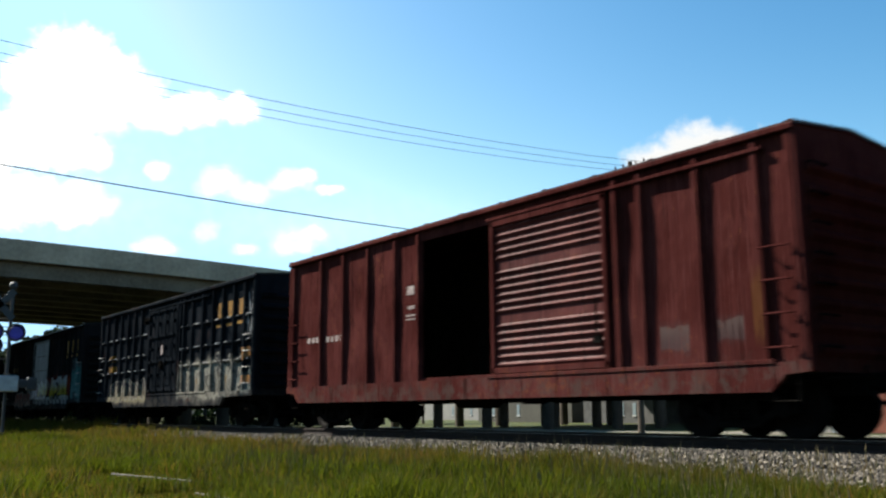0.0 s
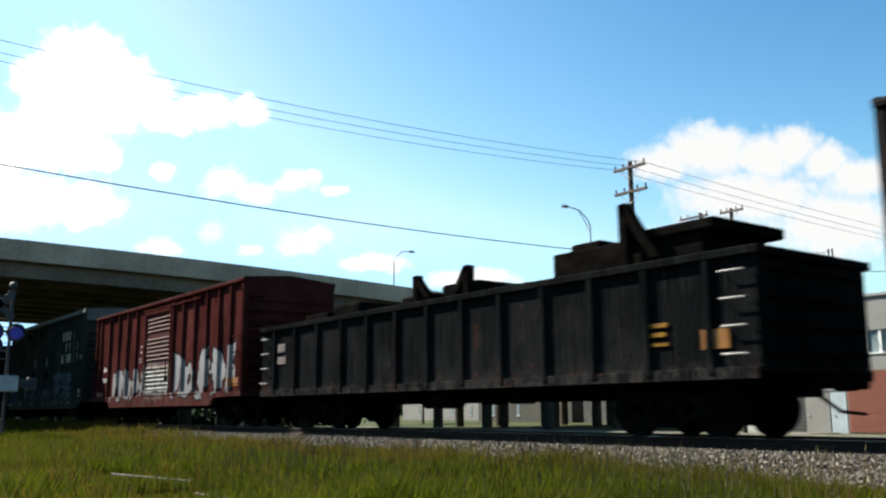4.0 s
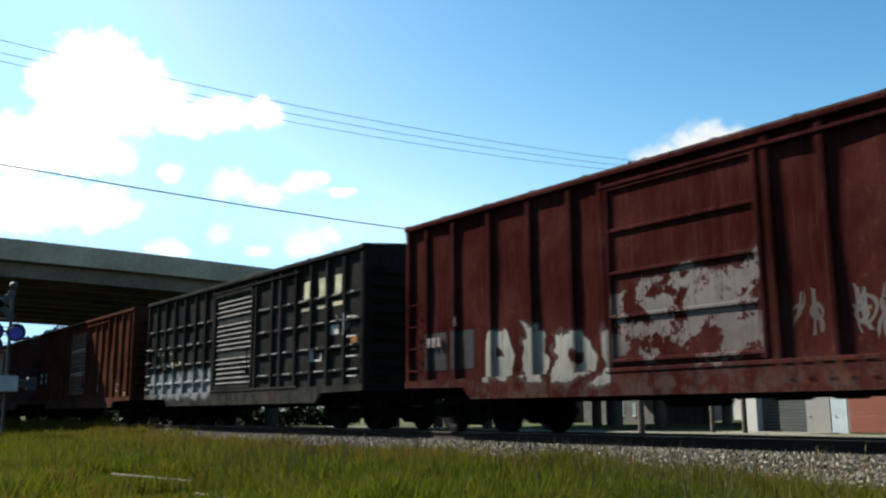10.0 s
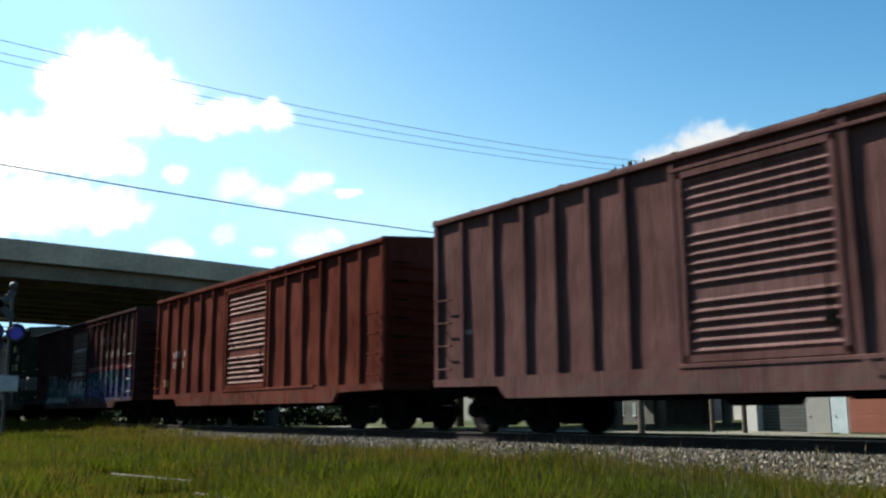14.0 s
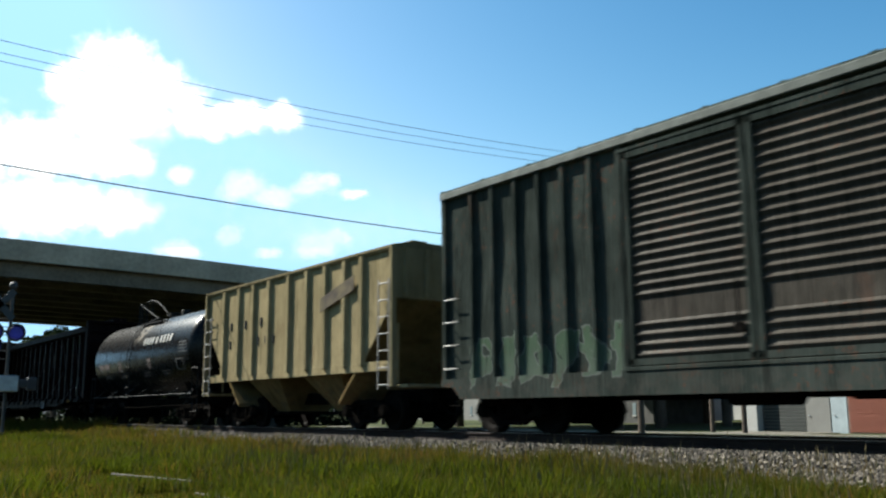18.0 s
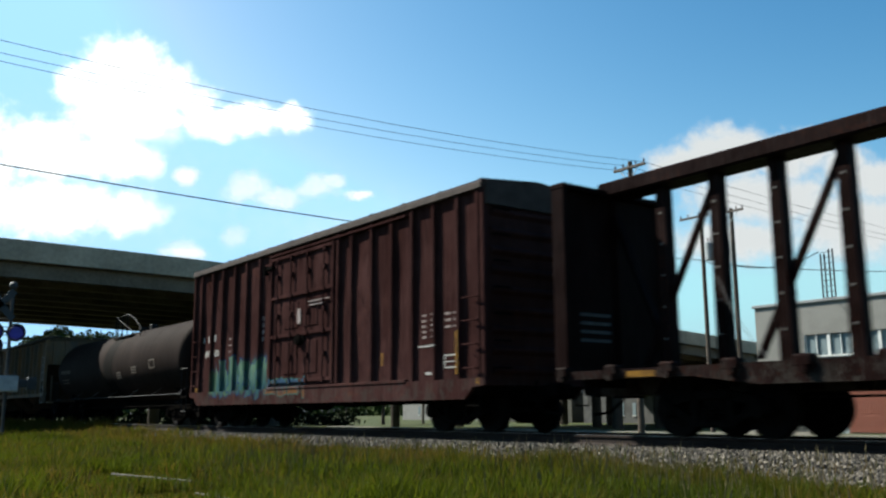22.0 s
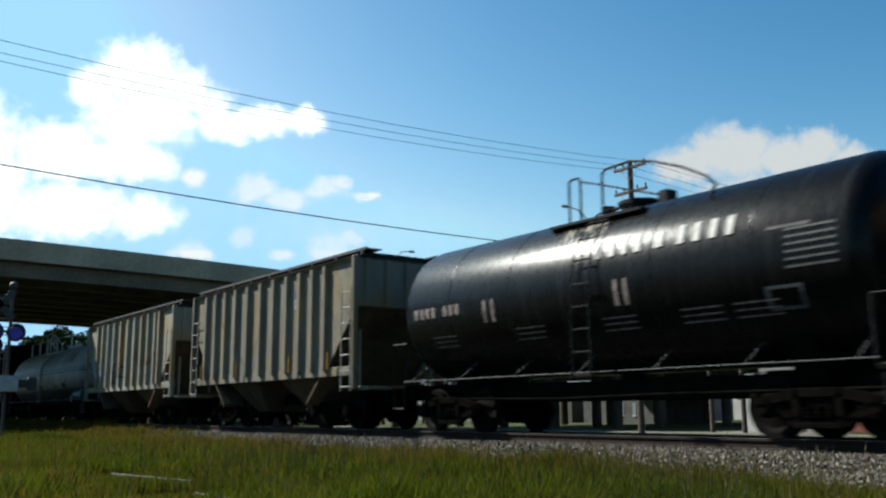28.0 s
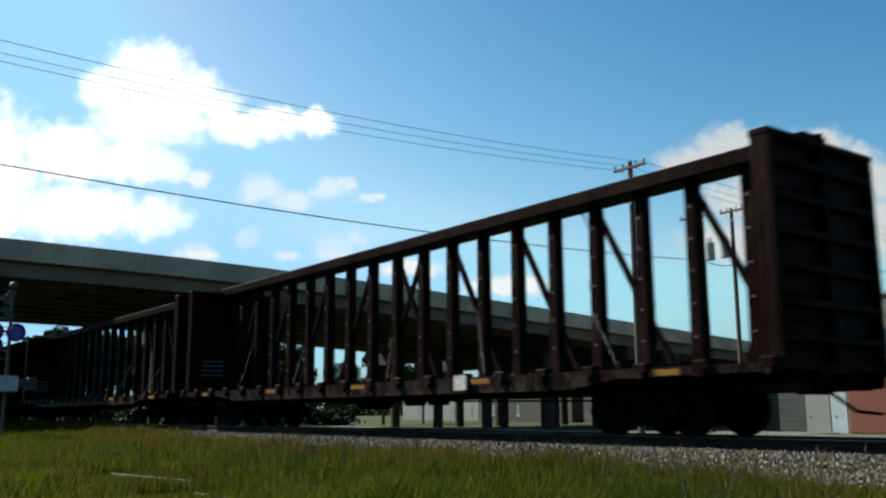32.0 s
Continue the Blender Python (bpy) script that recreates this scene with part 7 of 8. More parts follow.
# way gone by the train, in metres, every two seconds
GONE = [0.0, 26.09, 52.28, 78.58, 105.03, 131.63, 158.32, 185.02, 211.74, 238.50, 265.31, 292.23, 319.29, 346.43, 373.29, 399.80, 425.97]


# ---------------------------------------------------------------- ground
def ground_z(x, y):
    if y < 10:
        return -0.52 + 0.05 * math.sin(x * 0.23 + y * 0.4)
    if y < 17:
        return -0.50
    return -0.50 - 0.45 * min(1.0, (y - 17) / 35)


def ground():
    s = Nodes("grassy_earth")
    c = s.coords()
    big, fine = s.noise(c, 0.25, 4), s.noise(c, 6, 6, 0.65)
    col = s.mix(s.ramp(big, 0.35, 0.65), (0.018, 0.028, 0.002), (0.034, 0.040, 0.004))
    col = s.mix(s.ramp(fine, 0.5, 0.8), col, (0.06, 0.045, 0.012))
    mat = s.surface(col, 0.95, 0, fine, 0.6, 0.05, 0.2)
    xs = [-3000, -1200, -500, -250] + [-150 + 5 * k for k in range(36)] + [60, 150, 500, 1500, 3000]
    ys = [-3000, -1000, -300, -100, -40, -20] + [-12 + 1.5 * k for k in range(46)] + [70, 90, 140, 250, 500, 1200, 3000]
    bm = bmesh.new()
    vs = [[bm.verts.new((x, y, ground_z(x, y))) for y in ys] for x in xs]
    for i in range(len(xs) - 1):
        for j in range(len(ys) - 1):
            bm.faces.new((vs[i][j], vs[i + 1][j], vs[i + 1][j + 1], vs[i][j + 1]))
    g = new("ground", mesh_of("ground", bm, True))
    g.data.materials.append(mat)
    tagged(g, "rough grassy earth beside the railway track", "ground", kind="structure")


ground()


def stuff(name, verts, faces, material, label, category):
    me = bpy.data.meshes.new(name)
    me.from_pydata(verts, [], faces)
    me.update()
    me.materials.append(material)
    return tagged(new(name, me), label, category, kind="stuff")


def ballast():
    # bed
    bm = bmesh.new()
    prism(bm, [(9.3, -0.56), (11.35, -0.20), (14.85, -0.20), (16.3, -0.56)], 0, -260, 80)
    s = Nodes("ballast_bed")
    c = s.coords()
    v = s.voronoi(c, 18)
    col = s.mix(s.ramp(s.noise(c, 12, 4), 0.35, 0.7), (0.012, 0.010, 0.008), (0.045, 0.038, 0.03))
    mat = s.surface(col, 0.95, 0, v.outputs["Distance"], 1.0, 0.06, 0.2)
    b = part("ballast_bed", bm, mat, None)
    tagged(b, "grey crushed-stone ballast bank", "ballast", kind="structure")
    rng = np.random.default_rng(5)
    n = 52000
    x = -3.5 - 62 * rng.random(n) ** 1.35
    y = 9.3 + 2.85 * rng.random(n)
    z = np.where(y < 11.35, -0.56 + (y - 9.3) / 2.05 * 0.36, -0.20) + 0.012
    base = np.array([(1, 0, 0), (-1, 0, 0), (0, 1, 0), (0, -1, 0), (0, 0, 1), (0, 0, -1)], float)
    tris = np.array([(0, 2, 4), (2, 1, 4), (1, 3, 4), (3, 0, 4), (2, 0, 5), (1, 2, 5), (3, 1, 5), (0, 3, 5)])
    size = 0.022 + 0.026 * rng.random((n, 1, 1))
    v = base[None] * (0.65 + 0.7 * rng.random((n, 6, 1))) + 0.35 * (rng.random((n, 6, 3)) - 0.5)
    a = rng.random(n) * 6.283
    ca, sa = np.cos(a)[:, None], np.sin(a)[:, None]
    v = np.stack([v[:, :, 0] * ca - v[:, :, 1] * sa, v[:, :, 0] * sa + v[:, :, 1] * ca, v[:, :, 2] * 0.8], -1) * size
    v += np.stack([x, y, z], -1)[:, None, :]
    f = (tris[None] + 6 * np.arange(n)[:, None, None]).reshape(-1, 3)
    s = Nodes("ballast_stone")
    c = s.coords()
    col = s.mix(s.math("POWER", s.island(), 2.0), (0.006, 0.005, 0.004), (0.20, 0.17, 0.135))
    mat = s.surface(s.mix(s.math("MULTIPLY", s.noise(c, 40, 3), 0.4), col, (0.05, 0.042, 0.033)), 0.9, 0, None, spec=0.25)
    stuff("ballast_stones", v.reshape(-1, 3).tolist(), f.tolist(), mat, "loose grey crushed stones along the track", "ballast")


ballast()


def track():
    t = thing("railway_track", "single railway track on wooden ties", "railway track", kind="structure")
    prof = [(-0.07, -0.178), (0.07, -0.178), (0.07, -0.165), (0.012, -0.14), (0.010, -0.05), (0.036, -0.038), (0.036, -0.004), (0.030, 0.0), (-0.030, 0.0), (-0.036, -0.004), (-0.036, -0.038), (-0.010, -0.05), (-0.012, -0.14), (-0.07, -0.165)]
    for s in (-1, 1):
        bm = bmesh.new()
        prism(bm, [(TRACK_Y + s * 0.755 + a, b) for a, b in prof], 0, -260, 80)
        part("rail", bm, M["rail"], t, "rusty steel rail")
        bm = bmesh.new()
        box(bm, -260, 80, TRACK_Y + s * 0.755 - 0.024, TRACK_Y + s * 0.755 + 0.024, 0.0, 0.002)
        part("rail_head", bm, M["tread"], t, "polished running surface")
    bm = bmesh.new()
    box(bm, -0.115, 0.115, -1.3, 1.3, -0.36, -0.180, 0.01)
    tie = mesh_of("tie", bm)
    tie.materials.append(M["tie"])
    bm = bmesh.new()
    for s in (-1, 1):
        box(bm, -0.09, 0.09, s * 0.755 - 0.18, s * 0.755 + 0.18, -0.180, -0.168)
        for a in (-0.1, 0.1):
            tube(bm, (0.05, s * 0.755 + a, -0.17), (0.05, s * 0.755 + a, -0.135), 0.012, 5)
    plate = mesh_of("tie_plate", bm)
    plate.materials.append(M["rail"])
    for k in range(200):
        x = 4 - 0.5 * k
        m = pose(x + 0.04 * math.sin(k * 7.3), TRACK_Y + 0.04 * math.sin(k * 3.1), 0.004 * math.sin(k * 5.1), 0, 0, 1.5 * math.sin(k * 2.7))
        o = link("tie", tie, None, t, "", m)
        link("tie_plate", plate, None, o)


track()


def grass():
    rng = np.random.default_rng(11)

    def patch(n, x0, x1, y0, y1, h0, h1, xp=1.0):
        x = x1 - (x1 - x0) * rng.random(n) ** xp
        y = y0 + (y1 - y0) * rng.random(n)
        return x, y, h0 + (h1 - h0) * rng.random(n) ** 1.5
    sets = [patch(240000, -32, -2.5, 1.5, 9.35, 0.10, 0.30, 1.2), patch(34000, -62, -28, 1.5, 11.3, 0.14, 0.34), patch(14000, -27, -2.5, 8.3, 9.6, 0.12, 0.34, 1.2),
            patch(3500, -40, -3, 9.5, 11.0, 0.06, 0.22), patch(12000, -32, -14, 9.2, 10.3, 0.10, 0.24), patch(9000, -62, -38, 8.0, 11.8, 0.25, 0.50), patch(14000, -60, -8, 16.2, 27, 0.08, 0.25)]
    x, y, h = (np.concatenate([q[k] for q in sets]) for k in range(3))
    clump = np.sin(x * 1.7 + np.sin(y * 2.3) * 1.4) * np.sin(y * 1.9 + x * 0.6) + 0.6 * np.sin(x * 0.53 + 1.0) * np.sin(y * 0.8 + 0.4)
    h = h * (1.0 + 0.38 * clump)
    for bx, by, hx, hy in ((-13.2, 4.6, 1.5, 0.45), (-9.4, 4.1, 1.2, 0.4)):
        h = np.where((np.abs(x - bx) < hx) & (np.abs(y - by + 0.35) < hy + 0.35), np.minimum(h, 0.11), h)
    keep = h > 0.05
    x, y, h = x[keep], y[keep], h[keep]
    n = len(x)
    z = np.array([ground_z(a, b) for a, b in zip(x, y)])
    z = np.where((y > 9.3) & (y < 16.3), np.maximum(z, -0.56 + np.clip((y - 9.3) / 2.05, 0, 1) * 0.36), z)
    a = rng.random(n) * 6.283
    w = 0.0035 + 0.0045 * rng.random(n) + 0.00016 * np.abs(x)
    lean = (0.15 + 0.5 * rng.random(n)) * h
    b = rng.random(n) * 6.283
    dx, dy, lx, ly = np.cos(a) * w, np.sin(a) * w, np.cos(b) * lean, np.sin(b) * lean
    v = np.empty((n, 5, 3))
    v[:, 0] = np.stack([x - dx, y - dy, z - 0.02], -1)
    v[:, 1] = np.stack([x + dx, y + dy, z - 0.02], -1)
    v[:, 2] = np.stack([x + dx * 0.8 + lx * 0.35, y + dy * 0.8 + ly * 0.35, z + h * 0.6], -1)
    v[:, 3] = np.stack([x - dx * 0.8 + lx * 0.35, y - dy * 0.8 + ly * 0.35, z + h * 0.6], -1)
    v[:, 4] = np.stack([x + lx, y + ly, z + h], -1)
    i = 5 * np.arange(n)[:, None]
    f = [q for p in zip((np.array([[0, 1, 2, 3]]) + i).tolist(), (np.array([[3, 2, 4]]) + i).tolist()) for q in p]
    s = Nodes("grass_blade")
    c = s.coords()
    r = s.island()
    col = s.mix(s.ramp(r, 0.0, 0.8), (0.029, 0.041, 0.002), (0.056, 0.070, 0.004))
    dry = s.math("MULTIPLY", s.ramp(r, 0.4, 0.85), s.ramp(s.noise(c, 0.5, 5, 0.65), 0.40, 0.58))
    col = s.mix(dry, col, (0.092, 0.058, 0.011))
    gx, gy, gz = s.xyz(c)
    tuft = s.noise(c, 0.35, 4, 0.6)
    col = s.mix(s.math("MULTIPLY", s.ramp(tuft, 0.56, 0.40), 0.45), col, (0.022, 0.034, 0.002))
    russet = s.math("MULTIPLY", s.ramp(s.math("ADD", gy, s.math("MULTIPLY", s.math("SUBTRACT", s.noise(c, 0.8, 4, 0.65), 0.5), 5.0)), 7.4, 9.2), s.ramp(r, 0.15, 0.5))
    col = s.mix(s.math("MULTIPLY", russet, 0.45), col, (0.10, 0.052, 0.014))
    bs = s.t.nodes.new("ShaderNodeBsdfPrincipled")
    s.put(bs.inputs["Base Color"], col)
    bs.inputs["Roughness"].default_value = 0.8
    bs.inputs["Specular IOR Level"].default_value = 0.08
    tr = s.t.nodes.new("ShaderNodeBsdfTranslucent")
    s.put(tr.inputs["Color"], col)
    mx = s.t.nodes.new("ShaderNodeMixShader")
    mx.inputs[0].default_value = 0.5
    s.t.links.new(bs.outputs[0], mx.inputs[1])
    s.t.links.new(tr.outputs[0], mx.inputs[2])
    s.t.links.new(mx.outputs[0], s.out.inputs["Surface"])
    stuff("grass", v.reshape(-1, 3).tolist(), f, s.mat, "uneven green and straw-coloured grass", "grass")


grass()


def seed_stalks():
    """Thin straw-coloured stalks with a seed head each, standing out of the grass."""
    rng = np.random.default_rng(23)
    verts, faces = [], []
    for k in range(1300):
        x, y = -3.0 - 16.0 * rng.random() ** 1.3, 4.5 + 5.9 * rng.random()
        if math.sin(x * 0.9 + 1.3) * math.sin(y * 1.1) + rng.random() * 1.2 < 0.3:
            continue
        h = 0.26 + 0.26 * rng.random()
        z, a = ground_z(x, y), 6.283 * rng.random()
        lx, ly = 0.12 * h * math.cos(a), 0.12 * h * math.sin(a)
        for px, py in ((0.0018, 0.0), (0.0, 0.0018)):
            i = len(verts)
            verts += [(x - px, y - py, z), (x + px, y + py, z), (x + lx + px * 0.7, y + ly + py * 0.7, z + h), (x + lx - px * 0.7, y + ly - py * 0.7, z + h)]
            faces += [(i, i + 1, i + 2, i + 3)]
            i = len(verts)
            q = 3.2
            verts += [(x + lx * 0.8, y + ly * 0.8, z + h * 0.78), (x + lx + px * q, y + ly + py * q, z + h * 0.92), (x + lx * 1.25, y + ly * 1.25, z + h * 1.12), (x + lx - px * q, y + ly - py * q, z + h * 0.92)]
            faces += [(i, i + 1, i + 2, i + 3)]
    stuff("seed_stalks", verts, faces, M["straw"], "thin straw-coloured seed stalks in the grass", "grass")


seed_stalks()


# ---------------------------------------------------------------- road bridge
def deck_top(y):
    if y <= 5:
        return 8.78
    if y <= 40:
        return 8.78 - 0.0008 * (y - 5) ** 2
    return 7.80 - 0.056 * (y - 40)


def bridge():
    br = thing("road_bridge", "long concrete road bridge over the track", "bridge", kind="structure")
    ys = [-70 + 4 * k for k in range(58)]

    def strip(name, x0, x1, a, b, material, label=""):
        bm = bmesh.new()
        rows = [[bm.verts.new((x, y, deck_top(y) + d)) for x, d in ((x0, a), (x1, a), (x1, b), (x0, b))] for y in ys]
        fs = [bm.faces.new(rows[0]), bm.faces.new(rows[-1])]
        for p, q in zip(rows, rows[1:]):
            for i in range(4):
                fs.append(bm.faces.new((p[i], p[(i + 1) % 4], q[(i + 1) % 4], q[i])))
        bmesh.ops.recalc_face_normals(bm, faces=fs)
        part(name, bm, material, br, label)
    strip("parapet", -47.0, -46.7, -1.02, 0.0, M["concrete"], "plain concrete parapet")
    strip("parapet", -71.4, -71.1, -1.02, 0.0, M["concrete"], "plain concrete parapet")
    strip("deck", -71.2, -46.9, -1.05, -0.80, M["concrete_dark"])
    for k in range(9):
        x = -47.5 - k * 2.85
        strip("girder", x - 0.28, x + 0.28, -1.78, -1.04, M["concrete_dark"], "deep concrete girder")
    # caps and columns take the darkest tone, shade under the deck included
    for y0 in (-62, -41, -20, 1.5, 24.0, 46.0, 53.3, 58.3, 67.0, 82, 100, 118):
        zt = deck_top(y0) - 1.78
        bm = bmesh.new()
        box(bm, -71.0, -47.2, y0 - 0.55, y0 + 0.55, zt - 1.0, zt, 0.04)
        if y0 not in (1.5,):
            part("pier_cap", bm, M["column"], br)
        else:
            bm.free()
            continue
        for x in (-49.0, -56.0, -62.5, -69.0):
            bm = bmesh.new()
            tube(bm, (x, y0, -1.2), (x, y0, zt - 0.9), 0.42, 16)
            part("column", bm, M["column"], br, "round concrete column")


bridge()


# ---------------------------------------------------------------- clouds
def cloud(name, blobs, drift, depth=1500.0, label="white cumulus cloud", soft=0.35, glow=1.0, grey=0.0, rag=0.6):
    """A far bank of cloud on a plain backdrop. blobs: centre x, y and radii in hundredths of its distance."""
    s = Nodes("cloud_vapour")
    c = s.coords()
    k = depth / 100.0
    p = s.vmath("MULTIPLY", c, (1 / k, 1 / k, 1 / k))
    wob = s.noise(p, 0.30, 7, 0.62, colour=True)
    pw = s.vmath("ADD", p, s.vmath("MULTIPLY", s.vmath("SUBTRACT", wob, (0.5, 0.5, 0.5)), (2.6, 2.2, 0)))
    d = None
    for bx, by, rx, ry in blobs:
        q = s.math("SUBTRACT", 1.0, s.vmath("LENGTH", s.vmath("MULTIPLY", s.vmath("SUBTRACT", pw, (bx, by, 0)), (1 / rx, 1 / ry, 0))))
        d = q if d is None else s.smax(d, q, 0.12)
    puff = s.voronoi(s.vmath("ADD", p, s.vmath("MULTIPLY", wob, (1.2, 1.2, 0))), 0.62).outputs["Distance"]
    d = s.math("ADD", d, s.math("MULTIPLY", s.math("SUBTRACT", s.noise(p, 0.7, 8, 0.62), 0.5), rag))
    d = s.math("ADD", d, s.math("MULTIPLY", s.math("SUBTRACT", 0.45, puff), 0.34 * rag))
    alpha = s.ramp(d, 0.0, soft)
    shade = s.ramp(s.math("ADD", d, s.math("MULTIPLY", s.noise(p, 0.5, 5), 0.3)), 0.1, 0.8)
    col = s.mix(shade, (0.93, 0.965, 1.0), (1.0 - grey, 1.0 - grey * 0.95, 1.0 - grey * 0.85))
    em = s.t.nodes.new("ShaderNodeEmission")
    s.put(em.inputs["Color"], col)
    em.inputs["Strength"].default_value = glow
    tr = s.t.nodes.new("ShaderNodeBsdfTransparent")
    mx = s.t.nodes.new("ShaderNodeMixShader")
    s.put(mx.inputs[0], alpha)
    s.t.links.new(tr.outputs[0], mx.inputs[1])
    s.t.links.new(em.outputs[0], mx.inputs[2])
    s.t.links.new(mx.outputs[0], s.out.inputs["Surface"])
    x0, x1 = min(b[0] - b[2] for b in blobs) - 4, max(b[0] + b[2] for b in blobs) + 4
    y0, y1 = min(b[1] - b[3] for b in blobs) - 4, max(b[1] + b[3] for b in blobs) + 4
    bm = bmesh.new()
    bm.faces.new([bm.verts.new((x * k, y * k, 0)) for x, y in ((x0, y0), (x1, y0), (x1, y1), (x0, y1))])
    ob = part(name, bm, s.mat, None)
    ob.visible_shadow = False
    tagged(ob, label, "cloud", kind="structure")
    rest = EYE @ pose(0, 0, -depth)
    ob.matrix_basis = rest
    CLOUDS.append((ob, rest, drift[0] * k, drift[1] * k))


CLOUDS = []


# ---------------------------------------------------------------- far side of the line
def slab(name, x0, x1, y0, y1, z0, z1, material, label, category):
    bm = bmesh.new()
    box(bm, x0, x1, y0, y1, z0, z1)
    return tagged(part(name, bm, material, None), label, category, kind="structure")


bm = bmesh.new()
for k in range(34):
    x = -72.0 + k * 2.4
    box(bm, x + 0.012, x + 2.388, 40.4, 42.2, -1.0, -0.77, 0.01)
tagged(part("pavement", bm, M["pavement"], None), "pale concrete path beyond the track", "pavement", kind="structure")
slab("road", -63, -39.5, -25, 9.4, -0.62, -0.44, M["asphalt"], "grey asphalt road edge by the crossing", "road")


def works_building():
    """A white two-storey works with a window band, roller door, doors and a brick wing."""
    b = thing("works_building", "white industrial building with brick wing and window band", "building", m=pose(0, 0, 0))
    y0, y1 = 50.0, 64.0
    xl, xr, top = -34.0, -8.0, 6.75
    bm = bmesh.new()
    box(bm, xl, xr, y0 + 0.3, y1, -1.1, top - 0.1)
    part("core", bm, M["whitewall"], b)
    # front wall around its openings
    bm = bmesh.new()
    box(bm, xl - 0.02, xr, y0, y0 + 0.3, 4.85, top)
    part("wall", bm, M["whitewall"], b, "white painted upper wall")
    bm = bmesh.new()
    box(bm, xl - 0.02, -30.75, y0, y0 + 0.3, 2.6, 4.85)
    part("wall", bm, M["whitewall"], b)
    bm = bmesh.new()
    box(bm, -30.75, xr, y0, y0 + 0.3, 2.6, 3.55)
    part("wall", bm, M["whitewall"], b)
    bm = bmesh.new()
    box(bm, xl - 0.15, xr + 0.1, y0 - 0.12, y1 + 0.1, top, top + 0.18, 0.02)
    part("roof", bm, M["greywall"], b)
    x = -30.75
    while x < xr - 1.6:
        bm = bmesh.new()
        box(bm, x + 0.08, x + 1.46, y0 + 0.14, y0 + 0.18, 3.62, 4.78)
        w = part("window", bm, M["glass"], b, "dusty many-paned window")
        for a, c in ((x, x + 0.09), (x + 1.45, x + 1.54), (x + 0.74, x + 0.79)):
            bm = bmesh.new()
            box(bm, a, c, y0 + 0.04, y0 + 0.2, 3.55, 4.85)
            part("window_frame", bm, M["frame"], w)
        bm = bmesh.new()
        box(bm, x, x + 1.54, y0 - 0.06, y0 + 0.2, 3.5, 3.6)
        part("window_sill", bm, M["frame"], w)
        x += 1.54
    # ground floor, from the corner on
    bm = bmesh.new()
    box(bm, -34.9, -34.0, y0 - 0.5, y0 + 0.3, -1.1, 2.7, 0.02)
    part("pier", bm, M["pierwhite"], b, "white corner pier")
    for k in range(15):
        bm = bmesh.new()
        box(bm, -33.95, -31.05, y0 + 0.06, y0 + 0.12, -1.0 + k * 0.2, -0.82 + k * 0.2, 0.01)
        part("door_slat", bm, M["greendoor"], b, "" if k else "dark green roller door slat")
    for x0, x1, m, lab in ((-31.0, -29.45, M["whitewall"], "white double door"), (-29.4, -28.4, M["bluegrey"], "pale blue door")):
        bm = bmesh.new()
        box(bm, x0, x1, y0 + 0.02, y0 + 0.1, -1.0, 1.5, 0.02)
        d = part("door", bm, m, b, lab)
        bm = bmesh.new()
        tube(bm, (x0 + 0.2, y0 - 0.04, 0.1), (x0 + 0.2, y0 + 0.05, 0.1), 0.05, 8)
        part("door_handle", bm, M["galv"], d)
        bm = bmesh.new()
        box(bm, x0 - 0.04, x1 + 0.04, y0 - 0.02, y0 + 0.3, 1.5, 2.6)
        part("wall", bm, M["greywall"], b)
    bm = bmesh.new()
    box(bm, -28.35, xr, y0 + 0.02, y0 + 0.3, -1.1, 2.6)
    wall = part("brick_wall", bm, M["mortar"], b, "red brick ground floor")
    bm = bmesh.new()
    box(bm, 0, 0.205, -0.012, 0.03, 0, 0.062, 0.004)
    brick = mesh_of("brick", bm)
    brick.materials.append(M["brick"])
    for r in range(24):
        for k in range(12):
            link("brick", brick, None, wall, "", pose(-28.33 + k * 0.217 + (0.108 if r % 2 else 0), y0 + 0.0, -0.85 + r * 0.075))
    verts, faces = [], []
    for r in range(46):
        for k in range(95):
            x0 = -28.33 + k * 0.217 + (0.108 if r % 2 else 0)
            z0 = -0.85 + r * 0.075
            if (r < 24 and k < 12) or x0 + 0.2 > xr:
                continue
            i = len(verts)
            verts += [(x0, y0 - 0.01, z0), (x0 + 0.205, y0 - 0.01, z0), (x0 + 0.205, y0 - 0.01, z0 + 0.062), (x0, y0 - 0.01, z0 + 0.062), (x0, y0 + 0.03, z0), (x0 + 0.205, y0 + 0.03, z0), (x0 + 0.205, y0 + 0.03, z0 + 0.062), (x0, y0 + 0.03, z0 + 0.062)]
            faces += [(i, i + 1, i + 2, i + 3), (i + 3, i + 2, i + 6, i + 7), (i, i + 3, i + 7, i + 4), (i + 1, i + 5, i + 6, i + 2)]
    me = bpy.data.meshes.new("brickwork")
    me.from_pydata(verts, [], faces)
    me.materials.append(M["brick"])
    o = new("brickwork", me)
    o.parent = wall
    tagged(o, kind="stuff")
    # ladder cage on the roof
    bm = bmesh.new()
    for x in (-30.15, -29.9, -29.6, -29.35):
        tube(bm, (x, 51.5, top + 0.1), (x, 51.5, 10.1 - 0.25 * (x < -29.7)), 0.05, 6)
    for k in range(9):
        tube(bm, (-30.15, 51.5, top + 0.4 + k * 0.35), (-29.35, 51.5, top + 0.4 + k * 0.35), 0.02, 5)
    part("ladder_cage", bm, M["wire"], b, "dark steel ladder cage on the roof")


works_building()


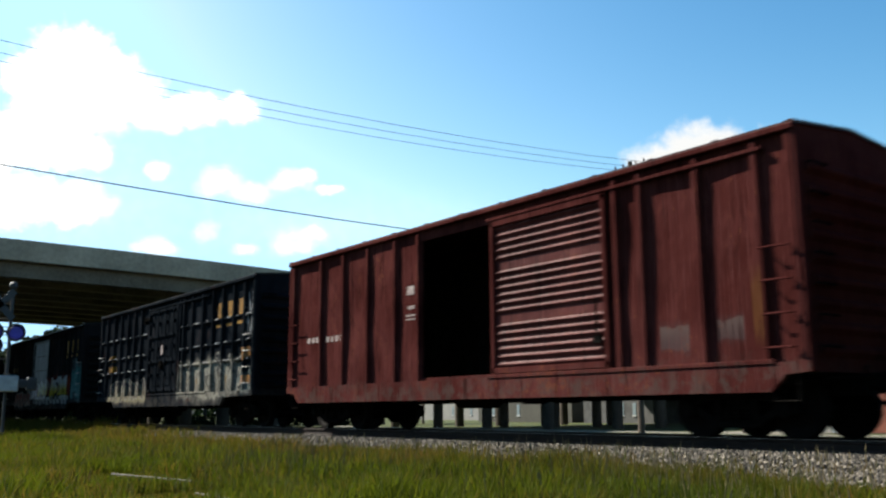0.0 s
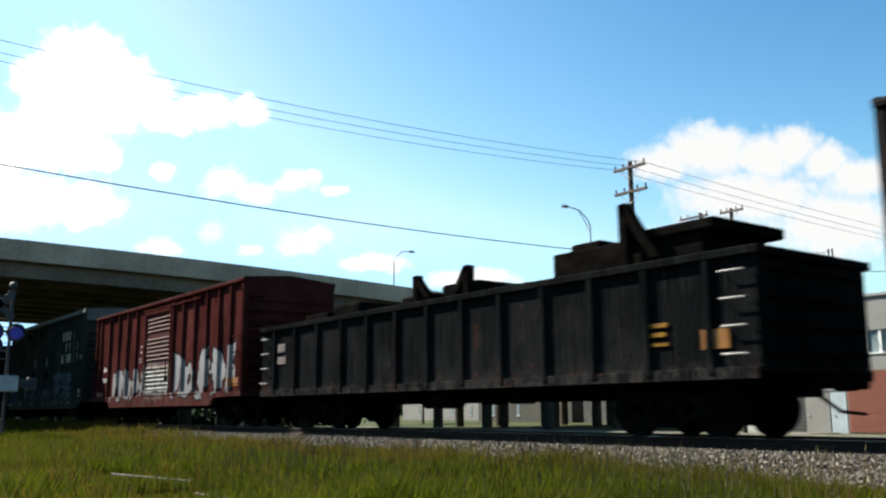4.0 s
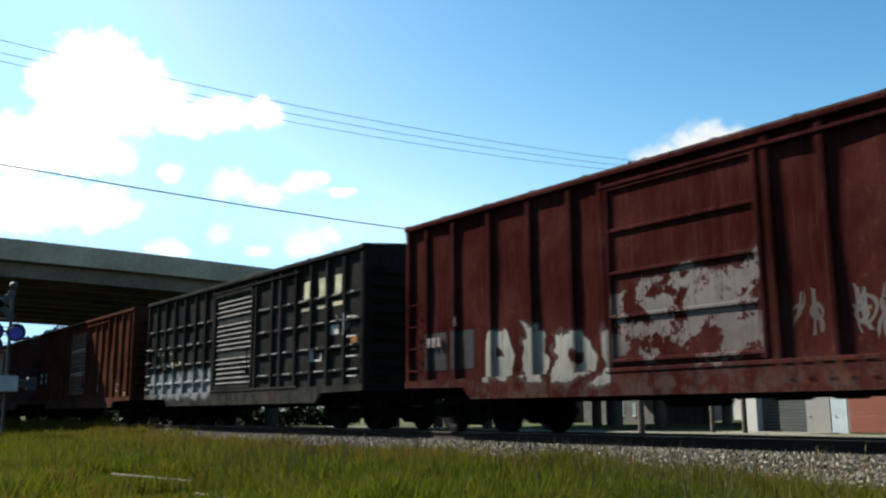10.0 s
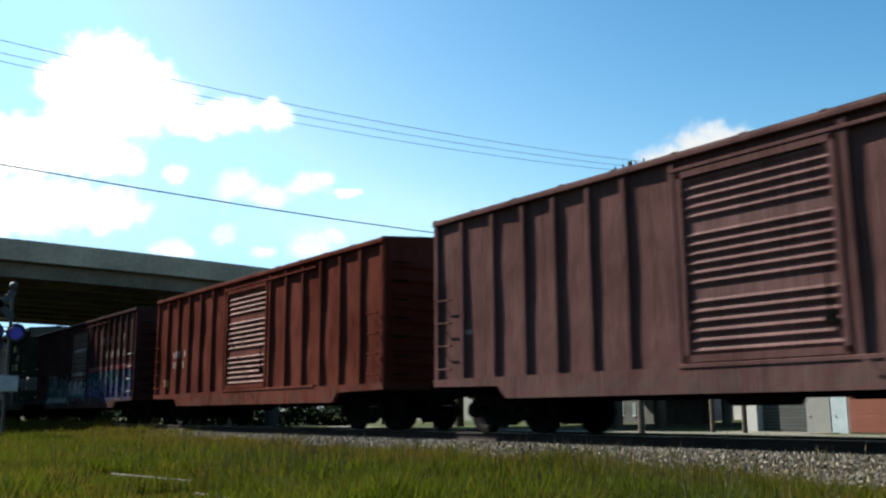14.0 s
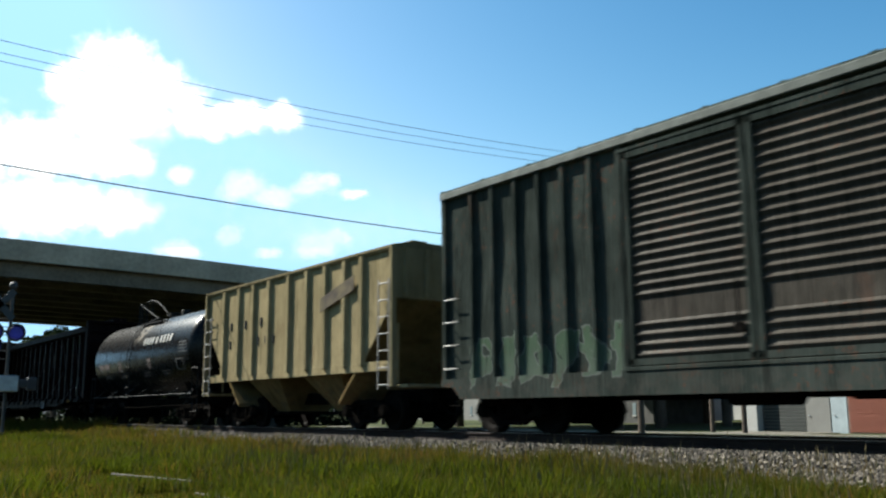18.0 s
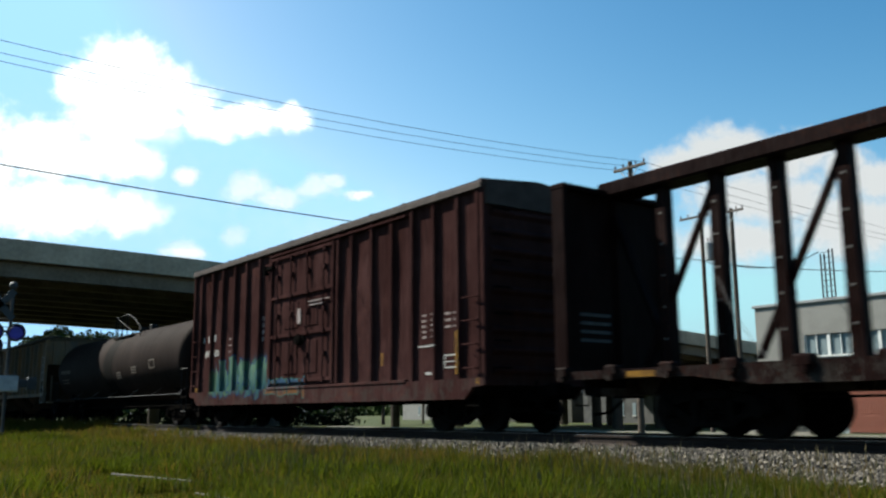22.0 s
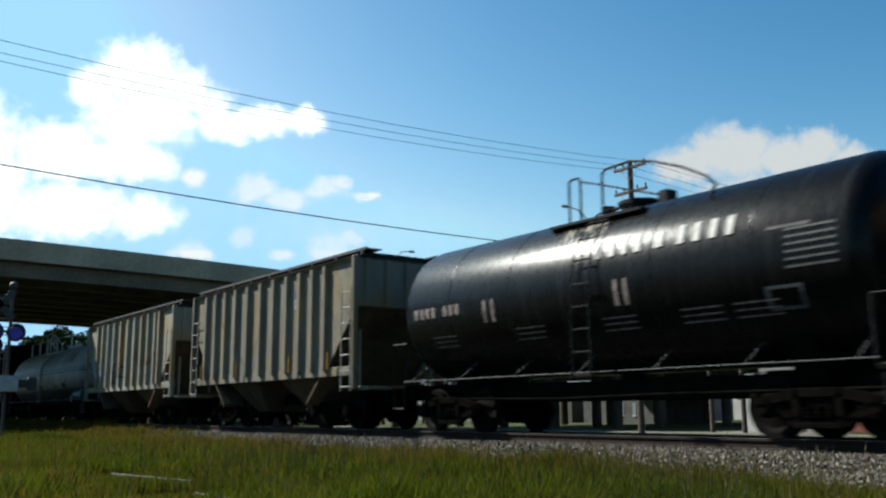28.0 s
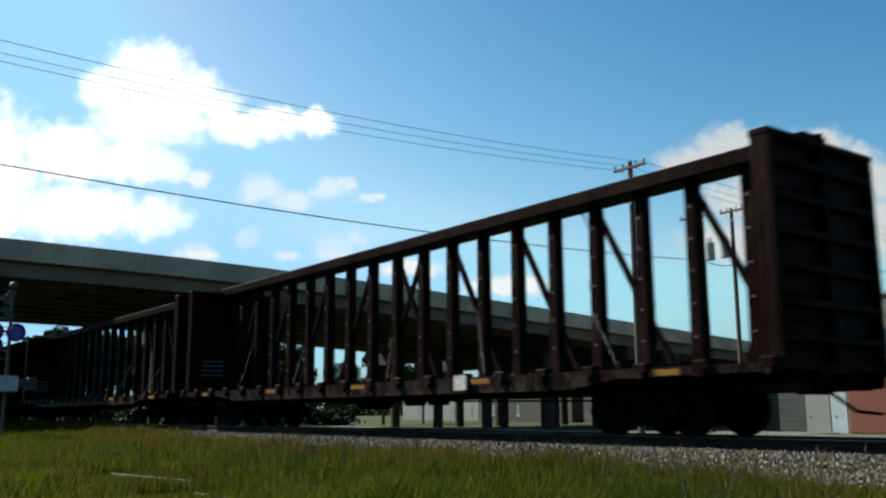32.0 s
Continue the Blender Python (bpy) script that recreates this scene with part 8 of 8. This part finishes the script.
def low_store(x0, x1, y, h, wall_m, label, slots):
    b = thing("low_building", label, "building", m=pose(0, 0, 0))
    bm = bmesh.new()
    box(bm, x0, x1, y, y + 9, -1.6, h)
    part("wall", bm, wall_m, b)
    bm = bmesh.new()
    box(bm, x0 - 0.3, x1 + 0.3, y - 0.3, y + 9.3, h, h + 0.2, 0.03)
    part("roof", bm, M["greywall"], b)
    for x in slots:
        bm = bmesh.new()
        box(bm, x, x + 0.5, y - 0.04, y + 0.1, -0.1, 1.3)
        w = part("window", bm, M["glass"], b)
        bm = bmesh.new()
        box(bm, x - 0.06, x + 0.56, y - 0.08, y + 0.02, -0.18, -0.1)
        part("window_sill", bm, M["frame"], w)


low_store(-77, -66.5, 78, 3.3, M["dimwall"], "low white store with slit windows", (-74.8, -73.0, -71.2, -69.4))
low_store(-98, -80, 79, 2.6, M["beigewall"], "low beige block store", (-95, -90, -85))
low_store(-86, -78.6, 100, 3.6, M["greywall"], "low pale grey block building beyond the bridge", (-84.5, -81.0))
low_store(-92, -70, 114, 4.4, M["pierwhite"], "long white shed beyond the bridge", (-90, -87))
slab("car_park", -104, -71.8, 84.0, 99.0, -1.05, -0.90, M["pavement"], "pale concrete yard beyond the bridge", "yard")
slab("apron", -35.2, -28.6, 45.5, 49.4, -1.05, -0.86, M["pavement"], "pale concrete apron before the roller door", "apron")
low_store(-140, -112, 95, 4.0, M["whitewall"], "long low white shed", (-135, -130, -125, -120))


def wire(name, pts, r, label):
    """A cable through given points, sagging between them."""
    bm = bmesh.new()
    out = []
    for (a, b, sag) in pts:
        a, b = Vector(a), Vector(b)
        for k in range(13):
            f = k / 12
            p = a.lerp(b, f)
            p.z -= sag * 4 * f * (1 - f)
            out.append(p)
    q = [p for i, p in enumerate(out) if i == 0 or (p - out[i - 1]).length > 1e-4]
    pipe(bm, q, r, 5)
    tagged(part(name, bm, M["wire"], None), label, "cable")


def pole(x, y, top, arms, label, r=0.15):
    base = ground_z(x, y) - 0.3
    p = thing("utility_pole", label, "utility pole", "utility poles", m=pose(x, y, 0))
    bm = bmesh.new()
    tube(bm, (0, 0, base), (0, 0, top), r, 12, r * 0.72)
    part("shaft", bm, M["pole"], p)
    for z, x0, x1 in arms:
        bm = bmesh.new()
        box(bm, x0, x1, -0.17, -0.06, z - 0.06, z + 0.06, 0.01)
        a = part("crossarm", bm, M["pole"], p)
        bm = bmesh.new()
        pipe(bm, [(x0 * 0.6, -0.12, z - 0.05), (0, -0.12, z - 0.6), (x1 * 0.6, -0.12, z - 0.05)], 0.018)
        part("arm_brace", bm, M["galv"], a)
        for f in (0.04, 0.3, 0.7, 0.96):
            bm = bmesh.new()
            xx = x0 + (x1 - x0) * f
            tube(bm, (xx, -0.11, z + 0.06), (xx, -0.11, z + 0.14), 0.018, 6)
            tube(bm, (xx, -0.11, z + 0.12), (xx, -0.11, z + 0.24), 0.05, 8, 0.03)
            part("insulator", bm, M["ceramic"], a)
    return p


def transformer(p, x, z):
    bm = bmesh.new()
    tube(bm, (x, -0.15, z), (x, -0.15, z + 1.0), 0.29, 16)
    tube(bm, (x, -0.15, z + 1.0), (x, -0.15, z + 1.1), 0.31, 16, 0.2)
    t = part("transformer", bm, M["can"], p, "grey transformer can")
    for s in (-0.1, 0.1):
        bm = bmesh.new()
        tube(bm, (x + s, -0.15, z + 1.05), (x + s, -0.15, z + 1.38), 0.045, 8, 0.03)
        part("bushing", bm, M["ceramic"], t)


P1 = pole(-26.25, 30, 11.35, ((11.05, -0.85, 0.95), (9.95, -0.85, 1.0)), "tall wooden utility pole with two crossarms")
P2 = pole(-33.93, 45, 12.3, ((12.1, -1.5, 0.6),), "wooden utility pole carrying transformers")
P3 = pole(-31.75, 45, 12.2, ((12.0, -0.7, 0.9),), "wooden utility pole carrying a transformer")
transformer(P2, 0.62, 9.3)
transformer(P3, -0.5, 9.3)
P4 = pole(-27.95, -7.4, 12.0, ((11.3, -0.95, 1.1),), "tall wooden utility pole with a crossarm")
P5 = pole(-23.0, 88, 10.5, ((10.2, -0.9, 0.9),), "wooden utility pole with a crossarm")
for a, b, za, zb, sag in ((-25.35, -27.0, 11.12, 11.53, 0.78), (-26.3, -27.89, 11.14, 11.40, 0.71), (-27.05, -28.73, 11.12, 11.58, 0.785)):
    wire("power_line", [((b, -7.3, zb), (a, 29.9, za), sag)], 0.010, "thin dark overhead power line")
    wire("power_line", [((a, 29.9, za), (a + 2.8, 87.9, 10.4), 0.8)], 0.010, "thin dark overhead power line")
P6 = pole(-31.9, -7.5, 9.9, (), "short wooden utility pole")
wire("service_cable", [((-31.9, -7.4, 9.24), (-33.8, 44.9, 9.35), 0.78)], 0.026, "thick dark overhead cable")
wire("service_cable", [((-33.8, 44.9, 9.35), (-31.8, 44.9, 8.8), 0.15), ((-31.8, 44.9, 8.8), (-30.2, 51.4, 10.0), 0.5)], 0.03, "looped dark service cable")
wire("service_cable", [((-31.8, 44.9, 8.8), (-14, 50, 7.0), 0.4)], 0.022, "dark service cable to the works")


def street_lamp(x, y, z, top, reach, label):
    p = thing("street_lamp", label, "street lamp", "street lamps", m=pose(x, y, 0))
    bm = bmesh.new()
    tube(bm, (0, 0, z), (0, 0, top - 0.6), 0.10, 10, 0.06)
    part("shaft", bm, M["galv"], p)
    bm = bmesh.new()
    pipe(bm, [(0, 0, top - 0.7), (0, reach * 0.1, top - 0.25), (0, reach * 0.45, top + 0.35), (0, reach * 0.95, top + 0.5)], 0.045, 8)
    pipe(bm, [(0, 0, top - 1.2), (0, reach * 0.25, top - 0.35), (0, reach * 0.5, top + 0.33)], 0.03, 8)
    part("arm", bm, M["galv"], p)
    bm = bmesh.new()
    bmesh.ops.create_uvsphere(bm, u_segments=12, v_segments=8, radius=0.5)
    bmesh.ops.scale(bm, verts=bm.verts, vec=(0.36, 0.8, 0.26))
    bmesh.ops.translate(bm, verts=bm.verts, vec=(0, reach * 1.08, top + 0.48))
    part("lamp_head", bm, M["can"], p, "grey cobra lamp head", smooth=True)
    return p


L2 = street_lamp(-47.35, 49.3, deck_top(49.3) - 0.9, 15.0, -2.4, "tall steel street lamp on the bridge")
bm = bmesh.new()
box(bm, -0.22, 0.22, -0.2, 0.2, 9.3, 10.1, 0.03)
part("control_box", bm, M["can"], L2, "grey control box")
street_lamp(-70.8, 46.98, deck_top(47) - 0.9, 15.2, 1.9, "tall steel street lamp on the bridge")


def crossing_signal():
    p = thing("crossing_signal", "level crossing signal mast with dark violet lenses", "crossing signal", m=pose(-32.1, 6.3, 0))
    bm = bmesh.new()
    tube(bm, (0, 0, -0.7), (0, 0, 4.5), 0.055, 12)
    part("mast", bm, M["signal"], p)
    bm = bmesh.new()
    box(bm, -0.3, 0.3, -0.3, 0.3, -0.75, -0.35, 0.03)
    part("footing", bm, M["concrete"], p)
    bm = bmesh.new()
    bmesh.ops.create_uvsphere(bm, u_segments=16, v_segments=8, radius=0.13)
    bmesh.ops.translate(bm, verts=bm.verts, vec=(0.0, 0, 4.60))
    part("bell", bm, M["signal"], p, smooth=True)
    for s in (-1, 1):
        bm = bmesh.new()
        box(bm, -0.015, 0.015, -0.62, 0.62, -0.11, 0.11, 0.004, m=Matrix.Translation((0.10, -0.38, 3.95)) @ Matrix.Rotation(radians(s * 48), 4, "X"))
        part("crossbuck_board", bm, M["signal"], p, "weathered white board")
    bm = bmesh.new()
    pipe(bm, [(0.05, -0.62, 3.08), (0.05, 0.45, 3.08)], 0.04, 8)
    part("lamp_bracket", bm, M["signal"], p)
    for y, z in ((-0.50, 3.06), (0.16, 3.06), (-0.50, 2.62)):
        bm = bmesh.new()
        tube(bm, (0.10, y, z), (0.14, y, z), 0.30, 20)
        d = part("backing_disc", bm, M["hoodblack"], p)
        bm = bmesh.new()
        tube(bm, (0.14, y, z), (0.20, y, z), 0.235, 20, 0.19)
        part("lens", bm, M["lens"], d, "dark violet lens, unlit")
        bm = bmesh.new()
        for k in range(9):
            a, b = math.pi * k / 8, math.pi * (k + 1) / 8
            if k < 8:
                v = [bm.verts.new((xx, y + 0.24 * math.cos(t), z + 0.24 * math.sin(t))) for xx, t in ((0.14, a), (0.36, a), (0.36, b), (0.14, b))]
                bm.faces.new(v)
        bmesh.ops.solidify(bm, geom=list(bm.faces), thickness=0.008)
        part("hood", bm, M["hoodblack"], d)
    bm = bmesh.new()
    box(bm, -0.3, 0.3, -0.52, 0.32, 1.15, 1.66, 0.03)
    part("gate_mechanism", bm, M["galv"], p, "pale grey gate motor box")
    bm = bmesh.new()
    box(bm, -0.06, 0.06, 0.32, 0.85, 1.28, 1.55, 0.03)
    box(bm, -0.10, 0.10, 0.62, 0.92, 1.2, 1.62, 0.03)
    part("counterweight", bm, M["signal"], p)
    bm = bmesh.new()
    for k in range(8):
        tube(bm, (-0.1, -0.32, 2.2 + k * 0.26), (-0.1, -0.05, 2.2 + k * 0.26), 0.014, 5)
    tube(bm, (-0.1, -0.34, 1.7), (-0.1, -0.34, 4.3), 0.018, 6)
    part("ladder", bm, M["signal"], p)


crossing_signal()

for x0, y0, x1, y1, z in ((-14.4, 4.42, -12.1, 4.78, -0.43), (-10.25, 4.10, -8.55, 4.13, -0.43)):
    bm = bmesh.new()
    d = math.atan2(y1 - y0, x1 - x0)
    ln = math.hypot(x1 - x0, y1 - y0)
    box(bm, -ln / 2, ln / 2, -0.022, 0.022, -0.62, z - 0.03, 0.008)
    o = part("timber", bm, M["board"], None, m=pose((x0 + x1) / 2, (y0 + y1) / 2, 0, 0, 0, math.degrees(d)))
    tagged(o, "bleached old timber lying in the grass", "timber")


# ---------------------------------------------------------------- trees
def leaf_mat():
    s = Nodes("tree_leaf")
    r = s.island()
    col = s.mix(r, (0.010, 0.019, 0.004), (0.030, 0.046, 0.009))
    return s.surface(col, 0.75, 0, None, spec=0.04)


M["leaf"] = leaf_mat()


def tree_meshes(seed, h, spread):
    rng = np.random.default_rng(seed)
    bm = bmesh.new()
    tube(bm, (0, 0, -0.5), (0, 0, h * 0.45), 0.22, 9, 0.13)
    ends = []
    for k in range(9):
        a = k * 2.4
        z0 = h * (0.22 + 0.03 * k)
        e = (math.cos(a) * spread * (0.5 + 0.4 * rng.random()), math.sin(a) * spread * (0.5 + 0.4 * rng.random()), h * (0.5 + 0.4 * rng.random()))
        tube(bm, (0, 0, z0), e, 0.08, 6, 0.03)
        ends.append(e)
    trunk = mesh_of("trunk", bm)
    trunk.materials.append(M["pole"])
    ends.append((0, 0, h * 0.9))
    n = 5200
    c = np.array(ends)[rng.integers(0, len(ends), n)]
    d = rng.normal(size=(n, 3))
    d /= np.linalg.norm(d, axis=1, keepdims=True)
    p = c + d * (spread * 0.46 * rng.random((n, 1)) ** 0.45) * np.array([1, 1, 0.8])
    a = rng.normal(size=(n, 3))
    b = rng.normal(size=(n, 3))
    sz = 0.13 + 0.13 * rng.random((n, 1))
    a, b = a / np.linalg.norm(a, axis=1, keepdims=True) * sz, b / np.linalg.norm(b, axis=1, keepdims=True) * sz
    v = np.stack([p - a, p + b, p + a, p - b], 1).reshape(-1, 3)
    me = bpy.data.meshes.new("crown")
    me.from_pydata(v.tolist(), [], (np.arange(n)[:, None] * 4 + np.arange(4)[None]).tolist())
    me.materials.append(M["leaf"])
    return trunk, me


KINDS = [tree_meshes(3, 9.0, 3.2), tree_meshes(8, 11.0, 3.8), tree_meshes(15, 7.5, 3.0)]
rng = random.Random(4)
NEAR_TREES = ((-86, 21, 0, 0.95), (-90, 25, 1, 0.8), (-87, 29, 2, 1.15), (-92, 32, 1, 0.85), (-86, 35, 0, 0.9), (-91, 39, 1, 0.8), (-87, 43, 2, 1.1), (-93, 46, 0, 0.95), (-95, 23, 0, 1.0), (-97, 29, 1, 0.85), (-98, 36, 0, 1.0), (-99, 43, 1, 0.8), (-88, 57, 2, 1.05), (-90, 64, 0, 0.85))
FAR_TREES = ((-150, 30, 1, 1.0), (-158, 36, 0, 1.1), (-163, 42, 1, 0.95), (-155, 24, 2, 1.2), (-170, 50, 1, 1.0), (-152, 18, 0, 1.0), (-168, 10, 1, 1.0), (-140, 52, 2, 1.1), (-175, 62, 0, 1.2), (-120, 112, 1, 1.0), (-108, 118, 0, 1.1), (-95, 110, 2, 1.2), (-82, 120, 1, 1.0), (-66, 112, 0, 1.0), (-50, 118, 1, 1.0), (-38, 110, 2, 1.2), (-135, 80, 1, 0.9), (-180, 30, 1, 1.2), (-185, 44, 0, 1.2), (-190, 20, 1, 1.2))
for x, y, k, sc in NEAR_TREES + FAR_TREES:
    t = thing("tree", "dark green broadleaf tree in full leaf", "tree", "trees beyond the bridge", m=pose(x, y, ground_z(x, y), 0, 0, rng.random() * 360) @ Matrix.Scale(sc, 4))
    link("trunk", KINDS[k][0], None, t)
    link("crown", KINDS[k][1], None, t)


# added strip of dark leaves that stands in for the shade below the trees
def scrub():
    r = np.random.default_rng(33)
    n = 9000
    y = 12 + 38 * r.random(n)
    x = -83.5 + 3.0 * r.normal(size=n) * 0.5
    top = 1.3 + 0.5 * np.sin(y * 0.9) + 0.4 * np.sin(y * 2.3 + 1)
    p = np.stack([x, y, -0.95 + top * r.random(n) ** 0.8], -1)
    a, b = r.normal(size=(n, 3)), r.normal(size=(n, 3))
    a, b = a / np.linalg.norm(a, axis=1, keepdims=True) * 0.16, b / np.linalg.norm(b, axis=1, keepdims=True) * 0.16
    v = np.stack([p - a, p + b, p + a, p - b], 1).reshape(-1, 3)
    stuff("scrub", v.tolist(), (np.arange(n)[:, None] * 4 + np.arange(4)[None]).tolist(), plain("shaded_scrub_leaf", (0.006, 0.010, 0.003), 0.8, 0, 0.5, 2.0, spec=0.03), "dark scrub added to stand for shade past the bridge", "scrub")


scrub()


def far_woods():
    r = np.random.default_rng(21)
    n = 26000
    s = r.random(n)
    x = np.where(s < 0.5, -420 + 520 * r.random(n), -330 + 30 * r.random(n))
    y = np.where(s < 0.5, 230 + 40 * r.random(n), -160 + 420 * r.random(n))
    top = 8 + 3.5 * np.sin(x * 0.11 + y * 0.07) + 2 * np.sin(x * 0.37 + y * 0.29)
    z = -1.5 + top * r.random(n) ** 0.9
    p = np.stack([x, y, z], -1)
    a, b = r.normal(size=(n, 3)), r.normal(size=(n, 3))
    a, b = a / np.linalg.norm(a, axis=1, keepdims=True) * 0.9, b / np.linalg.norm(b, axis=1, keepdims=True) * 0.9
    v = np.stack([p - a, p + b, p + a, p - b], 1).reshape(-1, 3)
    stuff("far_woods", v.tolist(), (np.arange(n)[:, None] * 4 + np.arange(4)[None]).tolist(), M["leaf"], "dark line of distant woods", "woods")


far_woods()


def bird():
    b = thing("bird", "small dark bird in flight", "bird")
    bm = bmesh.new()
    bmesh.ops.create_uvsphere(bm, u_segments=10, v_segments=6, radius=0.5)
    bmesh.ops.scale(bm, verts=bm.verts, vec=(0.26, 0.08, 0.09))
    part("body", bm, M["hoodblack"], b, smooth=True)
    for s in (-1, 1):
        bm = bmesh.new()
        v = [bm.verts.new(q) for q in ((-0.06, 0.01, 0.0), (0.05, 0.01, 0.0), (0.09, 0.09, s * 0.14), (0.02, 0.06, s * 0.25), (-0.05, 0.07, s * 0.12))]
        bm.faces.new(v)
        bmesh.ops.solidify(bm, geom=list(bm.faces), thickness=0.012)
        part("wing", bm, M["hoodblack"], b)
    bm = bmesh.new()
    prism(bm, [(0.10, -0.02), (0.24, -0.05), (0.24, 0.05), (0.10, 0.02)], 1, -0.008, 0.008)
    part("tail", bm, M["hoodblack"], b)
    return b


BIRD = bird()
# left bank, middle puffs, low puffs, right bank
cloud("cloud_bank", [(-37.1, 20.1, 6.2, 5.1), (-32.2, 17.9, 5.3, 3.8), (-42, 18.2, 3.6, 3.4), (-29.1, 16.6, 3.4, 2.6), (-36.5, 14.8, 8.8, 4.4), (-23.4, 14.7, 5.9, 2.4), (-18.4, 14.7, 3, 1.9), (-27.4, 14.1, 4.4, 2.5), (-45.6, 11.2, 8.1, 4.5), (-38.1, 10.7, 6.2, 3.6), (-34.8, 9.8, 3.2, 2.2), (-45.2, 4.8, 10, 4.1), (-36.5, 4.3, 5.5, 3.2), (-56.5, 8.8, 10.6, 11.9)], (8.6, -1.5), glow=0.6, soft=0.6)
cloud("cloud_haze", [(-40.0, 5.0, 34.0, 17.0), (-12.0, 2.0, 30.0, 7.0)], (4.0, -0.5), depth=1800.0, label="thin white haze low in the sky", glow=0.43, soft=3.6)
cloud("cloud_puff", [(-22.4, 6.8, 3.5, 2.5), (-19, 5.8, 3.5, 1.6), (-14.9, 7.2, 2.9, 1.8), (-13.1, 7.7, 1.9, 1.1), (-10.1, 6.2, 2.2, 0.9), (-29.2, 8.1, 1.8, 1.5)], (4.6, -0.9), glow=0.42, soft=0.65)
cloud("cloud_low", [(-29.5, -0.1, 3, 1.5), (-24.1, 1.6, 2, 1.5), (-19.6, -0.4, 1.9, 0.9), (-14.3, 0.6, 3.8, 1.8), (-11.8, 1.3, 2.2, 1.2), (-5.9, -1.8, 5, 1.4), (4.8, -3.7, 6.9, 1.6)], (4.6, -0.7), glow=0.41, soft=0.65)
cloud("cloud_bank_far", [(30.7, 10.7, 7.4, 4), (25.7, 9.4, 5.2, 2.8), (36.8, 10.1, 4.8, 3.5), (40.2, 11.2, 3.9, 3.2), (43.6, 9.6, 3.9, 2.8), (47.6, 7.7, 6.2, 3.1), (35.4, 5.6, 11.9, 4.1), (31.6, 1, 9.4, 3.1), (44.8, 2.6, 10, 5)], (3.6, -0.3), glow=0.34, grey=0.14, soft=0.6)

# ---------------------------------------------------------------- what moves


def motions():
    for car, u in TRAIN:
        walk(car, [(2.0 * k, pose(u + s, TRACK_Y, 0)) for k, s in enumerate(GONE)])
    for ob, rest, dx, dy in CLOUDS:
        walk(ob, [(0.0, rest @ pose(-dx * 0.5, -dy * 0.5, 0)), (16.0, rest), (32.0, rest @ pose(dx * 0.5, dy * 0.5, 0))])
    walk(BIRD, [(0.0, EYE @ pose(70, 9.0, -44, 0, 0, 0)), (11.0, EYE @ pose(26.0, 7.2, -42, 0, 0, 0)), (12.4, EYE @ pose(12.65, 10.45, -40, 0, 0, 8)), (14.0, EYE @ pose(-1.5, 13.6, -39, 0, 0, 8)), (32.0, EYE @ pose(-160, 44, -39, 0, 0, 8))])


motions()
